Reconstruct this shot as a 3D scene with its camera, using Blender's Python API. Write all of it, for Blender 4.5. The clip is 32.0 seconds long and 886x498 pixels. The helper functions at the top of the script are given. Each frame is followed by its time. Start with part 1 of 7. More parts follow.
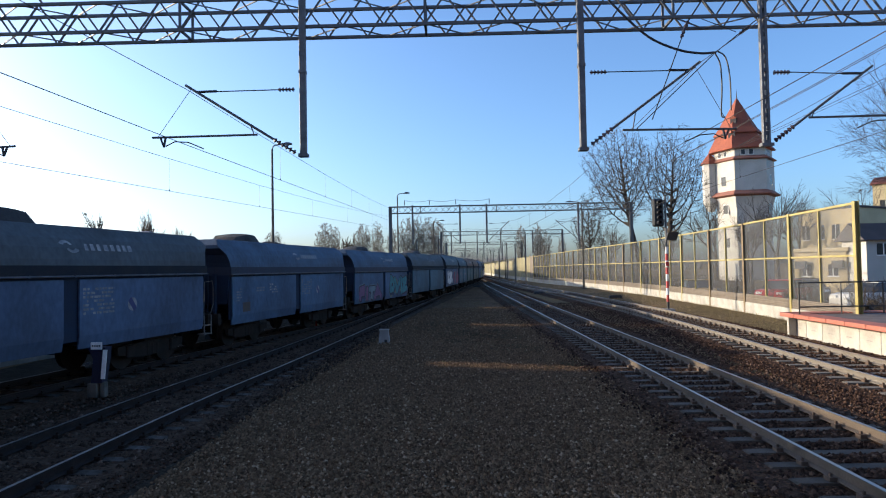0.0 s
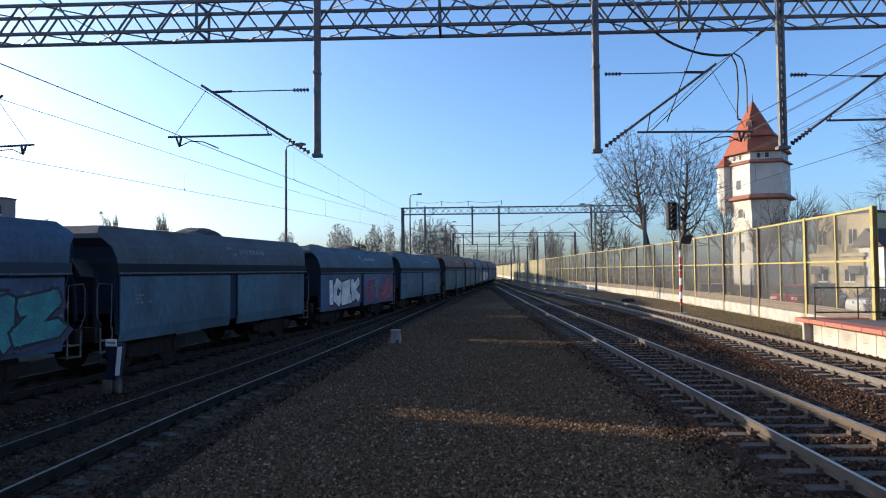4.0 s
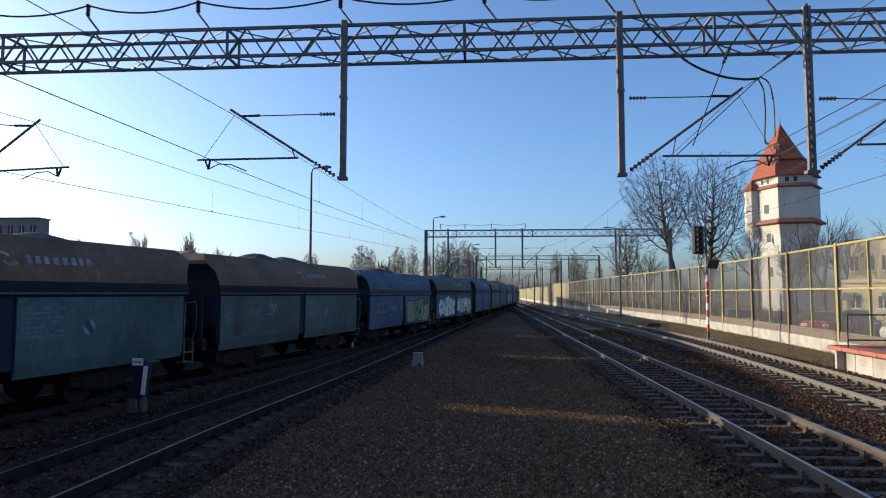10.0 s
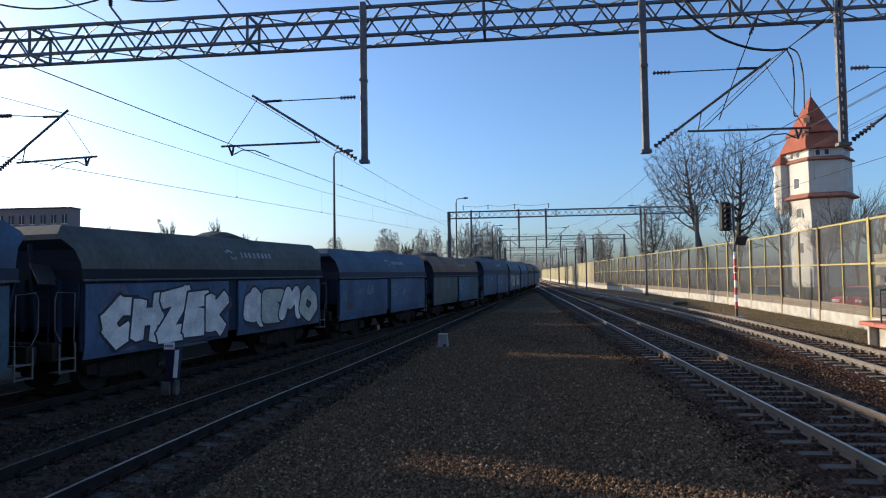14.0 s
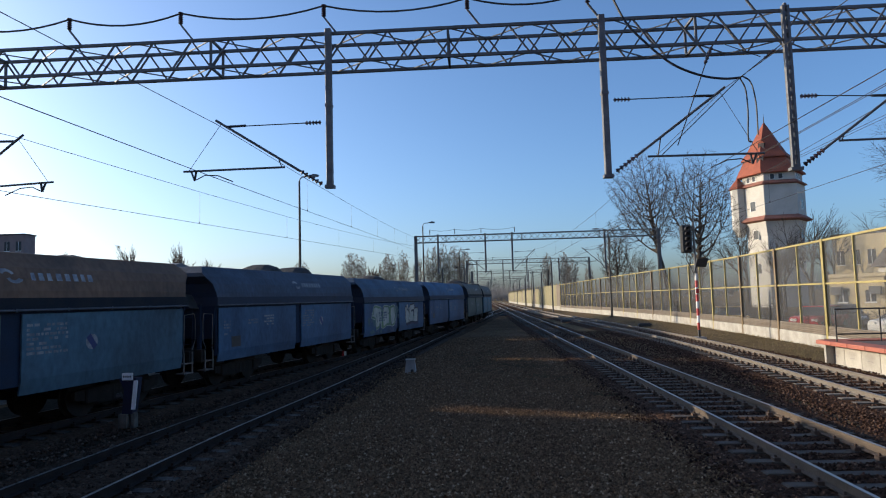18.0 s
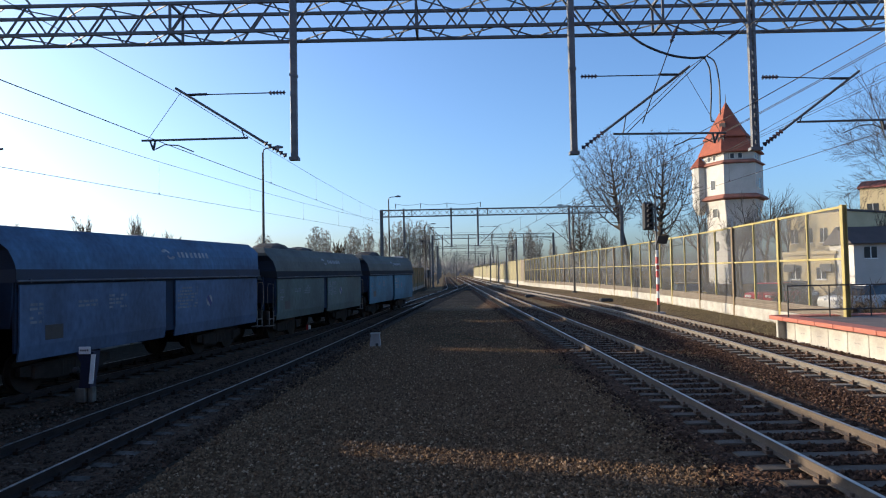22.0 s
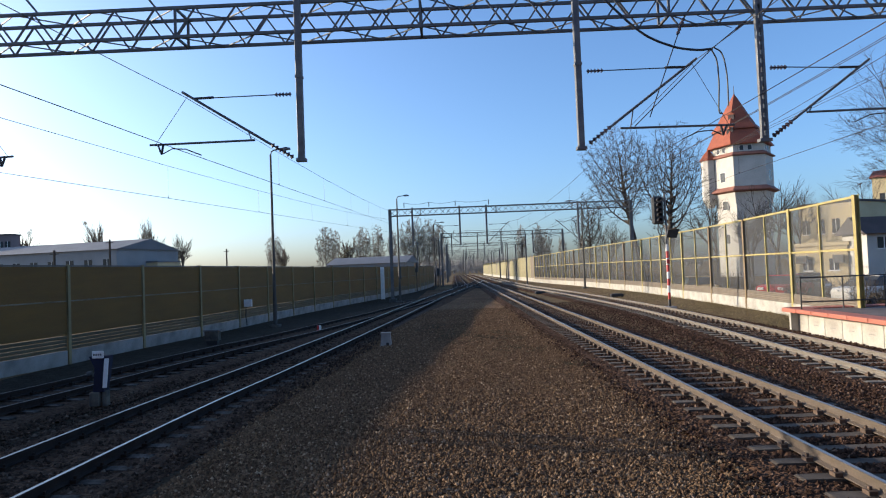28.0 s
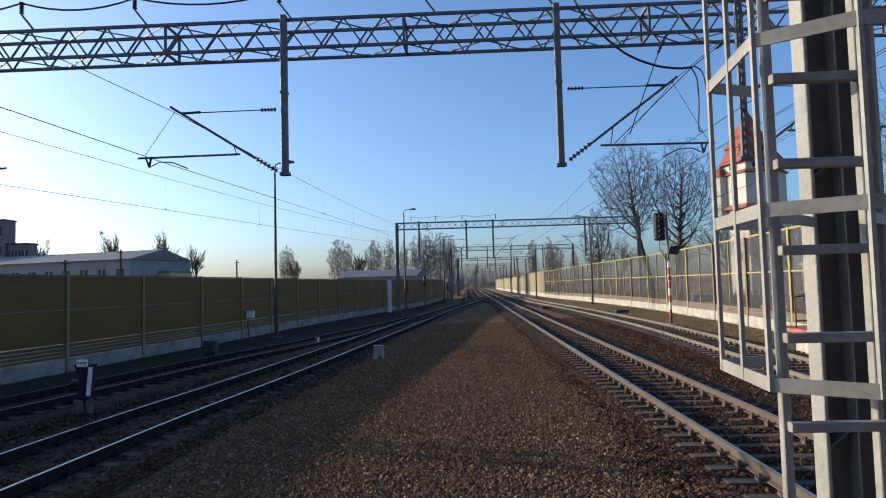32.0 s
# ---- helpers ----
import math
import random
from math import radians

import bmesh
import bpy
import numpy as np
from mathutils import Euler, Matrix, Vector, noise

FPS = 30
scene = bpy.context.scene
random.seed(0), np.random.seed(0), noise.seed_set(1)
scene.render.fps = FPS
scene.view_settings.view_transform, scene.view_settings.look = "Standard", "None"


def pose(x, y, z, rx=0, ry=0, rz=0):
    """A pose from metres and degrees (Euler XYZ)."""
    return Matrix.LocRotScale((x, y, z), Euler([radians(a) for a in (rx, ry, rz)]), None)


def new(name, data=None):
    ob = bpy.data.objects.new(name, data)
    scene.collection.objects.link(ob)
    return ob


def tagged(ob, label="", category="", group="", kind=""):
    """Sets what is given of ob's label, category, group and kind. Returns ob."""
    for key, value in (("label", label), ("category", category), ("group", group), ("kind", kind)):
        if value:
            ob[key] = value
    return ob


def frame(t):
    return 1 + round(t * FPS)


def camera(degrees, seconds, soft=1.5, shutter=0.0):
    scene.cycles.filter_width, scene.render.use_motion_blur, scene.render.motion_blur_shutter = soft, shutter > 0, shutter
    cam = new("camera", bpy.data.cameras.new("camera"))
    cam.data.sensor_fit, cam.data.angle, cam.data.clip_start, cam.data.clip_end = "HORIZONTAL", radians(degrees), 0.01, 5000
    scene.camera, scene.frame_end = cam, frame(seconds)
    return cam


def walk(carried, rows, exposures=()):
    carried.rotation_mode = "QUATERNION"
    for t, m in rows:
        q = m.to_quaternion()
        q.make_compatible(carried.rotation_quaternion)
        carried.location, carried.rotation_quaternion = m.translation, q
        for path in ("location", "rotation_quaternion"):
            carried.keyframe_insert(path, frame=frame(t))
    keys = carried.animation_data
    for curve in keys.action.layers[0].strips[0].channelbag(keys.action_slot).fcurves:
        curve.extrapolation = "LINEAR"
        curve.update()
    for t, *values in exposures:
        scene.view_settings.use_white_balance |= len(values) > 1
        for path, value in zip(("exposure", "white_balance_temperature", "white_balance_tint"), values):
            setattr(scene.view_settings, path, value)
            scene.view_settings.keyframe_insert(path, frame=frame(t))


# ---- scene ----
cam = camera(70.0, 32.0, soft=1.1)
# ---- camera ----
CAM_ROWS = [
    (0, -0.013, -0.023, 2.396, 1.018, 1.790, 1.083),
    (0.5, -0.020, -0.022, 2.398, 0.894, 1.886, 0.747),
    (1, -0.031, -0.012, 2.407, 0.782, 1.849, 0.509),
    (1.5, -0.031, -0.013, 2.412, 0.646, 1.769, 0.507),
    (2, -0.027, -0.019, 2.410, 0.479, 1.709, 0.444),
    (2.5, -0.021, -0.023, 2.399, 0.438, 1.669, 0.486),
    (3, -0.026, -0.012, 2.402, 0.515, 1.739, 0.776),
    (3.5, -0.024, -0.024, 2.387, 1.177, 1.850, 0.658),
    (5.5, -0.009, -0.021, 2.383, 3.901, 2.066, 0.592),
    (6, -0.021, -0.010, 2.383, 3.949, 2.057, 0.562),
    (6.5, -0.011, -0.019, 2.383, 4.318, 2.065, 0.347),
    (7, -0.015, -0.002, 2.386, 4.666, 2.070, 0.274),
    (7.5, -0.018, -0.025, 2.392, 4.931, 2.751, -0.135),
    (8, -0.020, -0.027, 2.394, 5.110, 3.528, -0.289),
    (8.5, -0.019, -0.027, 2.395, 5.129, 3.768, -0.253),
    (9, -0.026, -0.032, 2.398, 4.789, 3.847, -0.425),
    (9.5, -0.023, -0.028, 2.393, 4.443, 3.989, -0.223),
    (10, -0.026, -0.025, 2.396, 4.137, 3.975, -0.035),
    (10.5, -0.031, -0.029, 2.398, 3.980, 3.931, -0.160),
    (11, -0.030, -0.033, 2.398, 3.913, 3.783, -0.006),
    (11.5, -0.030, -0.022, 2.388, 4.078, 3.294, 0.201),
    (12, -0.026, -0.033, 2.398, 4.507, 2.725, 0.465),
    (12.5, -0.023, -0.042, 2.386, 5.401, 2.479, 0.316),
    (13, -0.024, -0.038, 2.382, 6.047, 2.315, 0.602),
    (13.5, -0.020, -0.028, 2.380, 6.507, 2.304, 0.697),
    (14, -0.015, -0.040, 2.385, 6.317, 2.340, 0.869),
    (14.5, -0.016, -0.036, 2.390, 6.017, 2.447, 1.504),
    (16.5, -0.011, -0.033, 2.395, 4.626, 4.387, 2.059),
    (17, -0.008, -0.027, 2.391, 4.126, 4.871, 1.985),
    (17.5, -0.005, -0.031, 2.389, 3.747, 4.851, 1.888),
    (18, -0.008, -0.027, 2.394, 3.368, 4.466, 1.542),
    (18.5, -0.008, -0.005, 2.410, 2.560, 3.675, 1.354),
    (19, -0.011, -0.011, 2.416, 1.926, 3.102, 1.318),
    (19.5, -0.008, -0.016, 2.402, 1.396, 2.717, 1.192),
    (20, -0.010, -0.018, 2.404, 0.933, 2.336, 0.996),
    (20.5, -0.021, -0.007, 2.408, 0.571, 2.087, 0.846),
    (21, -0.024, -0.014, 2.402, 0.333, 2.036, 0.965),
    (21.5, -0.027, -0.017, 2.405, 0.215, 2.023, 1.095),
    (22, -0.013, -0.018, 2.399, 0.228, 2.081, 1.129),
    (22.5, -0.012, -0.023, 2.413, 0.259, 2.092, 1.030),
    (23, -0.008, -0.024, 2.397, 0.324, 2.208, 0.919),
    (23.5, -0.025, -0.007, 2.403, 0.356, 2.352, 1.003),
    (24, -0.030, -0.024, 2.405, 0.639, 2.508, 0.961),
    (24.5, -0.012, -0.021, 2.395, 0.875, 2.624, 1.232),
    (25, -0.015, -0.016, 2.396, 1.127, 2.653, 1.692),
    (25.5, -0.011, -0.012, 2.402, 1.174, 2.462, 1.779),
    (27.5, -0.009, -0.001, 2.405, 0.959, 1.865, 2.042),
    (28, 0.000, -0.000, 2.400, 1.100, 1.950, 2.200),
    (28.5, 0.001, -0.012, 2.403, 1.244, 2.101, 1.960),
    (29, 0.016, -0.018, 2.385, 1.689, 2.488, 2.418),
    (29.5, 0.097, -0.063, 2.378, 2.276, 2.946, 2.284),
    (30, 0.156, -0.101, 2.375, 2.842, 3.487, 1.564),
    (30.5, 0.228, -0.122, 2.369, 3.337, 3.891, 1.620),
    (31, 0.352, -0.053, 2.374, 3.734, 3.808, 1.681),
    (31.5, 0.538, -0.026, 2.382, 3.567, 3.510, 1.294),
    (32, 0.767, -0.090, 2.389, 2.378, 3.225, 1.487),
]
walk(cam, [(t, pose(x, y, z, 90 + pitch, roll, yaw)) for t, x, y, z, yaw, pitch, roll in CAM_ROWS], [(0.0, 0.76), (3.5, 0.78), (6.0, 0.72), (9.0, 0.48), (11.0, 0.45), (13.0, 0.56), (17.0, 0.3), (19.0, 0.42), (21.0, 0.62), (23.0, 0.67), (25.0, 0.62), (28.0, 0.64), (30.5, 0.48), (32.0, 0.42)])

# ---- sky and sun ----
SUN_AZ, SUN_EL = -72.0, 13.3
world = bpy.data.worlds.new("sky")
scene.world = world
world.use_nodes = True
wn = world.node_tree.nodes
sky = wn.new("ShaderNodeTexSky")
sky.sky_type = "NISHITA"
sky.sun_disc = False
sky.sun_elevation = radians(SUN_EL)
sky.sun_rotation = radians(SUN_AZ)
sky.air_density, sky.dust_density, sky.ozone_density = 0.85, 2.2, 4.6
wn["Background"].inputs["Strength"].default_value = 0.2
world.node_tree.links.new(sky.outputs[0], wn["Background"].inputs["Color"])
sun = new("sun", bpy.data.lights.new("sun", "SUN"))
sun.data.energy, sun.data.angle, sun.data.color = 4.6, radians(0.55), (1.0, 0.84, 0.62)
SUN_DIR = Vector((math.sin(radians(SUN_AZ)) * math.cos(radians(SUN_EL)), math.cos(radians(SUN_AZ)) * math.cos(radians(SUN_EL)), math.sin(radians(SUN_EL))))
sun.rotation_euler = SUN_DIR.to_track_quat("Z", "Y").to_euler()

# ---- materials ----
def mat(name, c1, c2=None, scale=3.0, rough=0.8, metal=0.0, bump=0.2, fine=40.0, stretch=(1, 1, 1), spots=0.35, vary=0.0, lo=0.35, hi=0.7):
    """Two-scale noise paint: large patches between c1 and c2, fine grain on top, relief from the grain."""
    m = bpy.data.materials.new(name)
    m.use_nodes = True
    n, l = m.node_tree.nodes, m.node_tree.links
    b = n["Principled BSDF"]
    b.inputs["Roughness"].default_value, b.inputs["Metallic"].default_value = rough, metal
    c2 = c2 or tuple(v * 0.7 for v in c1)
    tc, mp = n.new("ShaderNodeTexCoord"), n.new("ShaderNodeMapping")
    mp.inputs["Scale"].default_value = stretch
    l.new(tc.outputs["Object"], mp.inputs["Vector"])
    big, small = n.new("ShaderNodeTexNoise"), n.new("ShaderNodeTexNoise")
    big.inputs["Scale"].default_value, big.inputs["Detail"].default_value = scale, 5
    small.inputs["Scale"].default_value, small.inputs["Detail"].default_value = fine, 4
    l.new(mp.outputs[0], big.inputs["Vector"])
    l.new(mp.outputs[0], small.inputs["Vector"])
    ramp = n.new("ShaderNodeMapRange")
    ramp.inputs["From Min"].default_value, ramp.inputs["From Max"].default_value = lo, hi
    l.new(big.outputs["Fac"], ramp.inputs["Value"])
    mix = n.new("ShaderNodeMix")
    mix.data_type = "RGBA"
    mix.inputs["A"].default_value, mix.inputs["B"].default_value = (*c1, 1), (*c2, 1)
    l.new(ramp.outputs[0], mix.inputs["Factor"])
    grain = n.new("ShaderNodeMix")
    grain.data_type, grain.blend_type = "RGBA", "OVERLAY"
    grain.inputs["Factor"].default_value = spots
    l.new(mix.outputs["Result"], grain.inputs["A"])
    l.new(small.outputs["Fac"], grain.inputs["B"])
    out = grain.outputs["Result"]
    if vary:
        info, hsv, rnd = n.new("ShaderNodeObjectInfo"), n.new("ShaderNodeHueSaturation"), n.new("ShaderNodeMapRange")
        rnd.inputs["To Min"].default_value, rnd.inputs["To Max"].default_value = 1 - vary, 1 + vary
        l.new(info.outputs["Random"], rnd.inputs["Value"])
        l.new(rnd.outputs[0], hsv.inputs["Value"])
        l.new(out, hsv.inputs["Color"])
        out = hsv.outputs[0]
    l.new(out, b.inputs["Base Color"])
    if bump:
        bp = n.new("ShaderNodeBump")
        bp.inputs["Strength"].default_value, bp.inputs["Distance"].default_value = bump, 0.02
        l.new(small.outputs["Fac"], bp.inputs["Height"])
        l.new(bp.outputs[0], b.inputs["Normal"])
    return m


def stone_mat(name, a, b2, c, size, bump=0.8, patch=0.25):
    """Crushed stone: cells of varied colour with deep relief between them, and large dusty patches."""
    m = bpy.data.materials.new(name)
    m.use_nodes = True
    n, l = m.node_tree.nodes, m.node_tree.links
    p = n["Principled BSDF"]
    p.inputs["Roughness"].default_value = 1.0
    p.inputs["Specular IOR Level"].default_value = 0.06
    tc = n.new("ShaderNodeTexCoord")
    vor, vor2, big, med = n.new("ShaderNodeTexVoronoi"), n.new("ShaderNodeTexVoronoi"), n.new("ShaderNodeTexNoise"), n.new("ShaderNodeTexNoise")
    for v, s in ((vor, 1 / size), (vor2, 0.45 / size), (big, patch), (med, 3.0)):
        v.inputs["Scale"].default_value = s
        l.new(tc.outputs["Object"], v.inputs["Vector"])
    big.inputs["Detail"].default_value = 6
    sep = n.new("ShaderNodeSeparateColor")
    l.new(vor.outputs["Color"], sep.inputs[0])
    mix, mix2, mix3 = n.new("ShaderNodeMix"), n.new("ShaderNodeMix"), n.new("ShaderNodeMix")
    for k in (mix, mix2, mix3):
        k.data_type = "RGBA"
    mix.inputs["A"].default_value, mix.inputs["B"].default_value = (*a, 1), (*b2, 1)
    l.new(sep.outputs[0], mix.inputs["Factor"])
    mix2.inputs["B"].default_value = (*c, 1)
    l.new(mix.outputs["Result"], mix2.inputs["A"])
    mr = n.new("ShaderNodeMapRange")
    mr.inputs["From Min"].default_value, mr.inputs["From Max"].default_value, mr.inputs["To Max"].default_value = 0.4, 0.65, 0.8
    l.new(big.outputs["Fac"], mr.inputs["Value"])
    l.new(mr.outputs[0], mix2.inputs["Factor"])
    mix3.blend_type = "OVERLAY"
    mix3.inputs["Factor"].default_value = 0.5
    l.new(mix2.outputs["Result"], mix3.inputs["A"])
    l.new(med.outputs["Fac"], mix3.inputs["B"])
    l.new(mix3.outputs["Result"], p.inputs["Base Color"])
    add = n.new("ShaderNodeMath")
    l.new(vor.outputs["Distance"], add.inputs[0])
    l.new(vor2.outputs["Distance"], add.inputs[1])
    bp = n.new("ShaderNodeBump")
    bp.invert = True
    bp.inputs["Strength"].default_value, bp.inputs["Distance"].default_value = bump, size
    l.new(add.outputs[0], bp.inputs["Height"])
    l.new(bp.outputs[0], p.inputs["Normal"])
    return m


def clear_mat(name, tint, haze, rough=0.08):
    """A dusty transparent sheet: mostly see-through, some haze of dust, a little gloss."""
    m = bpy.data.materials.new(name)
    m.use_nodes = True
    n, l = m.node_tree.nodes, m.node_tree.links
    b = n["Principled BSDF"]
    b.inputs["Base Color"].default_value, b.inputs["Roughness"].default_value = (*tint, 1), rough
    tr, mx, nz, mr, tc = n.new("ShaderNodeBsdfTransparent"), n.new("ShaderNodeMixShader"), n.new("ShaderNodeTexNoise"), n.new("ShaderNodeMapRange"), n.new("ShaderNodeTexCoord")
    tr.inputs[0].default_value = (0.84, 0.84, 0.83, 1)
    nz.inputs["Scale"].default_value, nz.inputs["Detail"].default_value = 1.2, 6
    l.new(tc.outputs["Object"], nz.inputs["Vector"])
    mr.inputs["To Min"].default_value, mr.inputs["To Max"].default_value = haze * 0.5, haze * 1.5
    l.new(nz.outputs["Fac"], mr.inputs["Value"])
    l.new(mr.outputs[0], mx.inputs[0])
    l.new(tr.outputs[0], mx.inputs[1])
    l.new(b.outputs[0], mx.inputs[2])
    l.new(mx.outputs[0], n["Material Output"].inputs[0])
    return m


GRAVEL = stone_mat("fine_gravel", (0.1, 0.061, 0.035), (0.225, 0.142, 0.083), (0.1, 0.061, 0.035), 0.036, 1.0)
BALLAST = stone_mat("rusty_ballast", (0.034, 0.02, 0.013), (0.1, 0.058, 0.038), (0.053, 0.03, 0.0195), 0.06, 1.0)
DARK_BALLAST = stone_mat("brown_ballast", (0.042, 0.027, 0.018), (0.11, 0.07, 0.047), (0.064, 0.041, 0.028), 0.06)
EARTH = stone_mat("earth", (0.12, 0.084, 0.05), (0.2, 0.142, 0.082), (0.115, 0.088, 0.045), 0.06, 0.5, 0.12)
def loose_stone(name, ramp):
    """Each stone takes its own tone from the ramp."""
    m = bpy.data.materials.new(name)
    m.use_nodes = True
    n, l = m.node_tree.nodes, m.node_tree.links
    g, r = n.new("ShaderNodeNewGeometry"), n.new("ShaderNodeValToRGB")
    l.new(g.outputs["Random Per Island"], r.inputs[0])
    e = r.color_ramp.elements
    while len(e) < len(ramp):
        e.new(0.5)
    for k, (pos, c) in zip(e, ramp):
        k.position, k.color = pos, (*c, 1)
    l.new(r.outputs[0], n["Principled BSDF"].inputs["Base Color"])
    n["Principled BSDF"].inputs["Roughness"].default_value = 0.95
    n["Principled BSDF"].inputs["Specular IOR Level"].default_value = 0.1
    return m


# Earth on the left, darkened in its colour because that strip lies in shade.
SHADED_EARTH = stone_mat("shaded_earth", (0.04, 0.032, 0.024), (0.075, 0.06, 0.045), (0.048, 0.039, 0.026), 0.05, 0.6, 0.2)
STONE_A = loose_stone("gravel_stone", [(0.0, (0.065, 0.039, 0.022)), (0.5, (0.135, 0.083, 0.047)), (0.92, (0.215, 0.138, 0.08)), (1.0, (0.36, 0.26, 0.17))])
STONE_B = loose_stone("ballast_stone", [(0.0, (0.016, 0.009, 0.0062)), (0.5, (0.048, 0.0265, 0.0176)), (0.9, (0.098, 0.056, 0.038)), (1.0, (0.19, 0.127, 0.09))])
RAIL_STEEL = mat("rusty_rail", (0.1, 0.076, 0.057), (0.077, 0.057, 0.041), 4, 0.85, 0.0, 0.15)
# Shade put into the colour: a darker copy of the rail steel.
SHADED_RAIL = mat("shaded_rail", (0.02, 0.016, 0.015), (0.032, 0.025, 0.022), 4, 0.8, 0.0, 0.15)
DULL_TOP = mat("dull_rail_head", (0.16, 0.14, 0.125), (0.1, 0.09, 0.08), 3, 0.5, 0.6, 0.02)
RAIL_TOP = mat("worn_rail_head", (0.42, 0.38, 0.34), (0.36, 0.33, 0.3), 3, 0.32, 0.85, 0.02)
CONCRETE_SLEEPER = mat("sleeper_concrete", (0.085, 0.066, 0.048), (0.045, 0.034, 0.025), 5, 0.9, bump=0.4, vary=0.2)
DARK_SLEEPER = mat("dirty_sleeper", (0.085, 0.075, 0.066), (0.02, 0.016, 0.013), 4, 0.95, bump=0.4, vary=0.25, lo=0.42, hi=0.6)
# Clip colour darkened likewise, standing for shade on those tracks.
SHADED_CLIP = mat("shaded_clip", (0.02, 0.015, 0.012), (0.03, 0.022, 0.017), 10, 0.9, 0.0, 0.2)
CLIP = mat("rusty_clip", (0.13, 0.085, 0.06), (0.08, 0.055, 0.04), 10, 0.8, 0.3, 0.2)
CONCRETE = mat("pale_concrete", (0.42, 0.4, 0.355), (0.29, 0.275, 0.24), 2, 0.9, bump=0.25)
DIRTY_CONCRETE = mat("dirty_concrete", (0.12, 0.11, 0.09), (0.04, 0.037, 0.032), 5, 0.95, bump=0.3)
GREY_CONCRETE = mat("grey_concrete", (0.33, 0.32, 0.3), (0.22, 0.21, 0.2), 2, 0.9, bump=0.3)
GALV = mat("galvanised_steel", (0.1364, 0.1364, 0.1376), (0.0992, 0.0992, 0.0992), 3, 0.55, 0.35, 0.08)
GREY_STEEL = mat("grey_painted_steel", (0.1275, 0.1275, 0.1294), (0.09, 0.09, 0.09086), 3, 0.6, 0.2, 0.08)
PALE_PAINT = mat("pale_grey_paint", (0.265, 0.26, 0.24), (0.205, 0.198, 0.178), 4, 0.55, 0.0, 0.1)
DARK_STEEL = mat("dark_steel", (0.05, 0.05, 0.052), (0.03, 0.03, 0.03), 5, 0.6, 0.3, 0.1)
WIRE = mat("tarnished_copper", (0.06, 0.05, 0.045), (0.04, 0.035, 0.03), 5, 0.6, 0.5, 0)
RUBBER = mat("black_cable", (0.02, 0.02, 0.025), (0.03, 0.03, 0.03), 5, 0.6, 0, 0)
INSULATOR = mat("brown_porcelain", (0.06, 0.045, 0.06), (0.04, 0.03, 0.04), 5, 0.25, 0, 0)
YELLOW_PAINT = mat("yellow_paint", (0.36, 0.29, 0.1), (0.28, 0.22, 0.08), 2, 0.5, 0, 0.05)
OLIVE_PANEL = mat("ochre_panel", (0.1716, 0.0884, 0.01495), (0.1105, 0.0585, 0.01265), 1.1, 0.75, 0, 0.2, 60, stretch=(0.25, 0.25, 2.2), spots=0.5, lo=0.3, hi=0.75)
CREAM_PANEL = mat("cream_panel", (0.22, 0.195, 0.105), (0.165, 0.145, 0.08), 0.5, 0.8, 0, 0.15)
LEFT_PLANK = mat("olive_louvre", (0.1, 0.082, 0.045), (0.075, 0.062, 0.035), 2, 0.8, 0, 0.15, vary=0.12)
LEFT_PLINTH = mat("stained_plinth", (0.3, 0.285, 0.26), (0.17, 0.16, 0.145), 1.5, 0.9, bump=0.3)
GREY_PLANK = mat("grey_louvre", (0.1734, 0.1428, 0.1096), (0.1326, 0.1071, 0.0812), 2, 0.8, 0, 0.15, vary=0.12)
SHEET = clear_mat("dusty_clear_sheet", (0.22, 0.23, 0.25), 0.15)
WHITE_WALL = mat("white_render", (0.5, 0.48, 0.44), (0.42, 0.4, 0.36), 0.6, 0.9, 0, 0.15, 15)
ROOF_TILE = mat("red_roof_tile", (0.3, 0.075, 0.036), (0.22, 0.055, 0.03), 0.8, 0.8, 0, 0.4, 6, spots=0.5)
LEDGE_TILE = mat("dull_red_ledge", (0.25, 0.1, 0.07), (0.19, 0.08, 0.06), 0.8, 0.85, 0, 0.3, 6)
DARK_GLASS = mat("dark_window", (0.03, 0.034, 0.042), (0.045, 0.05, 0.055), 2, 0.06, 0, 0)
DARK_GLASS.node_tree.nodes["Principled BSDF"].inputs["Specular IOR Level"].default_value = 0.2
PALE_RAIL = mat("dusty_rail", (0.16, 0.14, 0.116), (0.13, 0.11, 0.09), 4, 0.8, 0.0, 0.15)
PALE_SLEEPER = mat("pale_sleeper_concrete", (0.16, 0.136, 0.106), (0.1, 0.083, 0.064), 5, 0.9, bump=0.4, vary=0.2)
BARK = mat("grey_bark", (0.06375, 0.051, 0.0408), (0.03825, 0.0306, 0.0255), 3, 0.95, 0, 0.5, 25)
# Distant trees: haze painted in as a paler copy of the bark.
HAZY_BARK = mat("hazy_bark", (0.215, 0.186, 0.16), (0.16, 0.14, 0.123), 3, 0.95, 0, 0)
RED_SLAB = mat("red_platform_slab", (0.42, 0.13, 0.085), (0.33, 0.11, 0.075), 1.5, 0.8, 0, 0.2)
PLATFORM_FACE = mat("platform_facing", (0.45, 0.425, 0.375), (0.33, 0.305, 0.265), 2, 0.9, 0, 0.2, vary=0.1)
BRICK = mat("brown_brick", (0.3, 0.17, 0.12), (0.24, 0.14, 0.1), 1, 0.9, 0, 0.2)
BEIGE_WALL = mat("beige_render", (0.55, 0.45, 0.27), (0.47, 0.38, 0.23), 0.5, 0.9, 0, 0.15)
GREY_WALL = mat("grey_cladding", (0.26, 0.262, 0.265), (0.21, 0.213, 0.218), 0.4, 0.8, 0, 0.1)
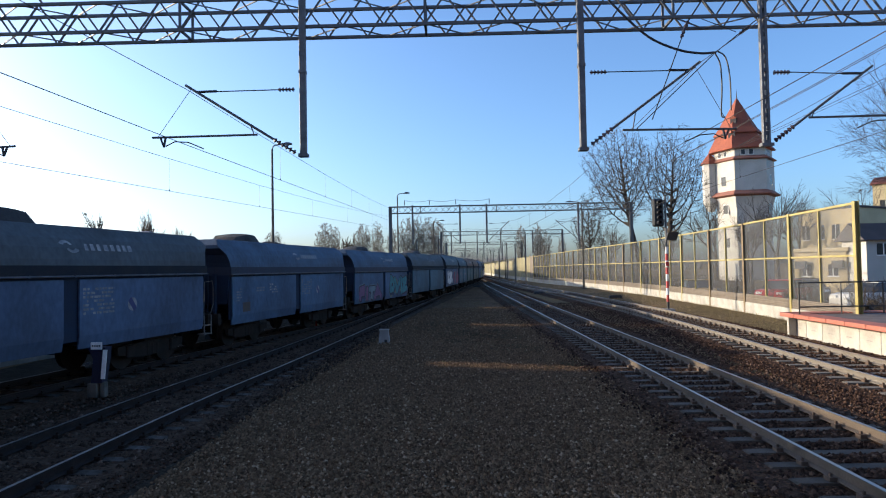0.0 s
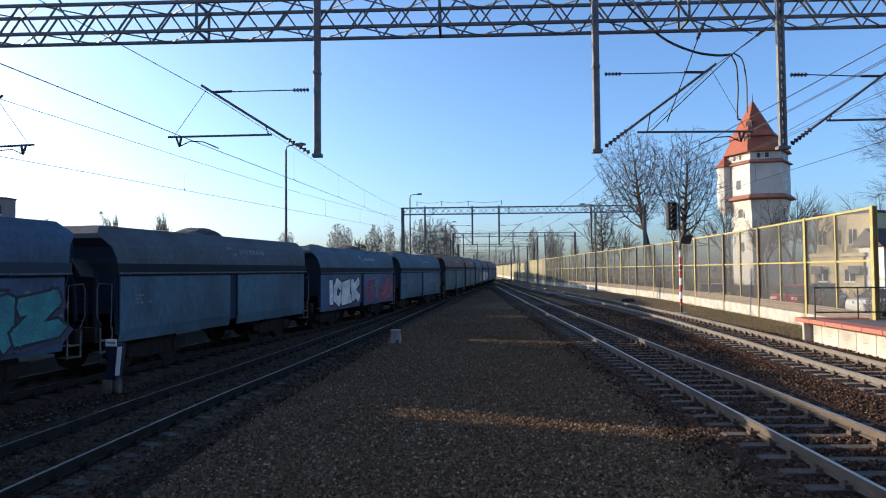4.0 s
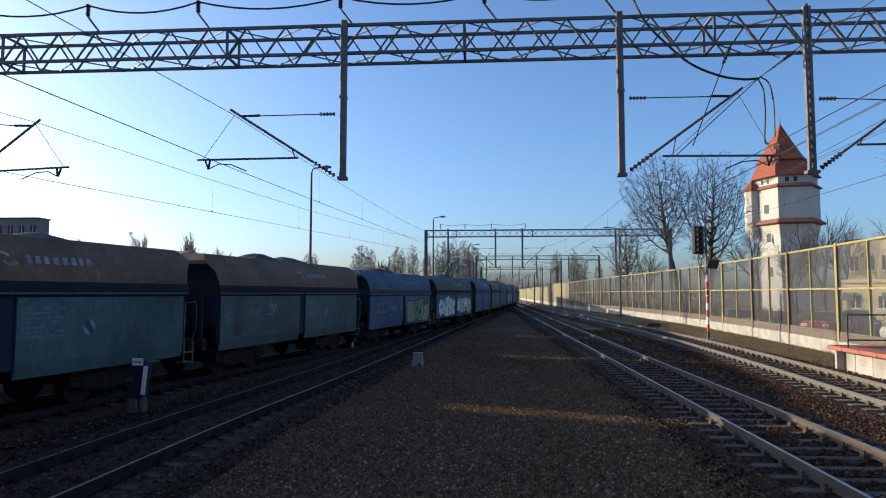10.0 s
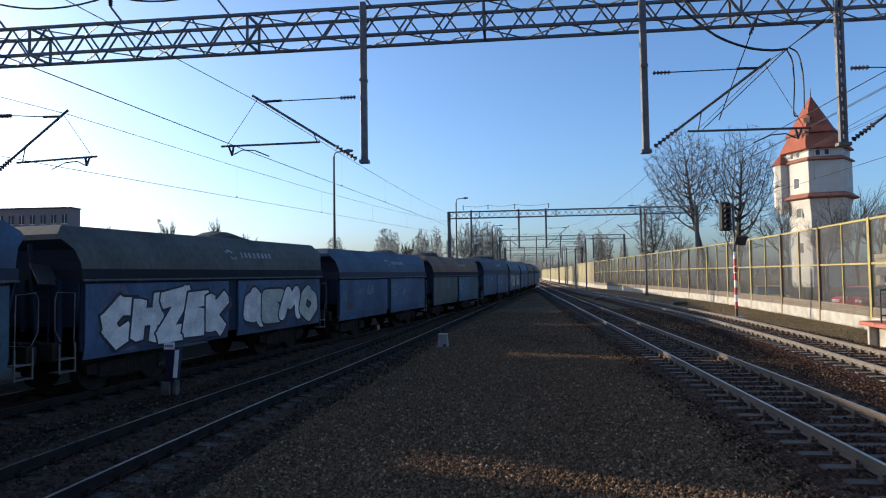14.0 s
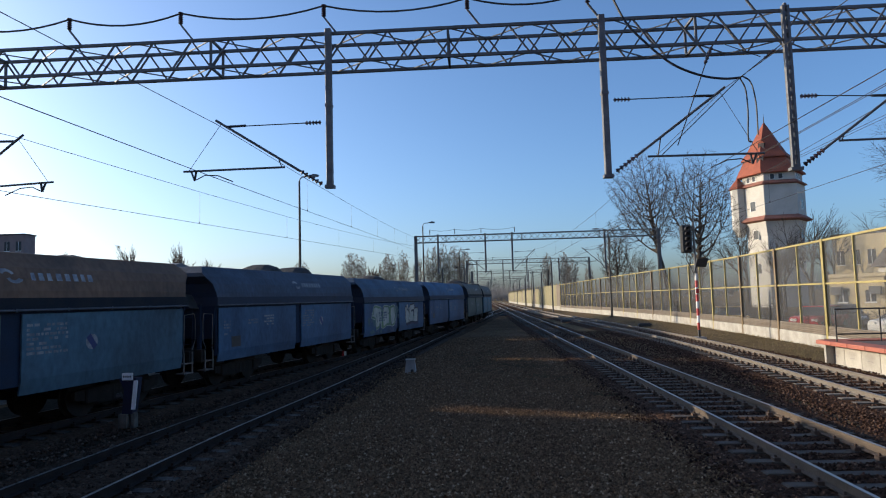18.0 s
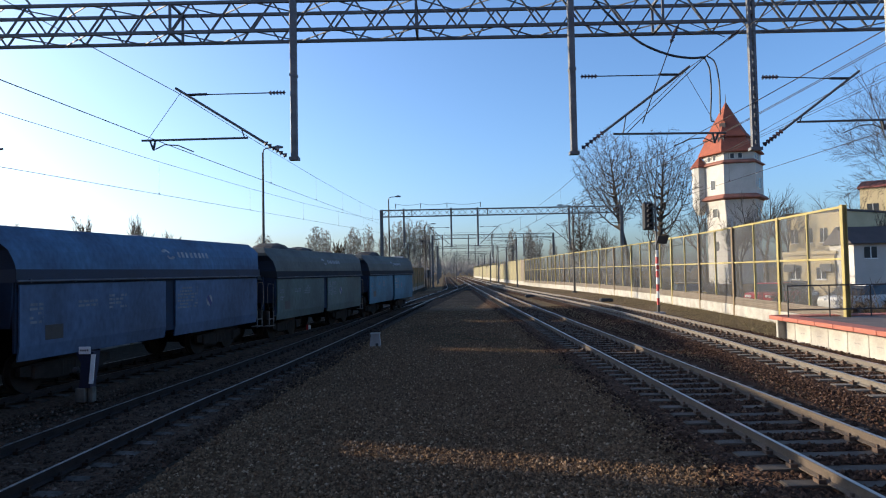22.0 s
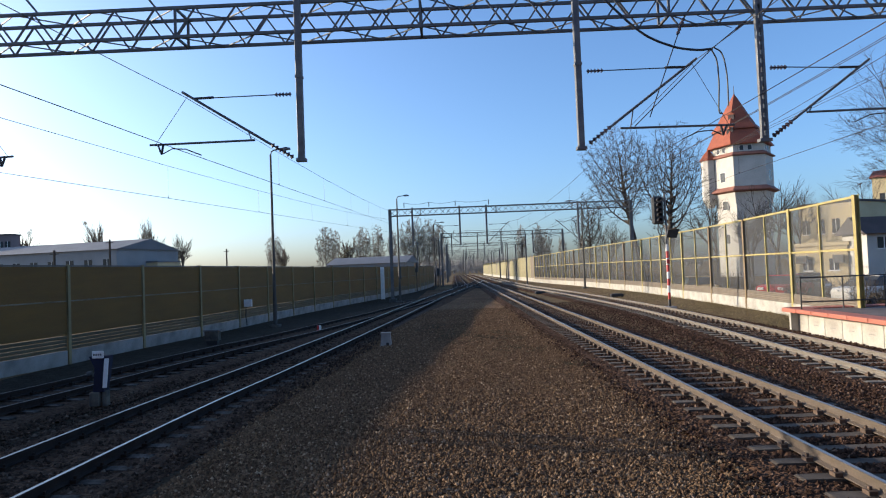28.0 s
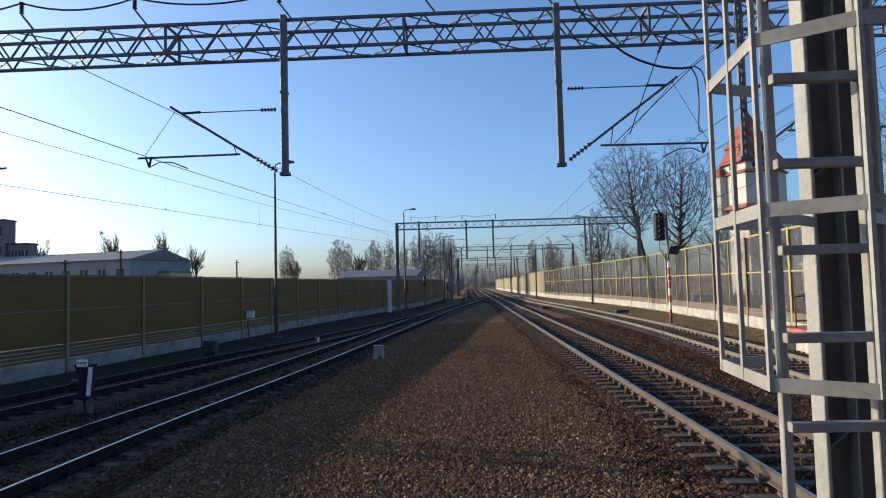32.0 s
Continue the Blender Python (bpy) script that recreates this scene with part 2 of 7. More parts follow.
GREY_ROOF = mat("grey_roof_sheet", (0.15, 0.157, 0.168), (0.12, 0.127, 0.138), 0.4, 0.7, 0, 0.1)
DARK_ROOF = mat("dark_roof", (0.07, 0.055, 0.055), (0.045, 0.04, 0.04), 1, 0.8, 0, 0.1)
WHITE_PAINT = mat("white_paint", (0.8, 0.8, 0.78), (0.65, 0.65, 0.62), 6, 0.5, 0, 0.03)
RED_PAINT = mat("red_paint", (0.5, 0.03, 0.03), (0.4, 0.03, 0.03), 4, 0.45, 0, 0.03)
BLUE_PAINT = mat("dark_blue_paint", (0.02, 0.03, 0.13), (0.02, 0.025, 0.09), 6, 0.5, 0, 0.03)
BLACK_PAINT = mat("black_paint", (0.018, 0.018, 0.02), (0.03, 0.03, 0.03), 6, 0.5, 0, 0.03)
COAL = mat("coal", (0.02, 0.02, 0.022), (0.04, 0.038, 0.036), 6, 0.8, 0, 0.9, 25)
WEEDS = mat("dry_weeds", (0.27, 0.205, 0.1), (0.16, 0.135, 0.065), 3, 0.95, 0, 0)
# Far woods: the grey tone imitates distance haze in the base colour.
HAZY_WOOD = mat("hazy_wood", (0.2, 0.195, 0.195), (0.15, 0.147, 0.15), 0.05, 1.0, 0, 0)

# ---- mesh building ----
class Shape:
    """Collects faces; put() makes one mesh object of them."""

    def __init__(self):
        self.v, self.f, self.m = [], [], []

    def add(self, vs, fs, k=0):
        o = len(self.v)
        self.v += [tuple(p) for p in vs]
        self.f += [tuple(i + o for i in q) for q in fs]
        self.m += [k] * len(fs)
        return self

    def box(self, x0, x1, y0, y1, z0, z1, k=0):
        vs = [(x, y, z) for z in (z0, z1) for y in (y0, y1) for x in (x0, x1)]
        return self.add(vs, [(0, 2, 3, 1), (4, 5, 7, 6), (0, 1, 5, 4), (2, 6, 7, 3), (0, 4, 6, 2), (1, 3, 7, 5)], k)

    def rbox(self, x0, x1, y0, y1, z0, z1, r, k=0):
        """A box with bevelled edges."""
        vs, fs = [], []
        bm = bmesh.new()
        bmesh.ops.create_cube(bm, size=1)
        for v in bm.verts:
            v.co = ((x0 + x1) / 2 + v.co.x * (x1 - x0), (y0 + y1) / 2 + v.co.y * (y1 - y0), (z0 + z1) / 2 + v.co.z * (z1 - z0))
        bmesh.ops.bevel(bm, geom=bm.edges[:], offset=r, segments=1, affect="EDGES")
        bm.verts.index_update()
        self.add([v.co[:] for v in bm.verts], [[v.index for v in f.verts] for f in bm.faces], k)
        bm.free()
        return self

    def beam(self, p, q, w, h, up=(0, 0, 1), k=0):
        """A bar from p to q, w wide and h high."""
        p, q = Vector(p), Vector(q)
        d = (q - p).normalized()
        s = d.cross(Vector(up))
        s = s.normalized() if s.length > 1e-4 else Vector((1, 0, 0))
        u = s.cross(d)
        s, u = s * w / 2, u * h / 2
        vs = [e + a * s + b * u for e in (p, q) for a, b in ((-1, -1), (1, -1), (1, 1), (-1, 1))]
        return self.add(vs, [(3, 2, 1, 0), (4, 5, 6, 7), (0, 1, 5, 4), (1, 2, 6, 5), (2, 3, 7, 6), (3, 0, 4, 7)], k)

    def tube(self, pts, r, n=6, r2=None, k=0, caps=True):
        """A round bar through pts, tapering from r to r2."""
        pts = [Vector(p) for p in pts]
        r2 = r if r2 is None else r2
        vs, fs, last = [], [], len(pts) - 1
        d0 = (pts[-1] - pts[0]).normalized()
        a = d0.orthogonal().normalized()
        for i, p in enumerate(pts):
            d = (pts[min(i + 1, last)] - pts[max(i - 1, 0)]).normalized()
            a = (a - d * a.dot(d)).normalized()
            b = d.cross(a)
            rr = r + (r2 - r) * i / max(last, 1)
            vs += [p + (a * math.cos(t) + b * math.sin(t)) * rr for t in (2 * math.pi * j / n for j in range(n))]
        for i in range(last):
            fs += [(i * n + j, i * n + (j + 1) % n, (i + 1) * n + (j + 1) % n, (i + 1) * n + j) for j in range(n)]
        if caps:
            fs += [tuple(range(n - 1, -1, -1)), tuple(last * n + j for j in range(n))]
        return self.add(vs, fs, k)

    def prism(self, outline, z0, z1, k=0):
        """An upright prism over a plan outline (counter-clockwise)."""
        n = len(outline)
        vs = [(x, y, z0) for x, y in outline] + [(x, y, z1) for x, y in outline]
        return self.add(vs, [tuple(range(n - 1, -1, -1)), tuple(range(n, 2 * n))] + [(i, (i + 1) % n, n + (i + 1) % n, n + i) for i in range(n)], k)

    def rings(self, rings, k=0, close=True):
        """A skin over rings of equally many points."""
        n = len(rings[0])
        vs = [p for r in rings for p in r]
        fs = [(i * n + j, i * n + (j + 1) % n, (i + 1) * n + (j + 1) % n, (i + 1) * n + j) for i in range(len(rings) - 1) for j in range(n)]
        if close:
            fs += [tuple(range(n - 1, -1, -1)), tuple((len(rings) - 1) * n + j for j in range(n))]
        return self.add(vs, fs, k)

    def mesh(self, name, mats):
        me = bpy.data.meshes.new(name)
        me.from_pydata(self.v, [], self.f)
        mats = mats if isinstance(mats, (list, tuple)) else [mats]
        for m in mats:
            me.materials.append(m)
        if len(mats) > 1:
            me.polygons.foreach_set("material_index", self.m)
        me.update()
        return me

    def put(self, name, mats, parent=None, label="", m=None):
        return put(name, self.mesh(name, mats), parent, label, m)


def put(name, me, parent=None, label="", m=None):
    ob = new(name, me)
    if parent is not None:
        ob.parent = parent
    if m is not None:
        ob.matrix_basis = m
    if label:
        tagged(ob, label)
    return ob


def thing(name, label, category, m=None, group="", kind=""):
    ob = new(name)
    if m is not None:
        ob.matrix_basis = m
    return tagged(ob, label, category, group, kind)


def hermite(ctrl, y):
    """x at y on a smooth line through the points (x, y)."""
    n = len(ctrl)
    if y <= ctrl[0][1]:
        s = (ctrl[1][0] - ctrl[0][0]) / (ctrl[1][1] - ctrl[0][1])
        return ctrl[0][0] + s * (y - ctrl[0][1])
    if y >= ctrl[-1][1]:
        s = (ctrl[-1][0] - ctrl[-2][0]) / (ctrl[-1][1] - ctrl[-2][1])
        return ctrl[-1][0] + s * (y - ctrl[-1][1])
    i = max(k for k in range(n - 1) if ctrl[k][1] <= y)
    p0, p1, p2, p3 = ctrl[max(i - 1, 0)], ctrl[i], ctrl[i + 1], ctrl[min(i + 2, n - 1)]
    h = p2[1] - p1[1]
    u = (y - p1[1]) / h
    m1, m2 = (p2[0] - p0[0]) / (p2[1] - p0[1]), (p3[0] - p1[0]) / (p3[1] - p1[1])
    return (2 * u**3 - 3 * u**2 + 1) * p1[0] + (u**3 - 2 * u * u + u) * h * m1 + (3 * u * u - 2 * u**3) * p2[0] + (u**3 - u * u) * h * m2


def smooth(a, b, v):
    u = min(1, max(0, (v - a) / (b - a)))
    return u * u * (3 - 2 * u)

# ---- plan of the tracks: points (x, y) on the centre lines ----
TRAIN_LINE = [(-19.5, -34), (-15.3, -13), (-13.3, -3), (-11.4, 7), (-9.6, 16.5), (-8.0, 25), (-6.2, 34.5), (-4.2, 45), (-2.5, 54), (-1.3, 64), (0.6, 84), (3.0, 108), (4.7, 130), (5.15, 150), (5.15, 200), (5.15, 320)]
LEFT_LINE = [(-6.9, -14), (-6.35, 4), (-6.2, 8), (-5.9, 13), (-5.5, 17), (-5.15, 21), (-4.57, 28), (-3.0, 45), (-1.3, 64), (0.6, 84), (3.0, 108), (4.7, 130), (5.15, 150)]
MAIN_LINE = [(5.23, -40), (5.19, 0), (5.13, 60), (5.15, 150), (5.15, 420)]
OUTER_LINE = [(9.3, -30), (9.3, 5), (9.5, 15), (10.0, 23), (10.4, 32), (10.45, 42), (10.1, 60), (9.3, 82), (9.1, 120), (9.1, 420)]
FAR_LINE = [(0.6, 84), (1.0, 96), (0.9, 120), (0.7, 200), (0.7, 420)]


def ground_z(x, y):
    """The ground lies a little lower on the left of the island."""
    return -0.2 - 0.15 * (1 - smooth(-5.0, -2.0, x)) * (1 - smooth(60, 110, y)) + 0.14 * smooth(11.7, 13.6, x) * (1 - smooth(70, 110, y))


def rail_z(x, y):
    return ground_z(x, y) + 0.205 + 0.07 * (1 - smooth(-8.6, -7.2, x)) * (1 - smooth(30, 45, y))


# ---- ground ----
def build_ground():
    xs = [-2500, -600, -200, -80, -40, -20, -14] + [-12 + 1.0 * i for i in range(31)] + [22, 30, 60, 150, 500, 2500]
    ys = [-300, -60, -20] + [-8 + 2.0 * i for i in range(60)] + [120, 140, 170, 220, 300, 450, 800, 1600, 4500]
    s = Shape()
    for j, y in enumerate(ys):
        for x in xs:
            dz = 0.05 * noise.noise((x * 0.35, y * 0.35, 3.0)) if abs(x) < 20 else 0
            s.v.append((x, y, ground_z(x, y) - (0.03 if -2.8 < x < 3.2 else 0.085) + dz * 0.4))
    w = len(xs)
    for j in range(len(ys) - 1):
        for i in range(w - 1):
            a = j * w + i
            s.f.append((a, a + 1, a + 1 + w, a + w))
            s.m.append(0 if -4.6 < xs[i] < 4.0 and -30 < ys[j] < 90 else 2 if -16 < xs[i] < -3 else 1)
    g = s.put("ground", [GRAVEL, EARTH, SHADED_EARTH])
    for p in g.data.polygons:
        p.use_smooth = True
    return tagged(g, "grey-brown gravel and trodden earth beside the tracks", "ground", kind="structure")


def ribbon(name, line, y0, y1, half, lift, material, label, step=1.0, kind="structure"):
    """A strip of loose stone along a track, with uneven edges."""
    s, y, rows = Shape(), y0, 0
    while y <= y1:
        x = hermite(line, y)
        for e in (-1, -0.78, -0.4, 0, 0.4, 0.78, 1):
            xx = x + e * half + (0.25 * noise.noise((y * 0.7, e * 5, half)) if abs(e) == 1 else 0)
            s.v.append((xx, y, ground_z(x, y) + (lift - (0.022 if abs(e) < 0.5 else 0) if abs(e) < 1 else -0.055) + 0.018 * noise.noise((xx * 2, y * 2, 9))))
        rows += 1
        y += step
    for j in range(rows - 1):
        for i in range(6):
            a = j * 7 + i
            s.f.append((a, a + 1, a + 8, a + 7))
            s.m.append(0)
    ob = s.put(name, material)
    for p in ob.data.polygons:
        p.use_smooth = True
    return tagged(ob, label, "ballast", kind=kind)


RAIL_PROFILE = [(-0.07, -0.152), (0.07, -0.152), (0.07, -0.14), (0.012, -0.118), (0.012, -0.045), (0.036, -0.035), (0.036, -0.004), (0.028, 0.0), (-0.028, 0.0), (-0.036, -0.004), (-0.036, -0.035), (-0.012, -0.045), (-0.012, -0.118), (-0.07, -0.14)]


def rail_mesh(line, y0, y1, off, step, steel):
    s, n, rows, y = Shape(), len(RAIL_PROFILE), 0, y0
    while True:
        d = (hermite(line, y + 0.5) - hermite(line, y - 0.5))
        c = 1 / math.hypot(1, d)
        x, yy = hermite(line, y) + off * c, y - off * d * c
        for px, pz in RAIL_PROFILE:
            s.v.append((x + px * c, yy - px * d * c, rail_z(hermite(line, y), y) + pz))
        rows += 1
        if y >= y1:
            break
        y = min(y + step * (1 if y < 60 else 2.5), y1)
    for j in range(rows - 1):
        for i in range(n):
            a, b = j * n + i, j * n + (i + 1) % n
            s.f.append((a, b, b + n, a + n))
            s.m.append(1 if i == 7 else 0)
    s.f.append(tuple(range(n)))
    s.m.append(0)
    return s.mesh("rail", [steel, DULL_TOP if line is TRAIN_LINE or line is FAR_LINE else RAIL_TOP])


def sleeper_mesh(material):
    s = Shape()
    out = [(-1.3, -0.2), (1.3, -0.2), (1.3, -0.015), (1.27, 0.0), (0.95, 0.0), (0.45, -0.03), (-0.45, -0.03), (-0.95, 0.0), (-1.27, 0.0), (-1.3, -0.015)]
    n = len(out)
    vs = [(x, -0.1, z) for x, z in out] + [(x, 0.1, z) for x, z in out]
    s.add(vs, [tuple(range(n)), tuple(range(2 * n - 1, n - 1, -1))] + [(i + n, (i + 1) % n + n, (i + 1) % n, i) for i in range(n)])
    return s.mesh("sleeper", material)


def clip_shape(s, x, y, z, a):
    c, t = math.cos(a), math.sin(a)
    for ex in (-0.75, 0.75):
        for o in (-0.115, 0.115):
            px, py = ex + o, 0.0
            X, Y = x + px * c - py * t, y + px * t + py * c
            s.box(X - 0.045, X + 0.045, Y - 0.06, Y + 0.06, z - 0.02, z + 0.045)
            s.box(X - 0.016, X + 0.016, Y - 0.018, Y + 0.018, z + 0.04, z + 0.085)


def build_track(name, line, y0, y1, label, near, material, group="railway tracks"):
    """Two rails, sleepers one by one up to near, the far ones joined."""
    tr = thing(name, label, "railway track", group=group, kind="structure")
    for off in (-0.7535, 0.7535):
        put("rail", rail_mesh(line, y0, y1, off, 1.5, RAIL_STEEL if material is CONCRETE_SLEEPER else PALE_RAIL if material is PALE_SLEEPER else SHADED_RAIL), tr, "worn steel rail with rusty web")
    me, far, clips, y, far_n = sleeper_mesh(material), Shape(), Shape(), y0 + 0.3, 0
    base = [v.co[:] for v in me.vertices]
    polys = [tuple(p.vertices) for p in me.polygons]
    while y < y1:
        a = -math.atan(hermite(line, y + 0.5) - hermite(line, y - 0.5))
        x, z = hermite(line, y), rail_z(hermite(line, y), y) - 0.152
        if 3.0 < y < near:
            put("sleeper", me, tr, m=pose(x, y, z, 0, 0, math.degrees(a)))
            clip_shape(clips, x, y, z, a)
        elif y < 140:
            m = pose(x, y, z, 0, 0, math.degrees(a))
            far.add([m @ Vector(v) for v in base], polys)
            far_n += 1
        y += 0.6
    if far_n:
        tagged(far.put("sleepers", material, tr), kind="stuff")
    tagged(clips.put("rail_clips", SHADED_CLIP if material is DARK_SLEEPER else CLIP, tr), kind="stuff")
    return tr


build_ground()
ribbon("ballast_main", MAIN_LINE, -30, 300, 1.95, 0.04, BALLAST, "rust-brown ballast under the main track")
ribbon("ballast_outer", OUTER_LINE, -30, 300, 2.0, 0.038, BALLAST, "rust-brown ballast under the outer track")
ribbon("ballast_left", LEFT_LINE, -12, 150, 1.9, 0.05, DARK_BALLAST, "dark brown ballast under the left track")
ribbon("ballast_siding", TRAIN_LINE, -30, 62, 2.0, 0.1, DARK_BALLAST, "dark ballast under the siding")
ribbon("ballast_far", FAR_LINE, 84, 300, 1.7, 0.02, DARK_BALLAST, "dark ballast under a distant track")
build_track("track_main", MAIN_LINE, -30, 320, "railway track on concrete sleepers, rails sunlit", 60, CONCRETE_SLEEPER)
build_track("track_outer", OUTER_LINE, -30, 320, "outer railway track beside the platform", 60, PALE_SLEEPER)
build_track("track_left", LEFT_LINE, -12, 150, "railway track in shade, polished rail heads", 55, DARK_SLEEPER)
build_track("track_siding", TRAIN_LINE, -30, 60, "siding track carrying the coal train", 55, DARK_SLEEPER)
build_track("track_far", FAR_LINE, 84, 320, "distant diverging railway track", 60, DARK_SLEEPER)

# ---- noise barriers ----
LEFT_WALL = [(-16.6, -6), (-15.2, 10), (-14.45, 19.8), (-13.9, 23), (-13.5, 27.3), (-12.85, 32), (-12.5, 36.4), (-12.3, 40), (-11.0, 52), (-8.6, 68), (-5.6, 86), (-4.2, 110), (-3.8, 170), (-3.8, 260)]
RIGHT_WALL = [(13.96, 22.15), (14.52, 27.58), (15.01, 33.0), (15.41, 38.4), (15.66, 43.9), (15.93, 49.30), (16.05, 55.12), (15.9, 65.72), (15.15, 86.92), (14.42, 109.18), (13.57, 153.70), (13.04, 212.00), (12.83, 318.00)]


def along(line, y0, step, y1):
    """Points every step metres along a line, with the heading to the next."""
    out, y = [], y0
    while y < y1:
        x = hermite(line, y)
        d = hermite(line, y + 0.5) - hermite(line, y - 0.5)
        out.append((x, y))
        y += step / math.hypot(1, d)
    return out


def bay(p, q, z):
    """The pose of a wall bay that starts at p and runs to q along its own x axis, and its length."""
    a = math.degrees(math.atan2(q[1] - p[1], q[0] - p[0]))
    return pose(p[0], p[1], z, 0, 0, a), math.hypot(q[0] - p[0], q[1] - p[1])


def h_post(h, w=0.16, d=0.2):
    s = Shape()
    s.box(-w / 2, w / 2, -d / 2, -d / 2 + 0.015, -0.3, h).box(-w / 2, w / 2, d / 2 - 0.015, d / 2, -0.3, h).box(-0.008, 0.008, -d / 2 + 0.015, d / 2 - 0.015, -0.3, h)
    return s


SEAM = mat("pale_joint_strip", (0.2, 0.19, 0.16), (0.1, 0.09, 0.06), 2.5, 0.85, 0, 0.1, stretch=(0.6, 0.6, 1), lo=0.4, hi=0.62)


def build_left_wall():
    wall = thing("wall_west", "noise barrier of ochre panels on a concrete plinth", "noise barrier", kind="structure")
    pts = along(LEFT_WALL, -5.0, 4.6, 120)
    pm = h_post(3.48, 0.13, 0.22).mesh("post", mat("ochre_post", (0.24, 0.2, 0.1), (0.18, 0.15, 0.075), 2, 0.6))
    for i, (p, q) in enumerate(zip(pts, pts[1:])):
        z = ground_z(*p)
        m, ln = bay(p, q, z)
        put("post", pm, wall, m=m)
        a, b = 0.075, ln - 0.075
        Shape().rbox(a, b, -0.07, 0.07, -0.2, 0.42, 0.01).put("plinth", LEFT_PLINTH, wall, "stained concrete plinth panel", m)
        for j in range(4):
            Shape().rbox(a, b, -0.05, 0.05, 0.43 + j * 0.13, 0.548 + j * 0.13, 0.014).put("plank", LEFT_PLANK, wall, m=m)
        s = Shape()
        for j in range(2):
            s.rbox(a, b, -0.05, 0.05, 0.96 + j * 1.235, 2.15 + j * 1.25, 0.006)
        s.put("panel", OLIVE_PANEL, wall, "ochre absorbing panel", m)
        Shape().box(a, b, -0.06, 0.06, 2.155, 2.19).put("seam_strip", SEAM, wall, "pale joint strip between the panels", m)
        Shape().box(a, b, -0.065, 0.065, 3.41, 3.46).put("cap", GREY_STEEL, wall, "thin metal coping", m)
    return wall


def build_right_wall():
    wall = thing("wall_east", "tall clear noise barrier in yellow frames on a white plinth", "noise barrier", kind="structure")
    pts = along(RIGHT_WALL, 22.15, 5.43, 119)
    post = h_post(4.77, 0.19, 0.16).mesh("post", YELLOW_PAINT)
    brown = h_post(4.72, 0.19, 0.2).mesh("post", mat("brown_post", (0.2, 0.14, 0.07), (0.15, 0.1, 0.06), 2, 0.6))
    for i, (p, q) in enumerate(zip(pts, pts[1:])):
        z = ground_z(*p) - 0.23
        m, ln = bay(p, q, z)
        put("post", brown if i in (2, 3, 7, 11) else post, wall, m=m)
        a, b, mid = 0.11, ln - 0.11, ln / 2
        Shape().rbox(a, b, -0.09, 0.09, -0.3, 0.7, 0.012).put("plinth", CONCRETE, wall, "whitewashed concrete plinth", m)
        for j in range(4):
            Shape().rbox(a, b, -0.06, 0.06, 0.712 + j * 0.085, 0.79 + j * 0.085, 0.014).put("plank", GREY_PLANK, wall, m=m)
        Shape().box(a, b, -0.045, 0.045, 1.055, 1.1).put("sill_rail", GREY_PLANK, wall, "dull lower rail", m)
        Shape().box(a, b, -0.05, 0.05, 2.84, 2.91).box(a, b, -0.05, 0.05, 4.66, 4.74).put("rail", YELLOW_PAINT, wall, "yellow horizontal frame rails", m)
        Shape().box(mid - 0.04, mid + 0.04, -0.05, 0.05, 1.1, 4.66).put("mullion", YELLOW_PAINT, wall, m=m)
        for x0, x1 in ((a, mid - 0.04), (mid + 0.04, b)):
            for z0, z1 in ((1.1, 2.84), (2.91, 4.66)):
                Shape().box(x0, x1, -0.008, 0.008, z0, z1).put("pane", SHEET, wall, "dusty clear panel", m).visible_shadow = False
    put("post", post, wall, m=bay(pts[-1], (pts[-1][0], pts[-1][1] + 1), -0.14)[0])
    pts = along(RIGHT_WALL, pts[-1][1] + 0.1, 4.6, 290)
    low = thing("wall_northeast", "distant noise barrier of solid cream panels", "noise barrier", kind="structure")
    for i, (p, q) in enumerate(zip(pts, pts[1:])):
        z = ground_z(*p)
        m, ln = bay(p, q, z)
        h = 4.55 if i < 7 else 4.2 if i % 9 else 3.6
        Shape().rbox(0.1, ln - 0.1, -0.08, 0.08, 0.62, h, 0.02).put("panel", CREAM_PANEL if i % 9 else GREY_PLANK, low, m=m)
        Shape().box(0.1, ln - 0.1, -0.1, 0.1, -0.3, 0.6).put("plinth", CONCRETE, low, m=m)
        put("post", post, low, m=m)
    return wall


build_left_wall()
build_right_wall()

# ---- platform on the right ----
PLATFORM_EDGE = [(11.5, -30), (11.5, 5), (11.65, 15), (11.87, 23.1)]


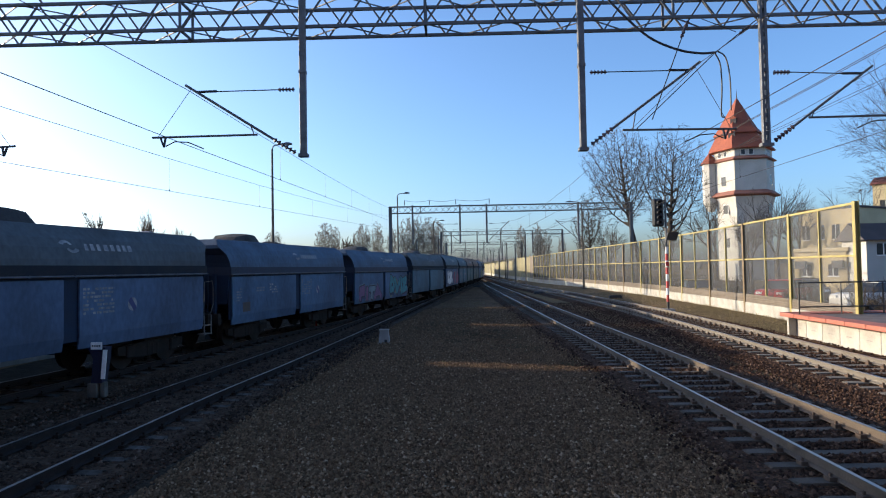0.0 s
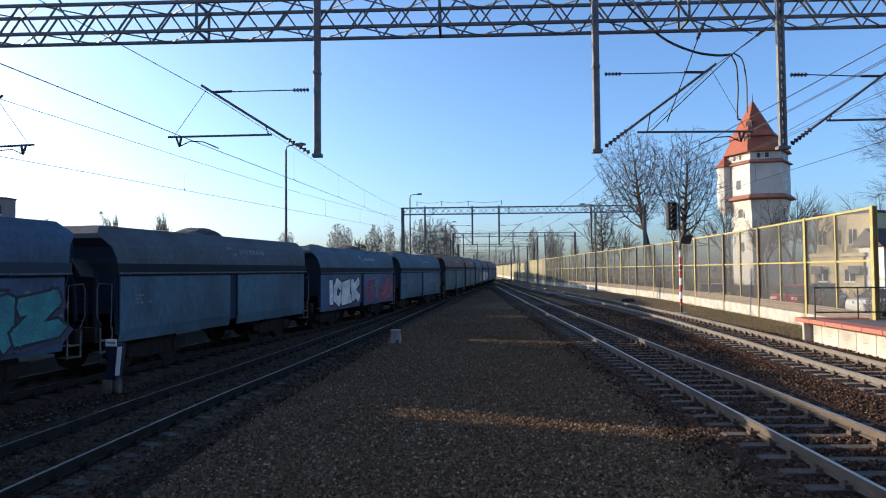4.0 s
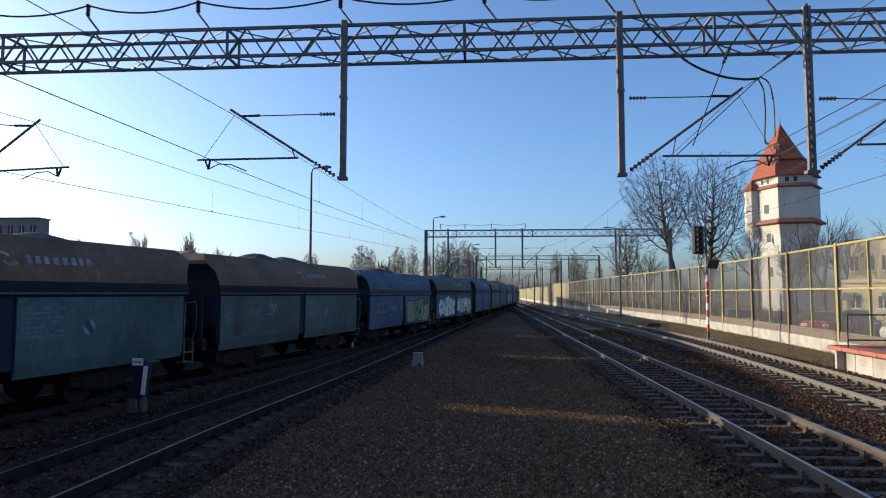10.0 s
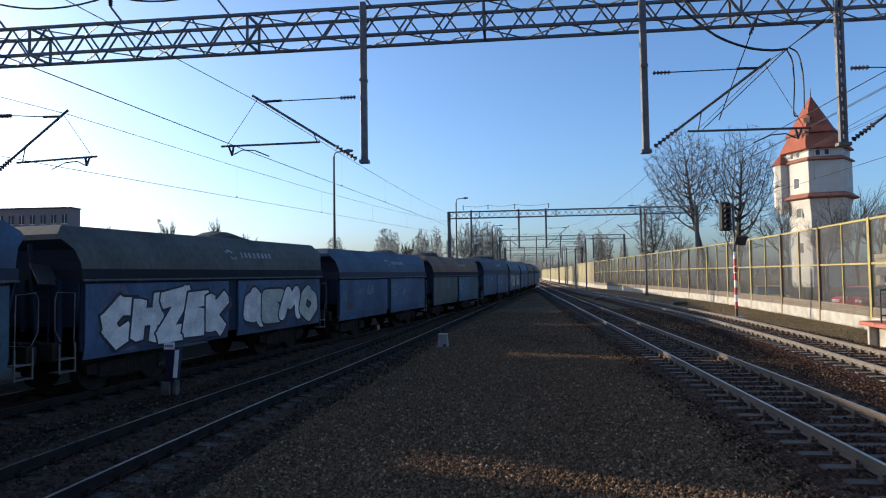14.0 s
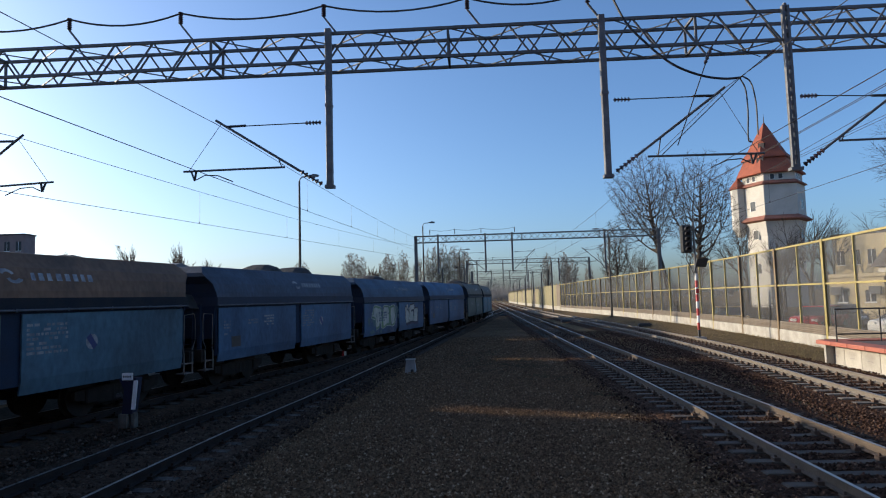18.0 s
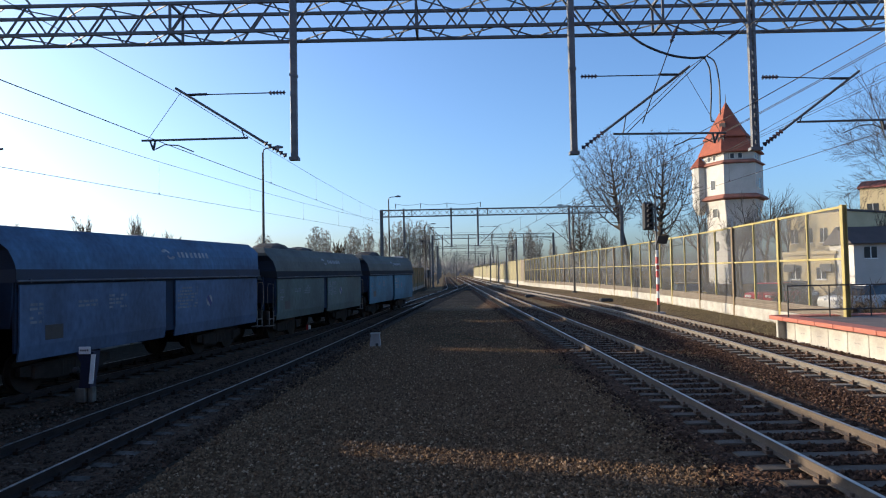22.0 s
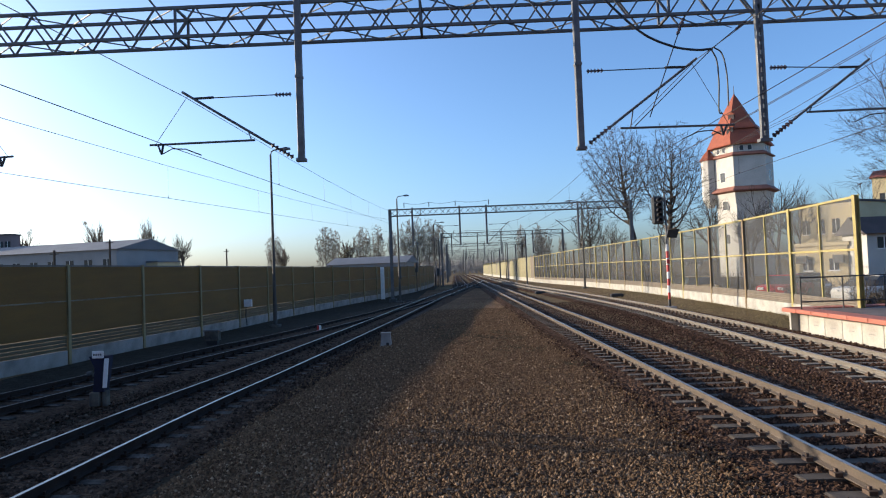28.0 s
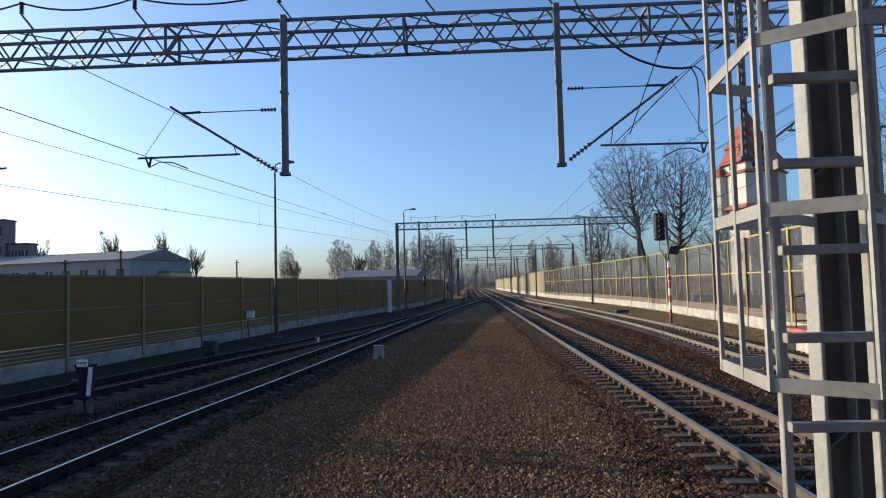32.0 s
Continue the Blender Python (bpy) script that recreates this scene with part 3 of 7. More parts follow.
def build_platform():
    pl = thing("platform", "station platform end with red slab edge and white facing", "platform", kind="structure")
    ys = [-30, -10, 0, 8, 12, 16, 20, 23.1]
    left = [(hermite(PLATFORM_EDGE, y), y) for y in ys]
    s = Shape()
    s.prism([(x + 0.38, y) for x, y in left] + [(30, 23.1), (30, -30)][::1], -0.5, 0.56)
    s.f = [tuple(reversed(f)) for f in s.f]
    s.put("surface", mat("dark_paving", (0.13, 0.1, 0.09), (0.085, 0.068, 0.06), 1.5, 0.85, 0, 0.3), pl, "dark paved platform top")
    y = 23.1
    face = Shape().rbox(0.24, 0.36, 0, 0.98, -0.35, 0.45, 0.012).box(0.236, 0.239, 0.36, 0.5, 0.06, 0.085, 1).box(0.236, 0.239, 0.52, 0.66, 0.06, 0.085, 1).mesh("facing_panel", [PLATFORM_FACE, GREY_CONCRETE])
    slab = Shape().rbox(-0.18, 0.5, 0, 0.98, 0.46, 0.6, 0.015).mesh("edge_slab", RED_SLAB)
    while y > -6:
        x, d = hermite(PLATFORM_EDGE, y - 1), hermite(PLATFORM_EDGE, y) - hermite(PLATFORM_EDGE, y - 1)
        m = pose(x, y - 1, ground_z(10, y) + 0.2, 0, 0, -math.degrees(math.atan(d)))
        put("facing_panel", face, pl, m=m)
        put("edge_slab", slab, pl, m=m)
        y -= 1
    for i in range(5):
        m = pose(11.82 + i * 1.0, 23.08, 0, 0, 0, -90)
        put("facing_panel", face, pl, m=m)
        put("edge_slab", slab, pl, m=pose(11.82 + i * 1.0, 23.02, 0, 0, 0, -90))
    rail = thing("platform_railing", "dark tubular safety railing at the platform end", "railing")
    x0, x1, y = 11.8, 20.4, 21.95
    for i in range(7):
        x = x0 + i * 1.43
        Shape().tube([(x, y, 0.6), (x, y, 1.7)], 0.025).put("post", DARK_STEEL, rail)
    for z in (0.85, 1.68):
        Shape().tube([(x0, y, z), (x1, y, z)], 0.025).put("rail", DARK_STEEL, rail)


build_platform()

# ---- catenary gantries ----
def gantry(y, x0, x1, z0, h, d, cols, detail, label):
    """A lattice portal over the tracks: four chords, zigzag bracing, and lattice columns at cols."""
    g = thing("gantry", label, "catenary gantry", group="overhead line gantries")
    xa, xb = x0, x1
    for yy in (-d / 2, d / 2):
        for zz in (0, h):
            Shape().beam((xa, y + yy, z0 + zz), (xb, y + yy, z0 + zz), 0.066, 0.066).put("chord", GALV, g)
    step = 0.46 if detail else 0.6
    n = int((xb - xa) / step)
    joined = Shape()
    slash = {}
    for i in range(n):
        x = xa + i * step
        for side in (-1, 1):
            yy = y + side * d / 2
            lo, hi = (z0, z0 + h) if (i + (side > 0)) % 2 else (z0 + h, z0)
            if detail:
                key = (lo < hi, side)
                if key not in slash:
                    slash[key] = Shape().beam((0, 0, lo), (step, 0, hi), 0.035, 0.035, up=(0, 1, 0)).mesh("brace", GALV)
                put("brace", slash[key], g, m=pose(x, yy, 0))
            else:
                joined.beam((x, yy, lo), (x + step, yy, hi), 0.04, 0.04, up=(0, 1, 0))
        for zz in (z0, z0 + h) if i % 2 else ():
            a, b = (-1, 1) if i % 4 == 1 else (1, -1)
            joined.beam((x, y + a * d / 2, zz), (x + 2 * step, y + b * d / 2, zz), 0.024, 0.024)
        if i % 12 == 5:
            for side in (-1, 1):
                joined.beam((x, y + side * d / 2, z0), (x, y + side * d / 2, z0 + h), 0.05, 0.05, up=(0, 1, 0))
            joined.beam((x, y - d / 2, z0), (x, y + d / 2, z0), 0.05, 0.05)
            joined.beam((x, y - d / 2, z0 + h), (x, y + d / 2, z0 + h), 0.05, 0.05)
    tagged(joined.put("bracing", GALV, g, "cross bracing of the beam"), kind="stuff")
    for cx in cols if not detail else ():
        c = Shape().box(cx - 0.14, cx + 0.14, y - 0.17, y - 0.13, -0.4, z0 + h).box(cx - 0.14, cx + 0.14, y + 0.13, y + 0.17, -0.4, z0 + h).box(cx - 0.02, cx + 0.02, y - 0.13, y + 0.13, -0.4, z0 + h)
        c.put("column", GALV, g, "rolled steel column")
        Shape().rbox(cx - 0.35, cx + 0.35, y - 0.4, y + 0.4, -0.5, -0.1, 0.03).put("footing", DIRTY_CONCRETE, g)
    for cx in cols if detail else ():
        c = Shape()
        for ex in (-0.22, 0.22):
            for ey in (-0.3, 0.3):
                c.beam((cx + ex, y + ey, -0.4), (cx + ex, y + ey, z0 + h), 0.07, 0.07, up=(0, 1, 0))
        k = 0
        zz = 0.3
        while zz < z0:
            s = 1 if k % 2 else -1
            for ey in (-0.3, 0.3):
                c.beam((cx - 0.22 * s, y + ey, zz), (cx + 0.22 * s, y + ey, zz + 0.5), 0.03, 0.03, up=(0, 1, 0))
            for ex in (-0.22, 0.22):
                c.beam((cx + ex, y - 0.3 * s, zz), (cx + ex, y + 0.3 * s, zz + 0.5), 0.03, 0.03, up=(1, 0, 0))
            zz += 0.5
            k += 1
        c.put("column", GALV, g, "lattice steel column")
        Shape().rbox(cx - 0.45, cx + 0.45, y - 0.5, y + 0.5, -0.5, 0.05, 0.03).put("footing", GREY_CONCRETE, g)
    return g


DROP_STEEL = mat("weathered_zinc", (0.16, 0.16, 0.165), (0.1, 0.1, 0.105), 4, 0.6, 0.2, 0.1)


def drop_post(g, x, y, z0, z1, lattice, w=0.07):
    """A hanging post below the beam that carries a cantilever."""
    if lattice:
        s = Shape()
        for e in (-0.05, 0.05):
            s.box(x + e - 0.026, x + e + 0.026, y - 0.05, y + 0.05, z0, z1)
        z = z0 + 0.02
        while z < z1:
            s.box(x - 0.03, x + 0.03, y - 0.03, y + 0.04, z, z + 0.085)
            z += 0.2
        s.box(x - 0.13, x + 0.13, y - 0.08, y + 0.08, z0 - 0.03, z0 + 0.04)
    else:
        s = Shape().rbox(x - w, x + w, y - 0.07, y + 0.07, z0, z1, 0.012)
        s.box(x - w - 0.035, x + w + 0.035, y - 0.09, y + 0.09, z0 - 0.04, z0 + 0.03)
        s.box(x - w - 0.01, x + w + 0.01, y - 0.085, y + 0.085, (z0 + z1) / 2, (z0 + z1) / 2 + 0.06)
    return s.put("drop_post", DROP_STEEL, g, "hanging steel post")


def insulator(s, p, q, n=6, r=0.055):
    """A string of porcelain sheds between p and q."""
    p, q = Vector(p), Vector(q)
    s.tube([p, q], 0.018, 6)
    for i in range(n):
        a = p.lerp(q, (i + 0.3) / n)
        b = p.lerp(q, (i + 0.75) / n)
        s.tube([a, b], r, 8, r * 0.55)


def cantilever(name_label, x, y, z, sx, reach, rise, tie_up, reg=None):
    """A hinged bracket on a drop post: sloping strut, tie rod, registration tube and steady arm. sx is +1 or -1."""
    c = thing("cantilever", name_label, "cantilever", group="overhead line cantilevers")
    top = (x + sx * reach, y, z + rise)
    foot = (x + sx * 0.12, y, z + 0.06)
    at = lambda u: tuple(foot[i] + (top[i] - foot[i]) * u for i in range(3))
    Shape().tube([at(0.2), top], 0.029, 8).put("strut", GALV, c, "sloping tube strut")
    s = Shape()
    insulator(s, at(0.02), at(0.22), 6, 0.06)
    s.put("insulator", INSULATOR, c, "dark ribbed insulator")
    tz = z + tie_up
    tie = at(0.9)
    s = Shape()
    s.tube([(x + sx * 0.55, y, tz), (tie[0] - sx * 0.3, y, tie[2])], 0.012, 6).tube([(tie[0] - sx * 0.45, y, tie[2] + 0.01), tie], 0.028, 6)
    s.put("tie_rod", DARK_STEEL, c, "thin top tie rod")
    s = Shape()
    insulator(s, (x + sx * 0.18, y, tz), (x + sx * 0.55, y, tz), 5, 0.055)
    s.put("insulator", INSULATOR, c, "dark ribbed insulator")
    u0, drop, end = reg or ((0.36, 0.12, 0.5) if sx < 0 else (0.3, 0.2, 0.38))
    r0 = at(u0)
    r1 = (x + sx * (reach + 0.75), y, z + end)
    zt = r0[2] - drop
    Shape().tube([(r0[0], y, zt), (r1[0], y, r1[2])], 0.024, 6).tube([at(0.42), (at(0.42)[0] - sx * 0.08, y, zt - 0.01)], 0.014, 5).put("registration_tube", GALV, c)
    bx = r1[0] - sx * 0.3
    s = Shape().beam((bx, y, r1[2]), (bx + sx * 0.04, y, r1[2] - 0.22), 0.035, 0.04, up=(0, 1, 0)).beam((bx + sx * 0.12, y, r1[2]), (bx + sx * 0.04, y, r1[2] - 0.22), 0.03, 0.04, up=(0, 1, 0))
    s.tube([(bx, y, r1[2] - 0.2), (bx - sx * 0.2, y, r1[2] - 0.1), (bx - sx * 0.5, y, r1[2] - 0.12), (bx - sx * 0.85, y, r1[2] - 0.27)], 0.013, 6)
    s.put("steady_arm", DARK_STEEL, c, "curved steady arm")
    Shape().tube([(top[0] - sx * 0.12, y, top[2] - 0.1), (r1[0] - sx * 0.12, y, r1[2])], 0.006, 4).put("stay_wire", WIRE, c)
    return c


def build_gantries():
    g = gantry(14.3, -13.9, 26.0, 7.88, 0.66, 0.7, (-13.6, 25.6), True, "galvanised lattice gantry spanning the tracks, hanging posts below")
    for x, lat in ((-3.30, False), (2.88, False), (6.88, True), (-12.5, False)):
        drop_post(g, x, 13.88, 4.97, 8.62, lat)
    y = 13.85
    cantilever("cantilever of tubes over the shaded track", -3.30, y, 4.93, -1, 2.62, 1.66, 1.51)
    cantilever("cantilever of tubes over the main track", 2.88, y, 4.96, 1, 2.6, 1.88, 1.7)
    cantilever("cantilever of tubes over the outer track", 6.88, y, 4.96, 1, 2.34, 1.7, 1.6, (0.36, 0.06, 0.6))
    cantilever("cantilever of tubes over the siding", -12.5, y, 4.93, 1, 2.0, 1.52, 1.45)
    specs = [(60.0, -6.1, 16.9, (-6.0, 16.8), (-3.88, 0.62, 3.15, 11.82)), (105.0, -2.2, 18.1, (-2.1, 18.0), (-0.4, 3.88, 7.8, 13.05)), (150.0, -1.8, 16.2, (-1.7, 16.1), (2.8, 7.1, 11.5)),
             (195.0, -2.4, 15.0, (-2.3, 14.9), (2.8, 7.1)), (240.0, -2.4, 15.0, (-2.3, 14.9), (2.8, 7.1)), (285.0, -2.4, 15.0, (-2.3, 14.9), (2.8, 7.1)), (330.0, -2.4, 15.0, (-2.3, 14.9), (2.8, 7.1))]
    for i, (y, x0, x1, cols, drops) in enumerate(specs):
        g = gantry(y, x0, x1, 7.9 if i else 7.73, 0.62, 0.6, cols, False, "lattice gantry over the tracks further along the line")
        for j, x in enumerate(drops):
            drop_post(g, x, y, 4.8, 8.5, False, 0.085)
        pegs = (-4.63, -2.26, 0.25, 3.43) if i == 0 else (x0 + 2.2, x0 + 4.4, (x0 + x1) / 2)
        for x in pegs:
            Shape().beam((x, y, 8.5), (x, y, 8.98), 0.07, 0.07, up=(0, 1, 0)).put("wire_bracket", GALV, g)
        if i < 3:
            s = Shape()
            for a, b in zip(pegs, pegs[1:]):
                s.tube([(a + (b - a) * k / 6, y, 8.95 - 0.3 * (k / 6) * (1 - k / 6) * 4 * 0.5) for k in range(7)], 0.018, 4)
            s.put("earth_wire", WIRE, g, "slack earth wire on short pegs")
        arms = ((0.62, -1, 2.3), (3.15, 1, 2.1), (11.82, -1, 2.2)) if i == 0 else ((drops[0], 1, 2.4), (drops[1], 1, 2.3)) if i < 4 else ()
        for x, sx, reach in arms:
            cantilever("distant cantilever of tubes under the gantry", x, y - 0.3, 4.9, sx, reach, 1.9, 1.7)


build_gantries()


def wire(name, pts, r, label, group, sag=0.0, seg=10, material=WIRE):
    """A wire hung from point to point."""
    line = []
    for p, q in zip(pts, pts[1:]):
        for i in range(seg):
            u = i / seg
            line.append((p[0] + (q[0] - p[0]) * u, p[1] + (q[1] - p[1]) * u, p[2] + (q[2] - p[2]) * u - sag * 4 * u * (1 - u)))
    line.append(pts[-1])
    return tagged(Shape().tube(line, r, 5).put(name, material), label, "wire", group)


def catenary(label, sup, sag=0.75):
    """Contact wire, sagging messenger wire and droppers through supports (x, y, z of contact, messenger height above)."""
    c = thing("catenary", label, "overhead line", group="overhead lines")
    line, mess, dr = [], [], Shape()
    for (xa, ya, za, ha), (xb, yb, zb, hb) in zip(sup, sup[1:]):
        n = 6
        for i in range(n):
            u = i / n
            x, y, z = xa + (xb - xa) * u, ya + (yb - ya) * u, za + (zb - za) * u
            zm = za + ha + (zb + hb - za - ha) * u - sag * 4 * u * (1 - u)
            line.append((x, y, z))
            mess.append((x, y, zm))
            if i:
                dr.tube([(x, y, z), (x, y, zm)], 0.004, 3)
                dr.box(x - 0.012, x + 0.012, y - 0.02, y + 0.02, z - 0.01, z + 0.05)
    x, y, z, h = sup[-1]
    line.append((x, y, z))
    mess.append((x, y, z + h))
    Shape().tube(line, 0.008, 5).put("contact_wire", WIRE, c)
    Shape().tube(mess, 0.0075, 5).put("messenger_wire", WIRE, c)
    tagged(dr.put("dropper", WIRE, c), kind="stuff")
    return c


catenary("contact and messenger wire over the main track", [(5.3, -31, 5.3, 1.55), (5.45, 13.85, 5.25, 1.55), (5.3, 60, 5.3, 1.5), (5.2, 105, 5.3, 1.5), (5.2, 150, 5.3, 1.5), (5.2, 330, 5.3, 1.5)])
catenary("contact and messenger wire over the outer track", [(9.6, -31, 5.3, 1.55), (9.7, 13.85, 5.3, 1.5), (10.0, 60, 5.3, 1.5), (9.2, 105, 5.3, 1.5), (9.1, 330, 5.3, 1.5)])
catenary("contact and messenger wire over the shaded track", [(-9.4, -31, 5.3, 1.3), (-5.9, 13.85, 5.25, 1.25), (-5.95, 59.6, 7.0, 1.2)], 0.22)
catenary("contact and messenger wire over the siding", [(-18.5, -31, 5.1, 1.3), (-10.5, 13.85, 5.05, 1.3), (-5.95, 59.6, 6.2, 1.2)], 0.3)

# ---- coal train ----
def coal_heap(seed):
    rnd = random.Random(seed)
    s, nx, ny = Shape(), 7, 34
    bumps = [(rnd.uniform(-3.0, 3.0), rnd.uniform(0.16, 0.36), rnd.uniform(0.4, 0.85)) for _ in range(rnd.randint(2, 4))]
    for j in range(ny):
        y = -4.5 + 9.0 * j / (ny - 1)
        for i in range(nx):
            x = -0.98 + 1.96 * i / (nx - 1)
            h = 3.22 + sum(b * math.exp(-((y - c) / w) ** 2) for c, b, w in bumps) * (1 - (x / 1.1) ** 2) * 1.25 * (1 - smooth(3.4, 4.3, abs(y)))
            h = 3.66 + 0.2 * (h - 3.66) if h > 3.66 else h
            h += 0.05 * noise.noise((x * 3 + seed, y * 3, 1)) - 0.25 * (abs(x) > 0.9)
            s.v.append((x, y, h + 0.06))
    for j in range(ny - 1):
        for i in range(nx - 1):
            a = j * nx + i
            s.f.append((a, a + 1, a + 1 + nx, a + nx))
            s.m.append(0)
    return s


HALF = 5.2
PAINTS = {}


def paint(key, dusty=False):
    """Wagon paint; the tops are dulled by coal dust."""
    full = (key, dusty)
    if full not in PAINTS:
        a, b = {
            "blue": ((0.036, 0.079, 0.134), (0.028, 0.053, 0.093)),
            "bright": ((0.032, 0.1, 0.190), (0.026, 0.066, 0.138)),
            "navy": ((0.034, 0.053, 0.088), (0.027, 0.039, 0.064)),
            "teal": ((0.040, 0.088, 0.118), (0.033, 0.060, 0.078)),
            "palel": ((0.044, 0.086, 0.090), (0.034, 0.056, 0.058)),
            "slate": ((0.052, 0.068, 0.080), (0.042, 0.050, 0.055)),
            "moss": ((0.070, 0.072, 0.060), (0.050, 0.050, 0.042)),
            "brown": ((0.165, 0.082, 0.04), (0.1, 0.055, 0.03)),
            "greyish": ((0.052, 0.078, 0.072), (0.044, 0.058, 0.052)),
            "lake": ((0.036, 0.118, 0.165), (0.028, 0.078, 0.112)),
            "steelblue": ((0.042, 0.076, 0.132), (0.034, 0.055, 0.092)),
        }[key]
        if dusty:
            a, b = [tuple(v * 0.68 + 0.3 * d for v, d in zip(c, (0.03, 0.032, 0.032))) for c in (a, b)]
        PAINTS[full] = mat("wagon_" + key, tuple(v * 1.45 for v in a), tuple(v * 1.05 for v in b), 0.9, 0.72, 0, 0.12, 9, (1.0, 1.0, 0.55), 0.5, lo=0.34, hi=0.68)
    return PAINTS[full]


DARK_LEDGE = mat("dark_ledge_paint", (0.02, 0.024, 0.032), (0.03, 0.032, 0.034), 2, 0.8, 0, 0.1)
NAVY_LEDGE = mat("navy_ledge_paint", (0.014, 0.024, 0.05), (0.012, 0.019, 0.036), 2, 0.7, 0, 0.1)
SOOT = mat("brake_dust", (0.021, 0.019, 0.017), (0.032, 0.027, 0.023), 4, 0.95, 0, 0.2)
# Dark blue for wagon ends, undercuts and hoppers: shade put into the colour.
SHADE_BLUE = mat("shade_blue_paint", (0.022, 0.036, 0.064), (0.026, 0.034, 0.05), 2, 0.8, 0, 0.1)
RAIL_WHITE = mat("worn_white_paint", (0.14, 0.137, 0.13), (0.07, 0.068, 0.065), 6, 0.6, 0, 0)
PIPE_PAINT = mat("dusty_pipe_paint", (0.1, 0.11, 0.125), (0.05, 0.055, 0.065), 3, 0.7, 0, 0)
for m in (SOOT, SHADE_BLUE, DARK_LEDGE, SHADED_RAIL, DARK_SLEEPER, SHADED_CLIP):
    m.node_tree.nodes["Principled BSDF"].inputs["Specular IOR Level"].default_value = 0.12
DIM_STEEL = mat("dull_pale_paint", (0.0495, 0.0495, 0.0495), (0.02925, 0.02925, 0.02925), 5, 0.6, 0, 0)
PALE_MARK = mat("faded_white_marking", (0.2576, 0.2598, 0.252), (0.1196, 0.1344, 0.1512), 7, 0.7, 0, 0, lo=0.4, hi=0.6)
EMBLEM_MARK = mat("faded_emblem", (0.36, 0.36, 0.35), (0.17, 0.18, 0.2), 5, 0.7, 0, 0, lo=0.35, hi=0.6)
DIM_MARK = mat("worn_marking", (0.17, 0.19, 0.21), (0.075, 0.095, 0.12), 9, 0.7, 0, 0)


def wagon_meshes():
    """Meshes that every wagon shares."""
    k = {}
    # upper body: sloping sides between the ledge and the rim, raked ends
    def ring(w, l, z):
        return [(-w, -l, z), (w, -l, z), (w, l, z), (-w, l, z)]
    s = Shape()
    s.rings([ring(1.49, HALF, 2.52), ring(1.475, HALF + 0.02, 2.66), ring(1.41, HALF + 0.11, 2.92), ring(1.3, HALF + 0.33, 3.13), ring(1.2, HALF + 0.33, 3.24), ring(1.04, HALF + 0.1, 3.44), ring(0.98, HALF + 0.06, 3.45), ring(0.98, HALF, 3.1)], close=False)
    # end faces below the hood take the dark paint that stands for shade
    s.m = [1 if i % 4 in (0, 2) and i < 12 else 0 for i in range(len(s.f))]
    k["upper"] = s
    s = Shape()
    s.box(-1.52, 1.52, -HALF - 0.03, HALF + 0.03, 2.25, 2.3).box(1.46, 1.53, -HALF - 0.03, HALF + 0.03, 2.3, 2.52).box(-1.53, -1.46, -HALF - 0.03, HALF + 0.03, 2.3, 2.52)
    s.box(-1.46, 1.46, HALF - 0.04, HALF + 0.02, 2.3, 2.52).box(-1.46, 1.46, -HALF - 0.02, -HALF + 0.04, 2.3, 2.52)
    k["ledge"] = s
    s = Shape().tube([(1.555, -HALF - 0.02, 2.275), (1.555, HALF + 0.02, 2.275)], 0.024, 6)
    for i in range(9):
        y = -HALF + 0.3 + i * (2 * HALF - 0.6) / 8
        s.box(1.5, 1.575, y - 0.02, y + 0.02, 2.24, 2.31)
    k["pipe"] = s
    # one unloading door with its skirt, from y=0 to y=1 to be scaled by its builder
    def door(y0, y1):
        s = Shape()
        s.rings([[(1.40, y0, 0.62), (1.44, y0, 0.62), (1.44, y1, 0.62), (1.40, y1, 0.62)], [(1.45, y0, 0.92), (1.49, y0, 0.92), (1.49, y1, 0.92), (1.45, y1, 0.92)],
                 [(1.45, y0, 2.2), (1.49, y0, 2.2), (1.49, y1, 2.2), (1.45, y1, 2.2)]])
        return s
    k["door_a"], k["door_b"] = door(-HALF + 0.1, -0.26), door(0.2, HALF - 0.12)
    s = Shape()
    for sgn in (-1, 1):
        s.rings([[(-1.4, sgn * 0.2, 0.7), (1.4, sgn * 0.2, 0.7), (1.4, sgn * 0.26, 0.7), (-1.4, sgn * 0.26, 0.7)], [(-1.4, sgn * (HALF - 0.1), 2.25), (1.4, sgn * (HALF - 0.1), 2.25), (1.4, sgn * (HALF - 0.04), 2.25), (-1.4, sgn * (HALF - 0.04), 2.25)]])
    s.box(-1.47, -1.4, -HALF + 0.1, HALF - 0.1, 0.7, 2.25)
    s.box(1.36, 1.42, -HALF + 0.05, HALF - 0.05, 0.8, 2.25)
    k["hopper"] = s
    for end in (-1, 1):
        s = Shape()
        for e in (end,):
            s.beam((-0.55, e * (HALF + 0.2), 1.15), (-0.55, e * (HALF + 0.36), 3.05), 0.07, 0.07, up=(1, 0, 0)).beam((0.5, e * (HALF + 0.2), 1.15), (0.5, e * (HALF + 0.36), 3.05), 0.07, 0.07, up=(1, 0, 0))
            s.rings([[(-1.3, e * (HALF - 0.1), 1.3), (1.3, e * (HALF - 0.1), 1.3), (1.3, e * (HALF - 0.04), 1.3), (-1.3, e * (HALF - 0.04), 1.3)], [(-1.45, e * HALF, 2.25), (1.45, e * HALF, 2.25), (1.45, e * (HALF + 0.04), 2.25), (-1.45, e * (HALF + 0.04), 2.25)]])
            s.box(-0.06, 0.06, e * (HALF + 0.02), e * (HALF + 0.1), 1.2, 2.3)
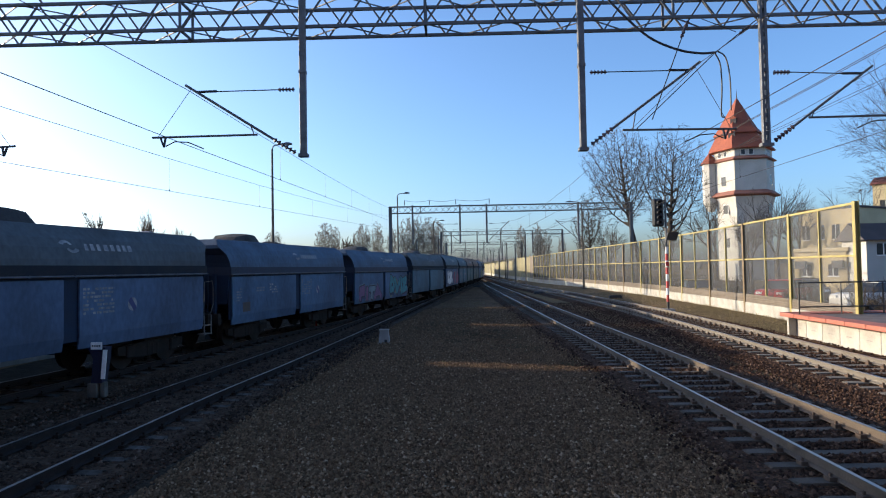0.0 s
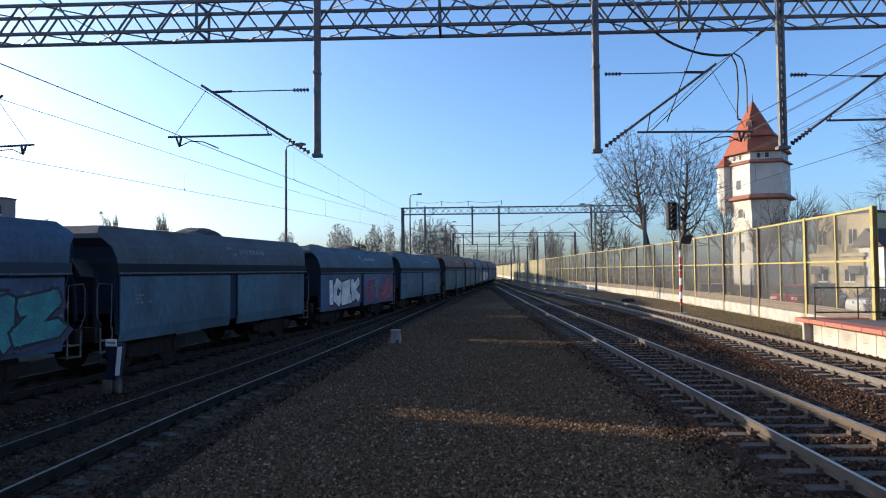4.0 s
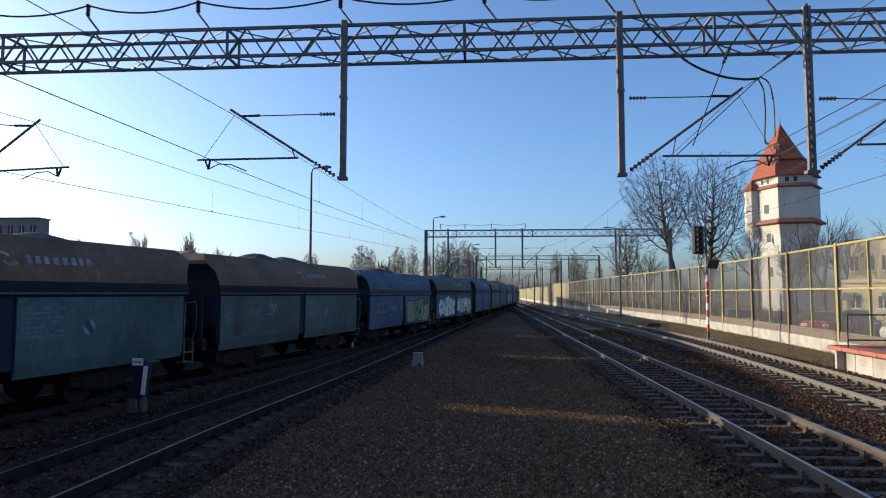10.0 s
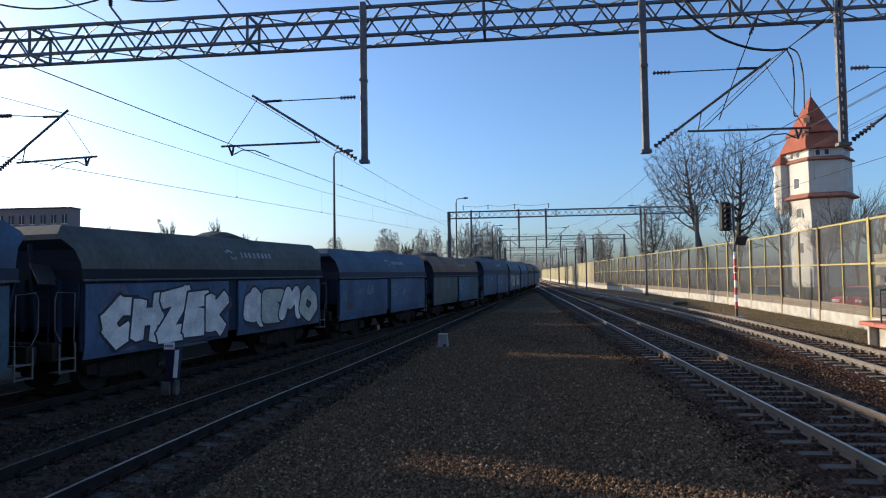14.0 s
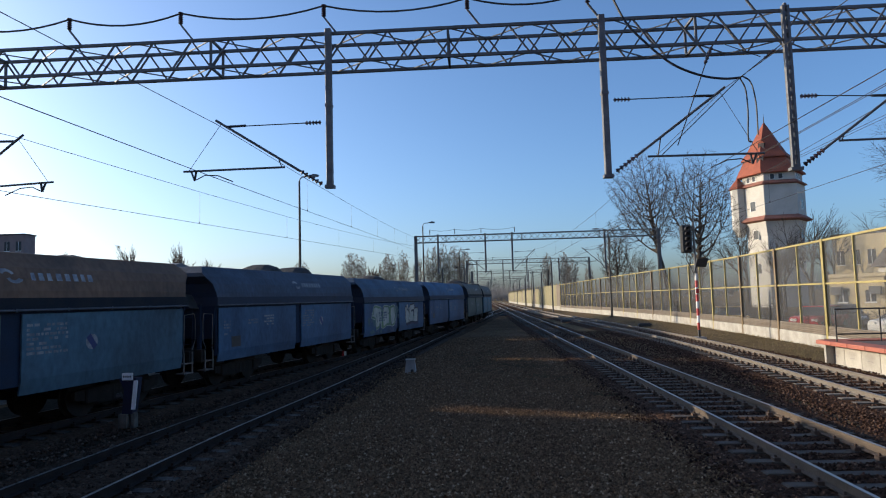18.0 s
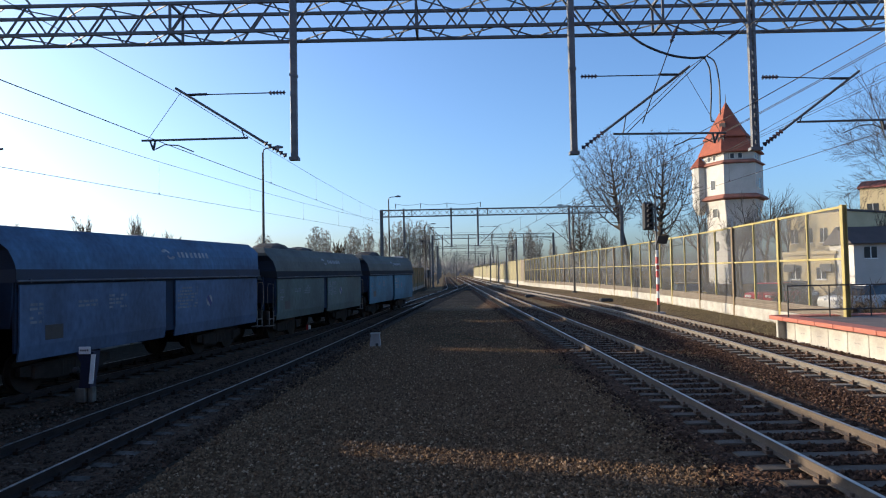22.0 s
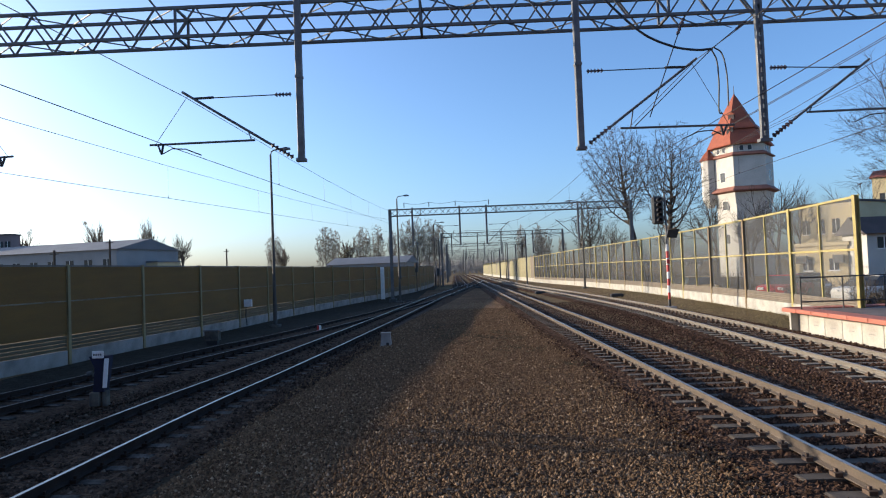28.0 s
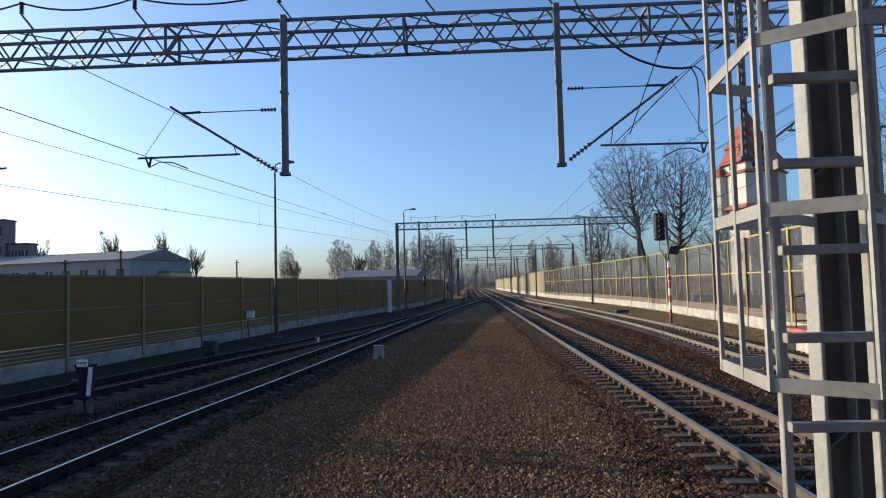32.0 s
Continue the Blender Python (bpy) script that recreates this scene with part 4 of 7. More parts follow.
            s.box(-1.0, -0.9, e * (HALF + 0.02), e * (HALF + 0.12), 1.0, 2.3)
            s.box(0.9, 1.0, e * (HALF + 0.02), e * (HALF + 0.12), 1.0, 2.3)
        k["end_wall" + ("a" if end < 0 else "b")] = s
        k["wind_plate" + ("a" if end < 0 else "b")] = Shape().beam((0.62, end * (HALF + 0.24), 2.62), (0.95, end * (HALF + 0.3), 2.2), 0.45, 0.02, up=(0.5, 0, 0.4))
    s = Shape().box(-0.35, 0.35, -HALF - 0.55, HALF + 0.55, 0.85, 1.12)
    for e in (-1, 1):
        s.box(-1.35, 1.35, e * (HALF + 0.35), e * (HALF + 0.55), 0.85, 1.2)
        for x in (-0.88, 0.88):
            s.tube([(x, e * (HALF + 0.55), 1.03), (x, e * (HALF + 0.9), 1.03)], 0.09, 8).tube([(x, e * (HALF + 0.9), 1.03), (x, e * (HALF + 0.95), 1.03)], 0.23, 10)
        s.beam((0, e * (HALF + 0.5), 0.98), (0, e * (HALF + 1.0), 0.98), 0.1, 0.14)
    k["underframe"] = s
    s = Shape()
    for x in (-1.0, 1.0):
        s.rings([[(x - 0.06, -1.35, 0.42), (x + 0.06, -1.35, 0.42), (x + 0.06, -1.35, 0.62), (x - 0.06, -1.35, 0.62)], [(x - 0.06, -0.5, 0.28), (x + 0.06, -0.5, 0.28), (x + 0.06, -0.5, 0.66), (x - 0.06, -0.5, 0.66)],
                 [(x - 0.06, 0.5, 0.28), (x + 0.06, 0.5, 0.28), (x + 0.06, 0.5, 0.66), (x - 0.06, 0.5, 0.66)], [(x - 0.06, 1.35, 0.42), (x + 0.06, 1.35, 0.42), (x + 0.06, 1.35, 0.62), (x - 0.06, 1.35, 0.62)]])
        for y in (-0.9, 0.9):
            s.rbox(x - 0.12, x + 0.12, y - 0.16, y + 0.16, 0.3, 0.62, 0.03)
        for y in (-0.2, 0.0, 0.2):
            s.tube([(x, y, 0.3), (x, y, 0.6)], 0.08, 8)
    s.box(-1.0, 1.0, -0.25, 0.25, 0.4, 0.8)
    k["bogie"] = s
    s = Shape()
    for x in (-0.75, 0.75):
        s.tube([(x - 0.065, 0, 0), (x + 0.065, 0, 0)], 0.46, 20)
        s.tube([(x * 0.86 - 0.015, 0, 0), (x * 0.86 + 0.015, 0, 0)], 0.49, 20)
    s.tube([(-1.0, 0, 0), (1.0, 0, 0)], 0.08, 8)
    k["wheelset"] = s
    # brakeman's steps and white handrails at both ends of the visible side
    for end in (-1, 1):
        s = Shape()
        for e in (end,):
            y = e * (HALF + 0.08)
            s.tube([(1.38, y, 0.95), (1.4, y, 2.02), (1.4, y + e * 0.42, 2.05), (1.4, y + e * 0.47, 1.9), (1.4, y + e * 0.47, 1.3), (1.4, y + e * 0.33, 1.05)], 0.011, 6)
        k["handrail" + ("a" if end < 0 else "b")] = s
    for end in (-1, 1):
        s = Shape()
        for e in (end,):
            for z in (0.42, 0.68):
                s.box(1.15, 1.42, e * (HALF + 0.05), e * (HALF + 0.45), z, z + 0.025)
            s.box(1.38, 1.41, e * (HALF + 0.05), e * (HALF + 0.08), 0.4, 1.0).box(1.38, 1.41, e * (HALF + 0.42), e * (HALF + 0.45), 0.4, 1.0)
        k["steps" + ("a" if end < 0 else "b")] = s
    for end in (-1, 1):
        s = Shape()
        for e in (end,):
            for x in (0.35, 0.72):
                s.tube([(x, e * (HALF + 0.1), 1.0), (x, e * (HALF + 0.09), 2.3)], 0.018, 5)
            for i in range(5):
                z = 1.15 + 0.26 * i
                s.tube([(0.35, e * (HALF + 0.09), z), (0.72, e * (HALF + 0.09), z)], 0.012, 5)
        k["ladder" + ("a" if end < 0 else "b")] = s
    return k


# upper paint, door paints, decoration: from the head of the train to its tail
WAGONS = [
    ("teal", "teal", "teal", "plain", "teal coal hopper wagon, dusty"),
    ("slate", "steelblue", "steelblue", "marks", "blue coal hopper wagon with dusty grey top, heaped with coal"),
    ("blue", "blue", "blue", "marks", "blue coal hopper wagon with white markings"),
    ("blue", "blue", "steelblue", "pink_teal", "blue coal hopper wagon with pink and turquoise graffiti"),
    ("slate", "teal", "teal", "plain", "grey-topped teal coal hopper wagon"),
    ("teal", "steelblue", "steelblue", "white_red", "blue coal hopper wagon with large white graffiti and a red piece"),
    ("teal", "teal", "teal", "signs", "teal coal hopper wagon with white dot and triangle signs"),
    ("brown", "palel", "palel", "marks", "pale teal coal hopper wagon with rusty brown top"),
    ("brown", "greyish", "greyish", "marks", "grey coal hopper wagon with rusty brown top"),
    ("blue", "blue", "teal", "yellow", "blue coal hopper wagon with yellow-green graffiti and a painted heart"),
    ("moss", "steelblue", "steelblue", "white_white", "dusty coal hopper wagon with white graffiti on both doors"),
    ("blue", "blue", "blue", "marks", "blue coal hopper wagon with white markings"),
    ("brown", "greyish", "teal", "marks", "grey-green coal hopper wagon with rusty brown top"),
    ("navy", "blue", "blue", "marks", "dark blue coal hopper wagon with white markings"),
    ("blue", "steelblue", "blue", "cream", "blue coal hopper wagon with cream and black graffiti"),
    ("bright", "steelblue", "steelblue", "marks", "bright blue coal hopper wagon heaped with coal"),
    ("moss", "greyish", "greyish", "marks", "dusty grey-green coal hopper wagon"),
    ("moss", "lake", "lake", "marks", "bright teal coal hopper wagon, last of the train"),
]
def spray(name, a, b):
    return mat(name, a, b, 2.2, 0.75, 0, 0, 18, spots=0.5, lo=0.36, hi=0.66)


G_WHITE = spray("white_spray", (0.78, 0.74, 0.67), (0.5, 0.48, 0.46))
G_WASH = spray("washed_out_spray", (0.10, 0.12, 0.17), (0.05, 0.065, 0.11))
G_BLACK = spray("black_spray", (0.016, 0.014, 0.02), (0.03, 0.03, 0.035))
G_PINK = spray("pink_spray", (0.20, 0.085, 0.15), (0.11, 0.06, 0.12))
G_PALE = spray("pale_teal_spray", (0.15, 0.21, 0.22), (0.08, 0.12, 0.15))
G_TURQ = spray("turquoise_spray", (0.05, 0.24, 0.23), (0.035, 0.14, 0.16))
G_OCHRE = spray("ochre_spray", (0.22, 0.19, 0.085), (0.10, 0.14, 0.11))
G_YELLOW = spray("yellow_green_spray", (0.33, 0.3, 0.13), (0.17, 0.22, 0.14))
G_RED = spray("red_spray", (0.30, 0.045, 0.075), (0.15, 0.035, 0.07))
G_CREAM = spray("cream_spray", (0.5, 0.49, 0.4), (0.3, 0.33, 0.29))
G_GREEN = spray("green_edge_spray", (0.16, 0.24, 0.10), (0.10, 0.16, 0.10))
G_SAND = spray("sandy_cream_spray", (0.46, 0.43, 0.36), (0.32, 0.33, 0.28))
G_MIST = spray("green_mist_spray", (0.095, 0.15, 0.135), (0.055, 0.09, 0.1))
G_DUSK = spray("purple_shadow_spray", (0.055, 0.045, 0.085), (0.035, 0.035, 0.06))

# letter skeletons in a unit square
GLYPHS = {
    "A": [[(0, 0), (0.45, 1), (1, 0)], [(0.2, 0.35), (0.8, 0.35)]], "C": [[(0.95, 0.85), (0.4, 1), (0.05, 0.6), (0.1, 0.2), (0.5, 0), (0.95, 0.15)]],
    "D": [[(0.1, 0), (0.05, 1), (0.75, 0.8), (0.95, 0.45), (0.6, 0.1), (0.1, 0)]], "E": [[(0.95, 1), (0.1, 0.95), (0.05, 0), (0.95, 0.05)], [(0.1, 0.5), (0.75, 0.52)]],
    "F": [[(0.95, 1), (0.1, 0.9), (0.15, 0)], [(0.1, 0.5), (0.75, 0.5)]], "H": [[(0.1, 0), (0.1, 1)], [(0.1, 0.5), (0.9, 0.5)], [(0.9, 1), (0.9, 0)]],
    "I": [[(0.45, 1), (0.55, 0)]], "K": [[(0.1, 1), (0.15, 0)], [(0.95, 1), (0.25, 0.5), (1, 0)]], "M": [[(0, 0), (0.2, 1), (0.5, 0.4), (0.8, 1), (1, 0)]],
    "O": [[(0.5, 1), (0.1, 0.7), (0.15, 0.2), (0.55, 0), (0.9, 0.3), (0.85, 0.75), (0.5, 1)]], "P": [[(0.1, 0), (0.1, 1), (0.8, 0.9), (0.85, 0.55), (0.15, 0.45)]],
    "Q": [[(0.5, 1), (0.1, 0.7), (0.15, 0.25), (0.55, 0.1), (0.9, 0.35), (0.85, 0.8), (0.5, 1)], [(0.6, 0.35), (1, -0.05)]], "S": [[(0.95, 0.95), (0.15, 0.85), (0.2, 0.55), (0.85, 0.42), (0.8, 0.05), (0.0, 0.05)]],
    "T": [[(0, 0.95), (1, 1)], [(0.5, 0.95), (0.5, 0)]], "U": [[(0.05, 1), (0.1, 0.15), (0.5, 0), (0.9, 0.15), (0.95, 1)]], "V": [[(0, 1), (0.45, 0), (1, 1)]],
    "W": [[(0, 1), (0.2, 0), (0.5, 0.65), (0.75, 0), (1, 1)]], "Z": [[(0.05, 0.95), (0.95, 1), (0.05, 0.05), (1, 0)]],
}


def stroke(s, pts, w, x, k, style):
    """A thick painted stroke on the plane of a door: round joints, or spiked ends for angular letters."""
    for n, (a, b) in enumerate(zip(pts, pts[1:])):
        d = (b - a).normalized()
        q = Vector((-d.y, d.x)) * w / 2
        xx = x + 0.00012 * n
        if style == "round":
            s.add([(xx, *(a - q)), (xx, *(b - q)), (xx, *(b + q)), (xx, *(a + q))], [(0, 1, 2, 3)], k)
        else:
            a2, b2 = a - d * w * 0.3, b + d * w * 0.3
            tip = b + d * w * (0.85 if style == "spike" and n == len(pts) - 2 else 0.35)
            s.add([(xx, *(a2 - q)), (xx, *(b2 - q * 0.9)), (xx, *tip), (xx, *(b2 + q)), (xx, *(a2 + q * 0.85)), (xx, *(a2 - d * w * 0.15))], [(0, 1, 2, 3, 4, 5)], k)
    if style == "round":
        for n, p in enumerate(pts):
            s.add([(x + 0.0008 + 0.00005 * n, p.x + w / 2 * math.cos(t), p.y + w / 2 * math.sin(t)) for t in (math.pi * j / 5 for j in range(10))], [tuple(range(10))], k)


def graffiti(word, y0, y1, z0, z1, seed, fills, parent, label, style="block", fat=0.34, ground=G_WASH, halo=0.0, edge=G_BLACK):
    """Painted letters over an uneven rolled-on ground: an optional halo, a dark drop, an outline and the filling."""
    rnd, s = random.Random(seed), Shape()
    n = len(word)
    adv = [0.62 if c == "I" else rnd.uniform(0.85, 1.2) for c in word]
    over = -0.16 if style != "thin" else 0.05
    unit = (y1 - y0) / (sum(adv) + over * (n - 1))
    h = z1 - z0
    mats = [edge, ground, G_DUSK] + list(fills) + [fills[-1]]
    clampz = lambda v: min(max(v, 0.68), 2.17)
    for i in range(7):
        yc, zc = y0 + (y1 - y0) * (i + rnd.uniform(0.1, 0.9)) / 7, z0 + h * rnd.uniform(0.25, 0.75)
        a, b, m = (y1 - y0) / 7 * rnd.uniform(0.6, 1.0), h * rnd.uniform(0.3, 0.55), 14
        s.add([(1.4922 + 0.0002 * i, yc + a * math.cos(t) * rnd.uniform(0.75, 1.1), clampz(zc + b * math.sin(t) * rnd.uniform(0.75, 1.1))) for t in (2 * math.pi * j / m for j in range(m))], [tuple(range(m))], 1)
    y, th = y0, min(unit * fat, h * 0.34)
    lean = rnd.uniform(0.02, 0.12)
    for i, c in enumerate(word):
        dz, hh, k = rnd.uniform(-0.04, 0.06) * h, h * rnd.uniform(0.86, 1.0), 3 + i % len(fills)
        w = adv[i] * unit
        wob = lambda: rnd.uniform(-0.11, 0.11)
        strokes = [[Vector((y + th / 2 + (p[0] + wob()) * (w - th * 0.8) + lean * p[1] * hh, z0 + dz + th / 2 + (p[1] + wob()) * (hh - th))) for p in pts] for pts in GLYPHS[c]]
        layers = [(0.13, 0.0012, 0, Vector((0, 0))), (0.0, 0.0026, k, Vector((0, 0)))]
        if style != "thin":
            layers.insert(0, (0.14, 0.0, 2, Vector((0.08, -0.09))))
        if halo:
            layers.insert(0, (halo, -0.0008, len(mats) - 1, Vector((0, 0))))
        for extra, x, kk, off in layers:
            for j, pts in enumerate(strokes):
                stroke(s, [p + off for p in pts], th + extra, 1.4955 + x + 0.0036 * i + 0.0003 * j, kk, style)
        y += w + over * unit
    s.v = [(x, y, clampz(z)) for x, y, z in s.v]
    return tagged(s.put("graffiti", mats, parent), label, kind="stuff")


def cloud_piece(y0, y1, z0, z1, seed, parent, label):
    """Letters run together into one cloud: green mist, pale rim, green band, cream filling, dark slashes and worn marks."""
    rnd, s = random.Random(seed), Shape()
    w, h = y1 - y0, z1 - z0
    mats = [G_MIST, G_CREAM, G_GREEN, G_SAND, G_DUSK, G_WASH]
    clampz = lambda v: min(max(v, 0.68), 2.17)
    for i in range(30):
        yc, zc = rnd.uniform(-HALF + 0.55, y1 + 0.1), rnd.uniform(0.75, 2.1)
        a, b = rnd.uniform(0.12, 0.42), rnd.uniform(0.1, 0.32)
        s.add([(1.4922 + 0.0001 * i, yc + a * math.cos(t) * rnd.uniform(0.55, 1.15), clampz(zc + b * math.sin(t) * rnd.uniform(0.55, 1.15))) for t in (2 * math.pi * j / 15 for j in range(15))], [tuple(range(15))], 0 if i % 3 else 5)

    def top(u):
        return z0 + h * (0.9 + 0.06 * abs(math.sin(u * 8.6)) - 0.2 * math.exp(-((u - 0.42) / 0.035) ** 2) - 0.45 * max(0.0, 0.1 - u) / 0.1 - 0.3 * max(0.0, u - 0.94) / 0.06)

    def foot(u):
        edge_in = 0.42 if u < 0.17 else (0.02 if u < 0.46 else 0.08)
        return z0 + h * (edge_in + 0.07 * abs(math.cos(u * 9.5)) + 0.2 * math.exp(-((u - 0.33) / 0.03) ** 2) + 0.25 * max(0.0, u - 0.93) / 0.07)

    def body(ua, ub, grow, x, k, rough=0.0):
        n = max(6, int((ub - ua) * 70))
        cols = []
        for j in range(n + 1):
            u = ua + (ub - ua) * j / n
            lo, hi = foot(u) - grow + rough * rnd.random(), top(u) + grow - rough * rnd.random()
            if j in (0, n):
                lo, hi = lo + (hi - lo) * 0.25, hi - (hi - lo) * 0.25
            yy = y0 + w * u + grow * (2 * j / n - 1)
            cols += [(x, yy, clampz(lo)), (x, yy, clampz(max(hi, lo + 0.02)))]
        s.add(cols, [(2 * j, 2 * j + 2, 2 * j + 3, 2 * j + 1) for j in range(n)], k)

    body(0, 1, 0.03, 1.4962, 1)
    body(0, 1, 0.0, 1.4972, 2)
    for ua, ub in ((0.03, 0.4), (0.44, 0.7), (0.76, 0.97)):
        body(ua, ub, -0.05, 1.4982, 3, 0.07)
    for u, v, du, dv in ((0.05, 0.45, 0.05, 0.4), (0.19, 0.62, 0.03, -0.3), (0.42, 0.62, 0.07, 0.32), (0.9, 0.95, 0.07, -0.38), (0.92, 0.3, 0.06, 0.28), (0.79, 0.3, 0.03, -0.2), (0.31, 0.1, 0.05, 0.16), (0.66, 0.62, 0.09, 0.08)):
        p = Vector((y0 + w * u, z0 + h * v))
        stroke(s, [p, p + Vector((w * du, h * dv))], 0.045, 1.4992, 4, "spike")
    for r in range(4):
        for c in range(5):
            yy, zz = y0 + w * (0.28 + 0.06 * c + 0.03 * rnd.random()), z0 + h * (0.34 + 0.1 * r)
            if rnd.random() < 0.8:
                s.box(1.4985, 1.4996, yy, yy + w * rnd.uniform(0.035, 0.06), zz, zz + h * rnd.uniform(0.03, 0.085), 5)
    return tagged(s.put("graffiti", mats, parent), label, kind="stuff")


def mark_bars(y, z, rows, w, parent, seed, material, h=0.055):
    """Rows of worn stencilled marks."""
    rnd, s = random.Random(seed), Shape()
    for i in range(rows):
        x = 0.0
        while x < w:
            d = rnd.uniform(0.05, 0.2)
            if rnd.random() < 0.8:
                s.box(1.4905, 1.4925, y + x, y + min(x + d, w), z - i * h * 1.7, z - i * h * 1.7 + h)
            x += d + 0.035
    return tagged(s.put("stencil", material, parent), kind="stuff")


def disc(y, z, r, parent, material, label, n=16, bar=None):
    s = Shape().add([(1.4915, y + r * math.cos(2 * math.pi * i / n), z + r * math.sin(2 * math.pi * i / n)) for i in range(n)], [tuple(range(n))])
    if bar:
        s.add([(1.493, y + 0.6 * r * a + 0.05 * b, z - 0.8 * r * a + 0.05 * b) for a, b in ((-1, -1), (1, -1), (1, 1), (-1, 1))], [(0, 1, 2, 3)], 1)
    return s.put("round_sign", [material, bar] if bar else material, parent, label)


def emblem(parent, material, seed):
    """The operator's emblem and name as plain shapes on the sloping top."""
    s = Shape()
    def P(y, v):
        z = 2.95 + v * 1.05
        return (float(np.interp(z, (2.66, 2.92, 3.15, 3.24, 3.44), (1.475, 1.41, 1.28, 1.2, 1.04))) + 0.012, y, z)
    y = HALF - 5.5
    for a0, dy in ((0.35, 0.2), (3.5, 0.38)):
        arc = [a0 + 2.3 * j / 6 for j in range(7)]
        outer = [P(y + dy + 0.2 * math.cos(t), 0.14 * math.sin(t)) for t in arc]
        inner = [P(y + dy + 0.1 * math.cos(t) + 0.03 * math.cos(a0), 0.08 * math.sin(t)) for t in arc]
        s.add(outer + inner, [(j, j + 1, j + 8, j + 7) for j in range(6)])
    e = s.put("emblem", material, parent, "faded operator emblem of two curved strokes")
    x = y + 0.74
    for i in range(8):
        w = (0.13, 0.16, 0.14, 0.18, 0.16, 0.16, 0.14, 0.17)[i]
        Shape().add([P(x, -0.075), P(x + w * 0.8, -0.075), P(x + w * 0.85, 0.075), P(x + 0.02, 0.075)], [(0, 1, 2, 3)]).put("bar", material, e)
        x += w + (0.05 if i != 2 else 0.08)
    return e


SPEED, PITCH, TAIL = 7.35, 11.86, 244.0


def train_path():
    pts = [(hermite(TRAIN_LINE, y), y) for y in np.arange(-34.0, 320.0, 0.5)]
    s = np.concatenate(([0.0], np.cumsum([math.dist(a, b) for a, b in zip(pts, pts[1:])])))
    return np.array(pts), s


PATH_PTS, PATH_S = train_path()


def on_path(s):
    if s < 0:
        d = (PATH_PTS[1] - PATH_PTS[0]) / 0.5097
        return PATH_PTS[0] + d * s
    return np.array([np.interp(s, PATH_S, PATH_PTS[:, 0]), np.interp(s, PATH_S, PATH_PTS[:, 1])])


def wagon_pose(s):
    a, b = on_path(s - 3.3), on_path(s + 3.3)
    c, d = (a + b) / 2, b - a
    return pose(c[0], c[1], rail_z(c[0], c[1]), 0, 0, math.degrees(math.atan2(-d[0], d[1])))


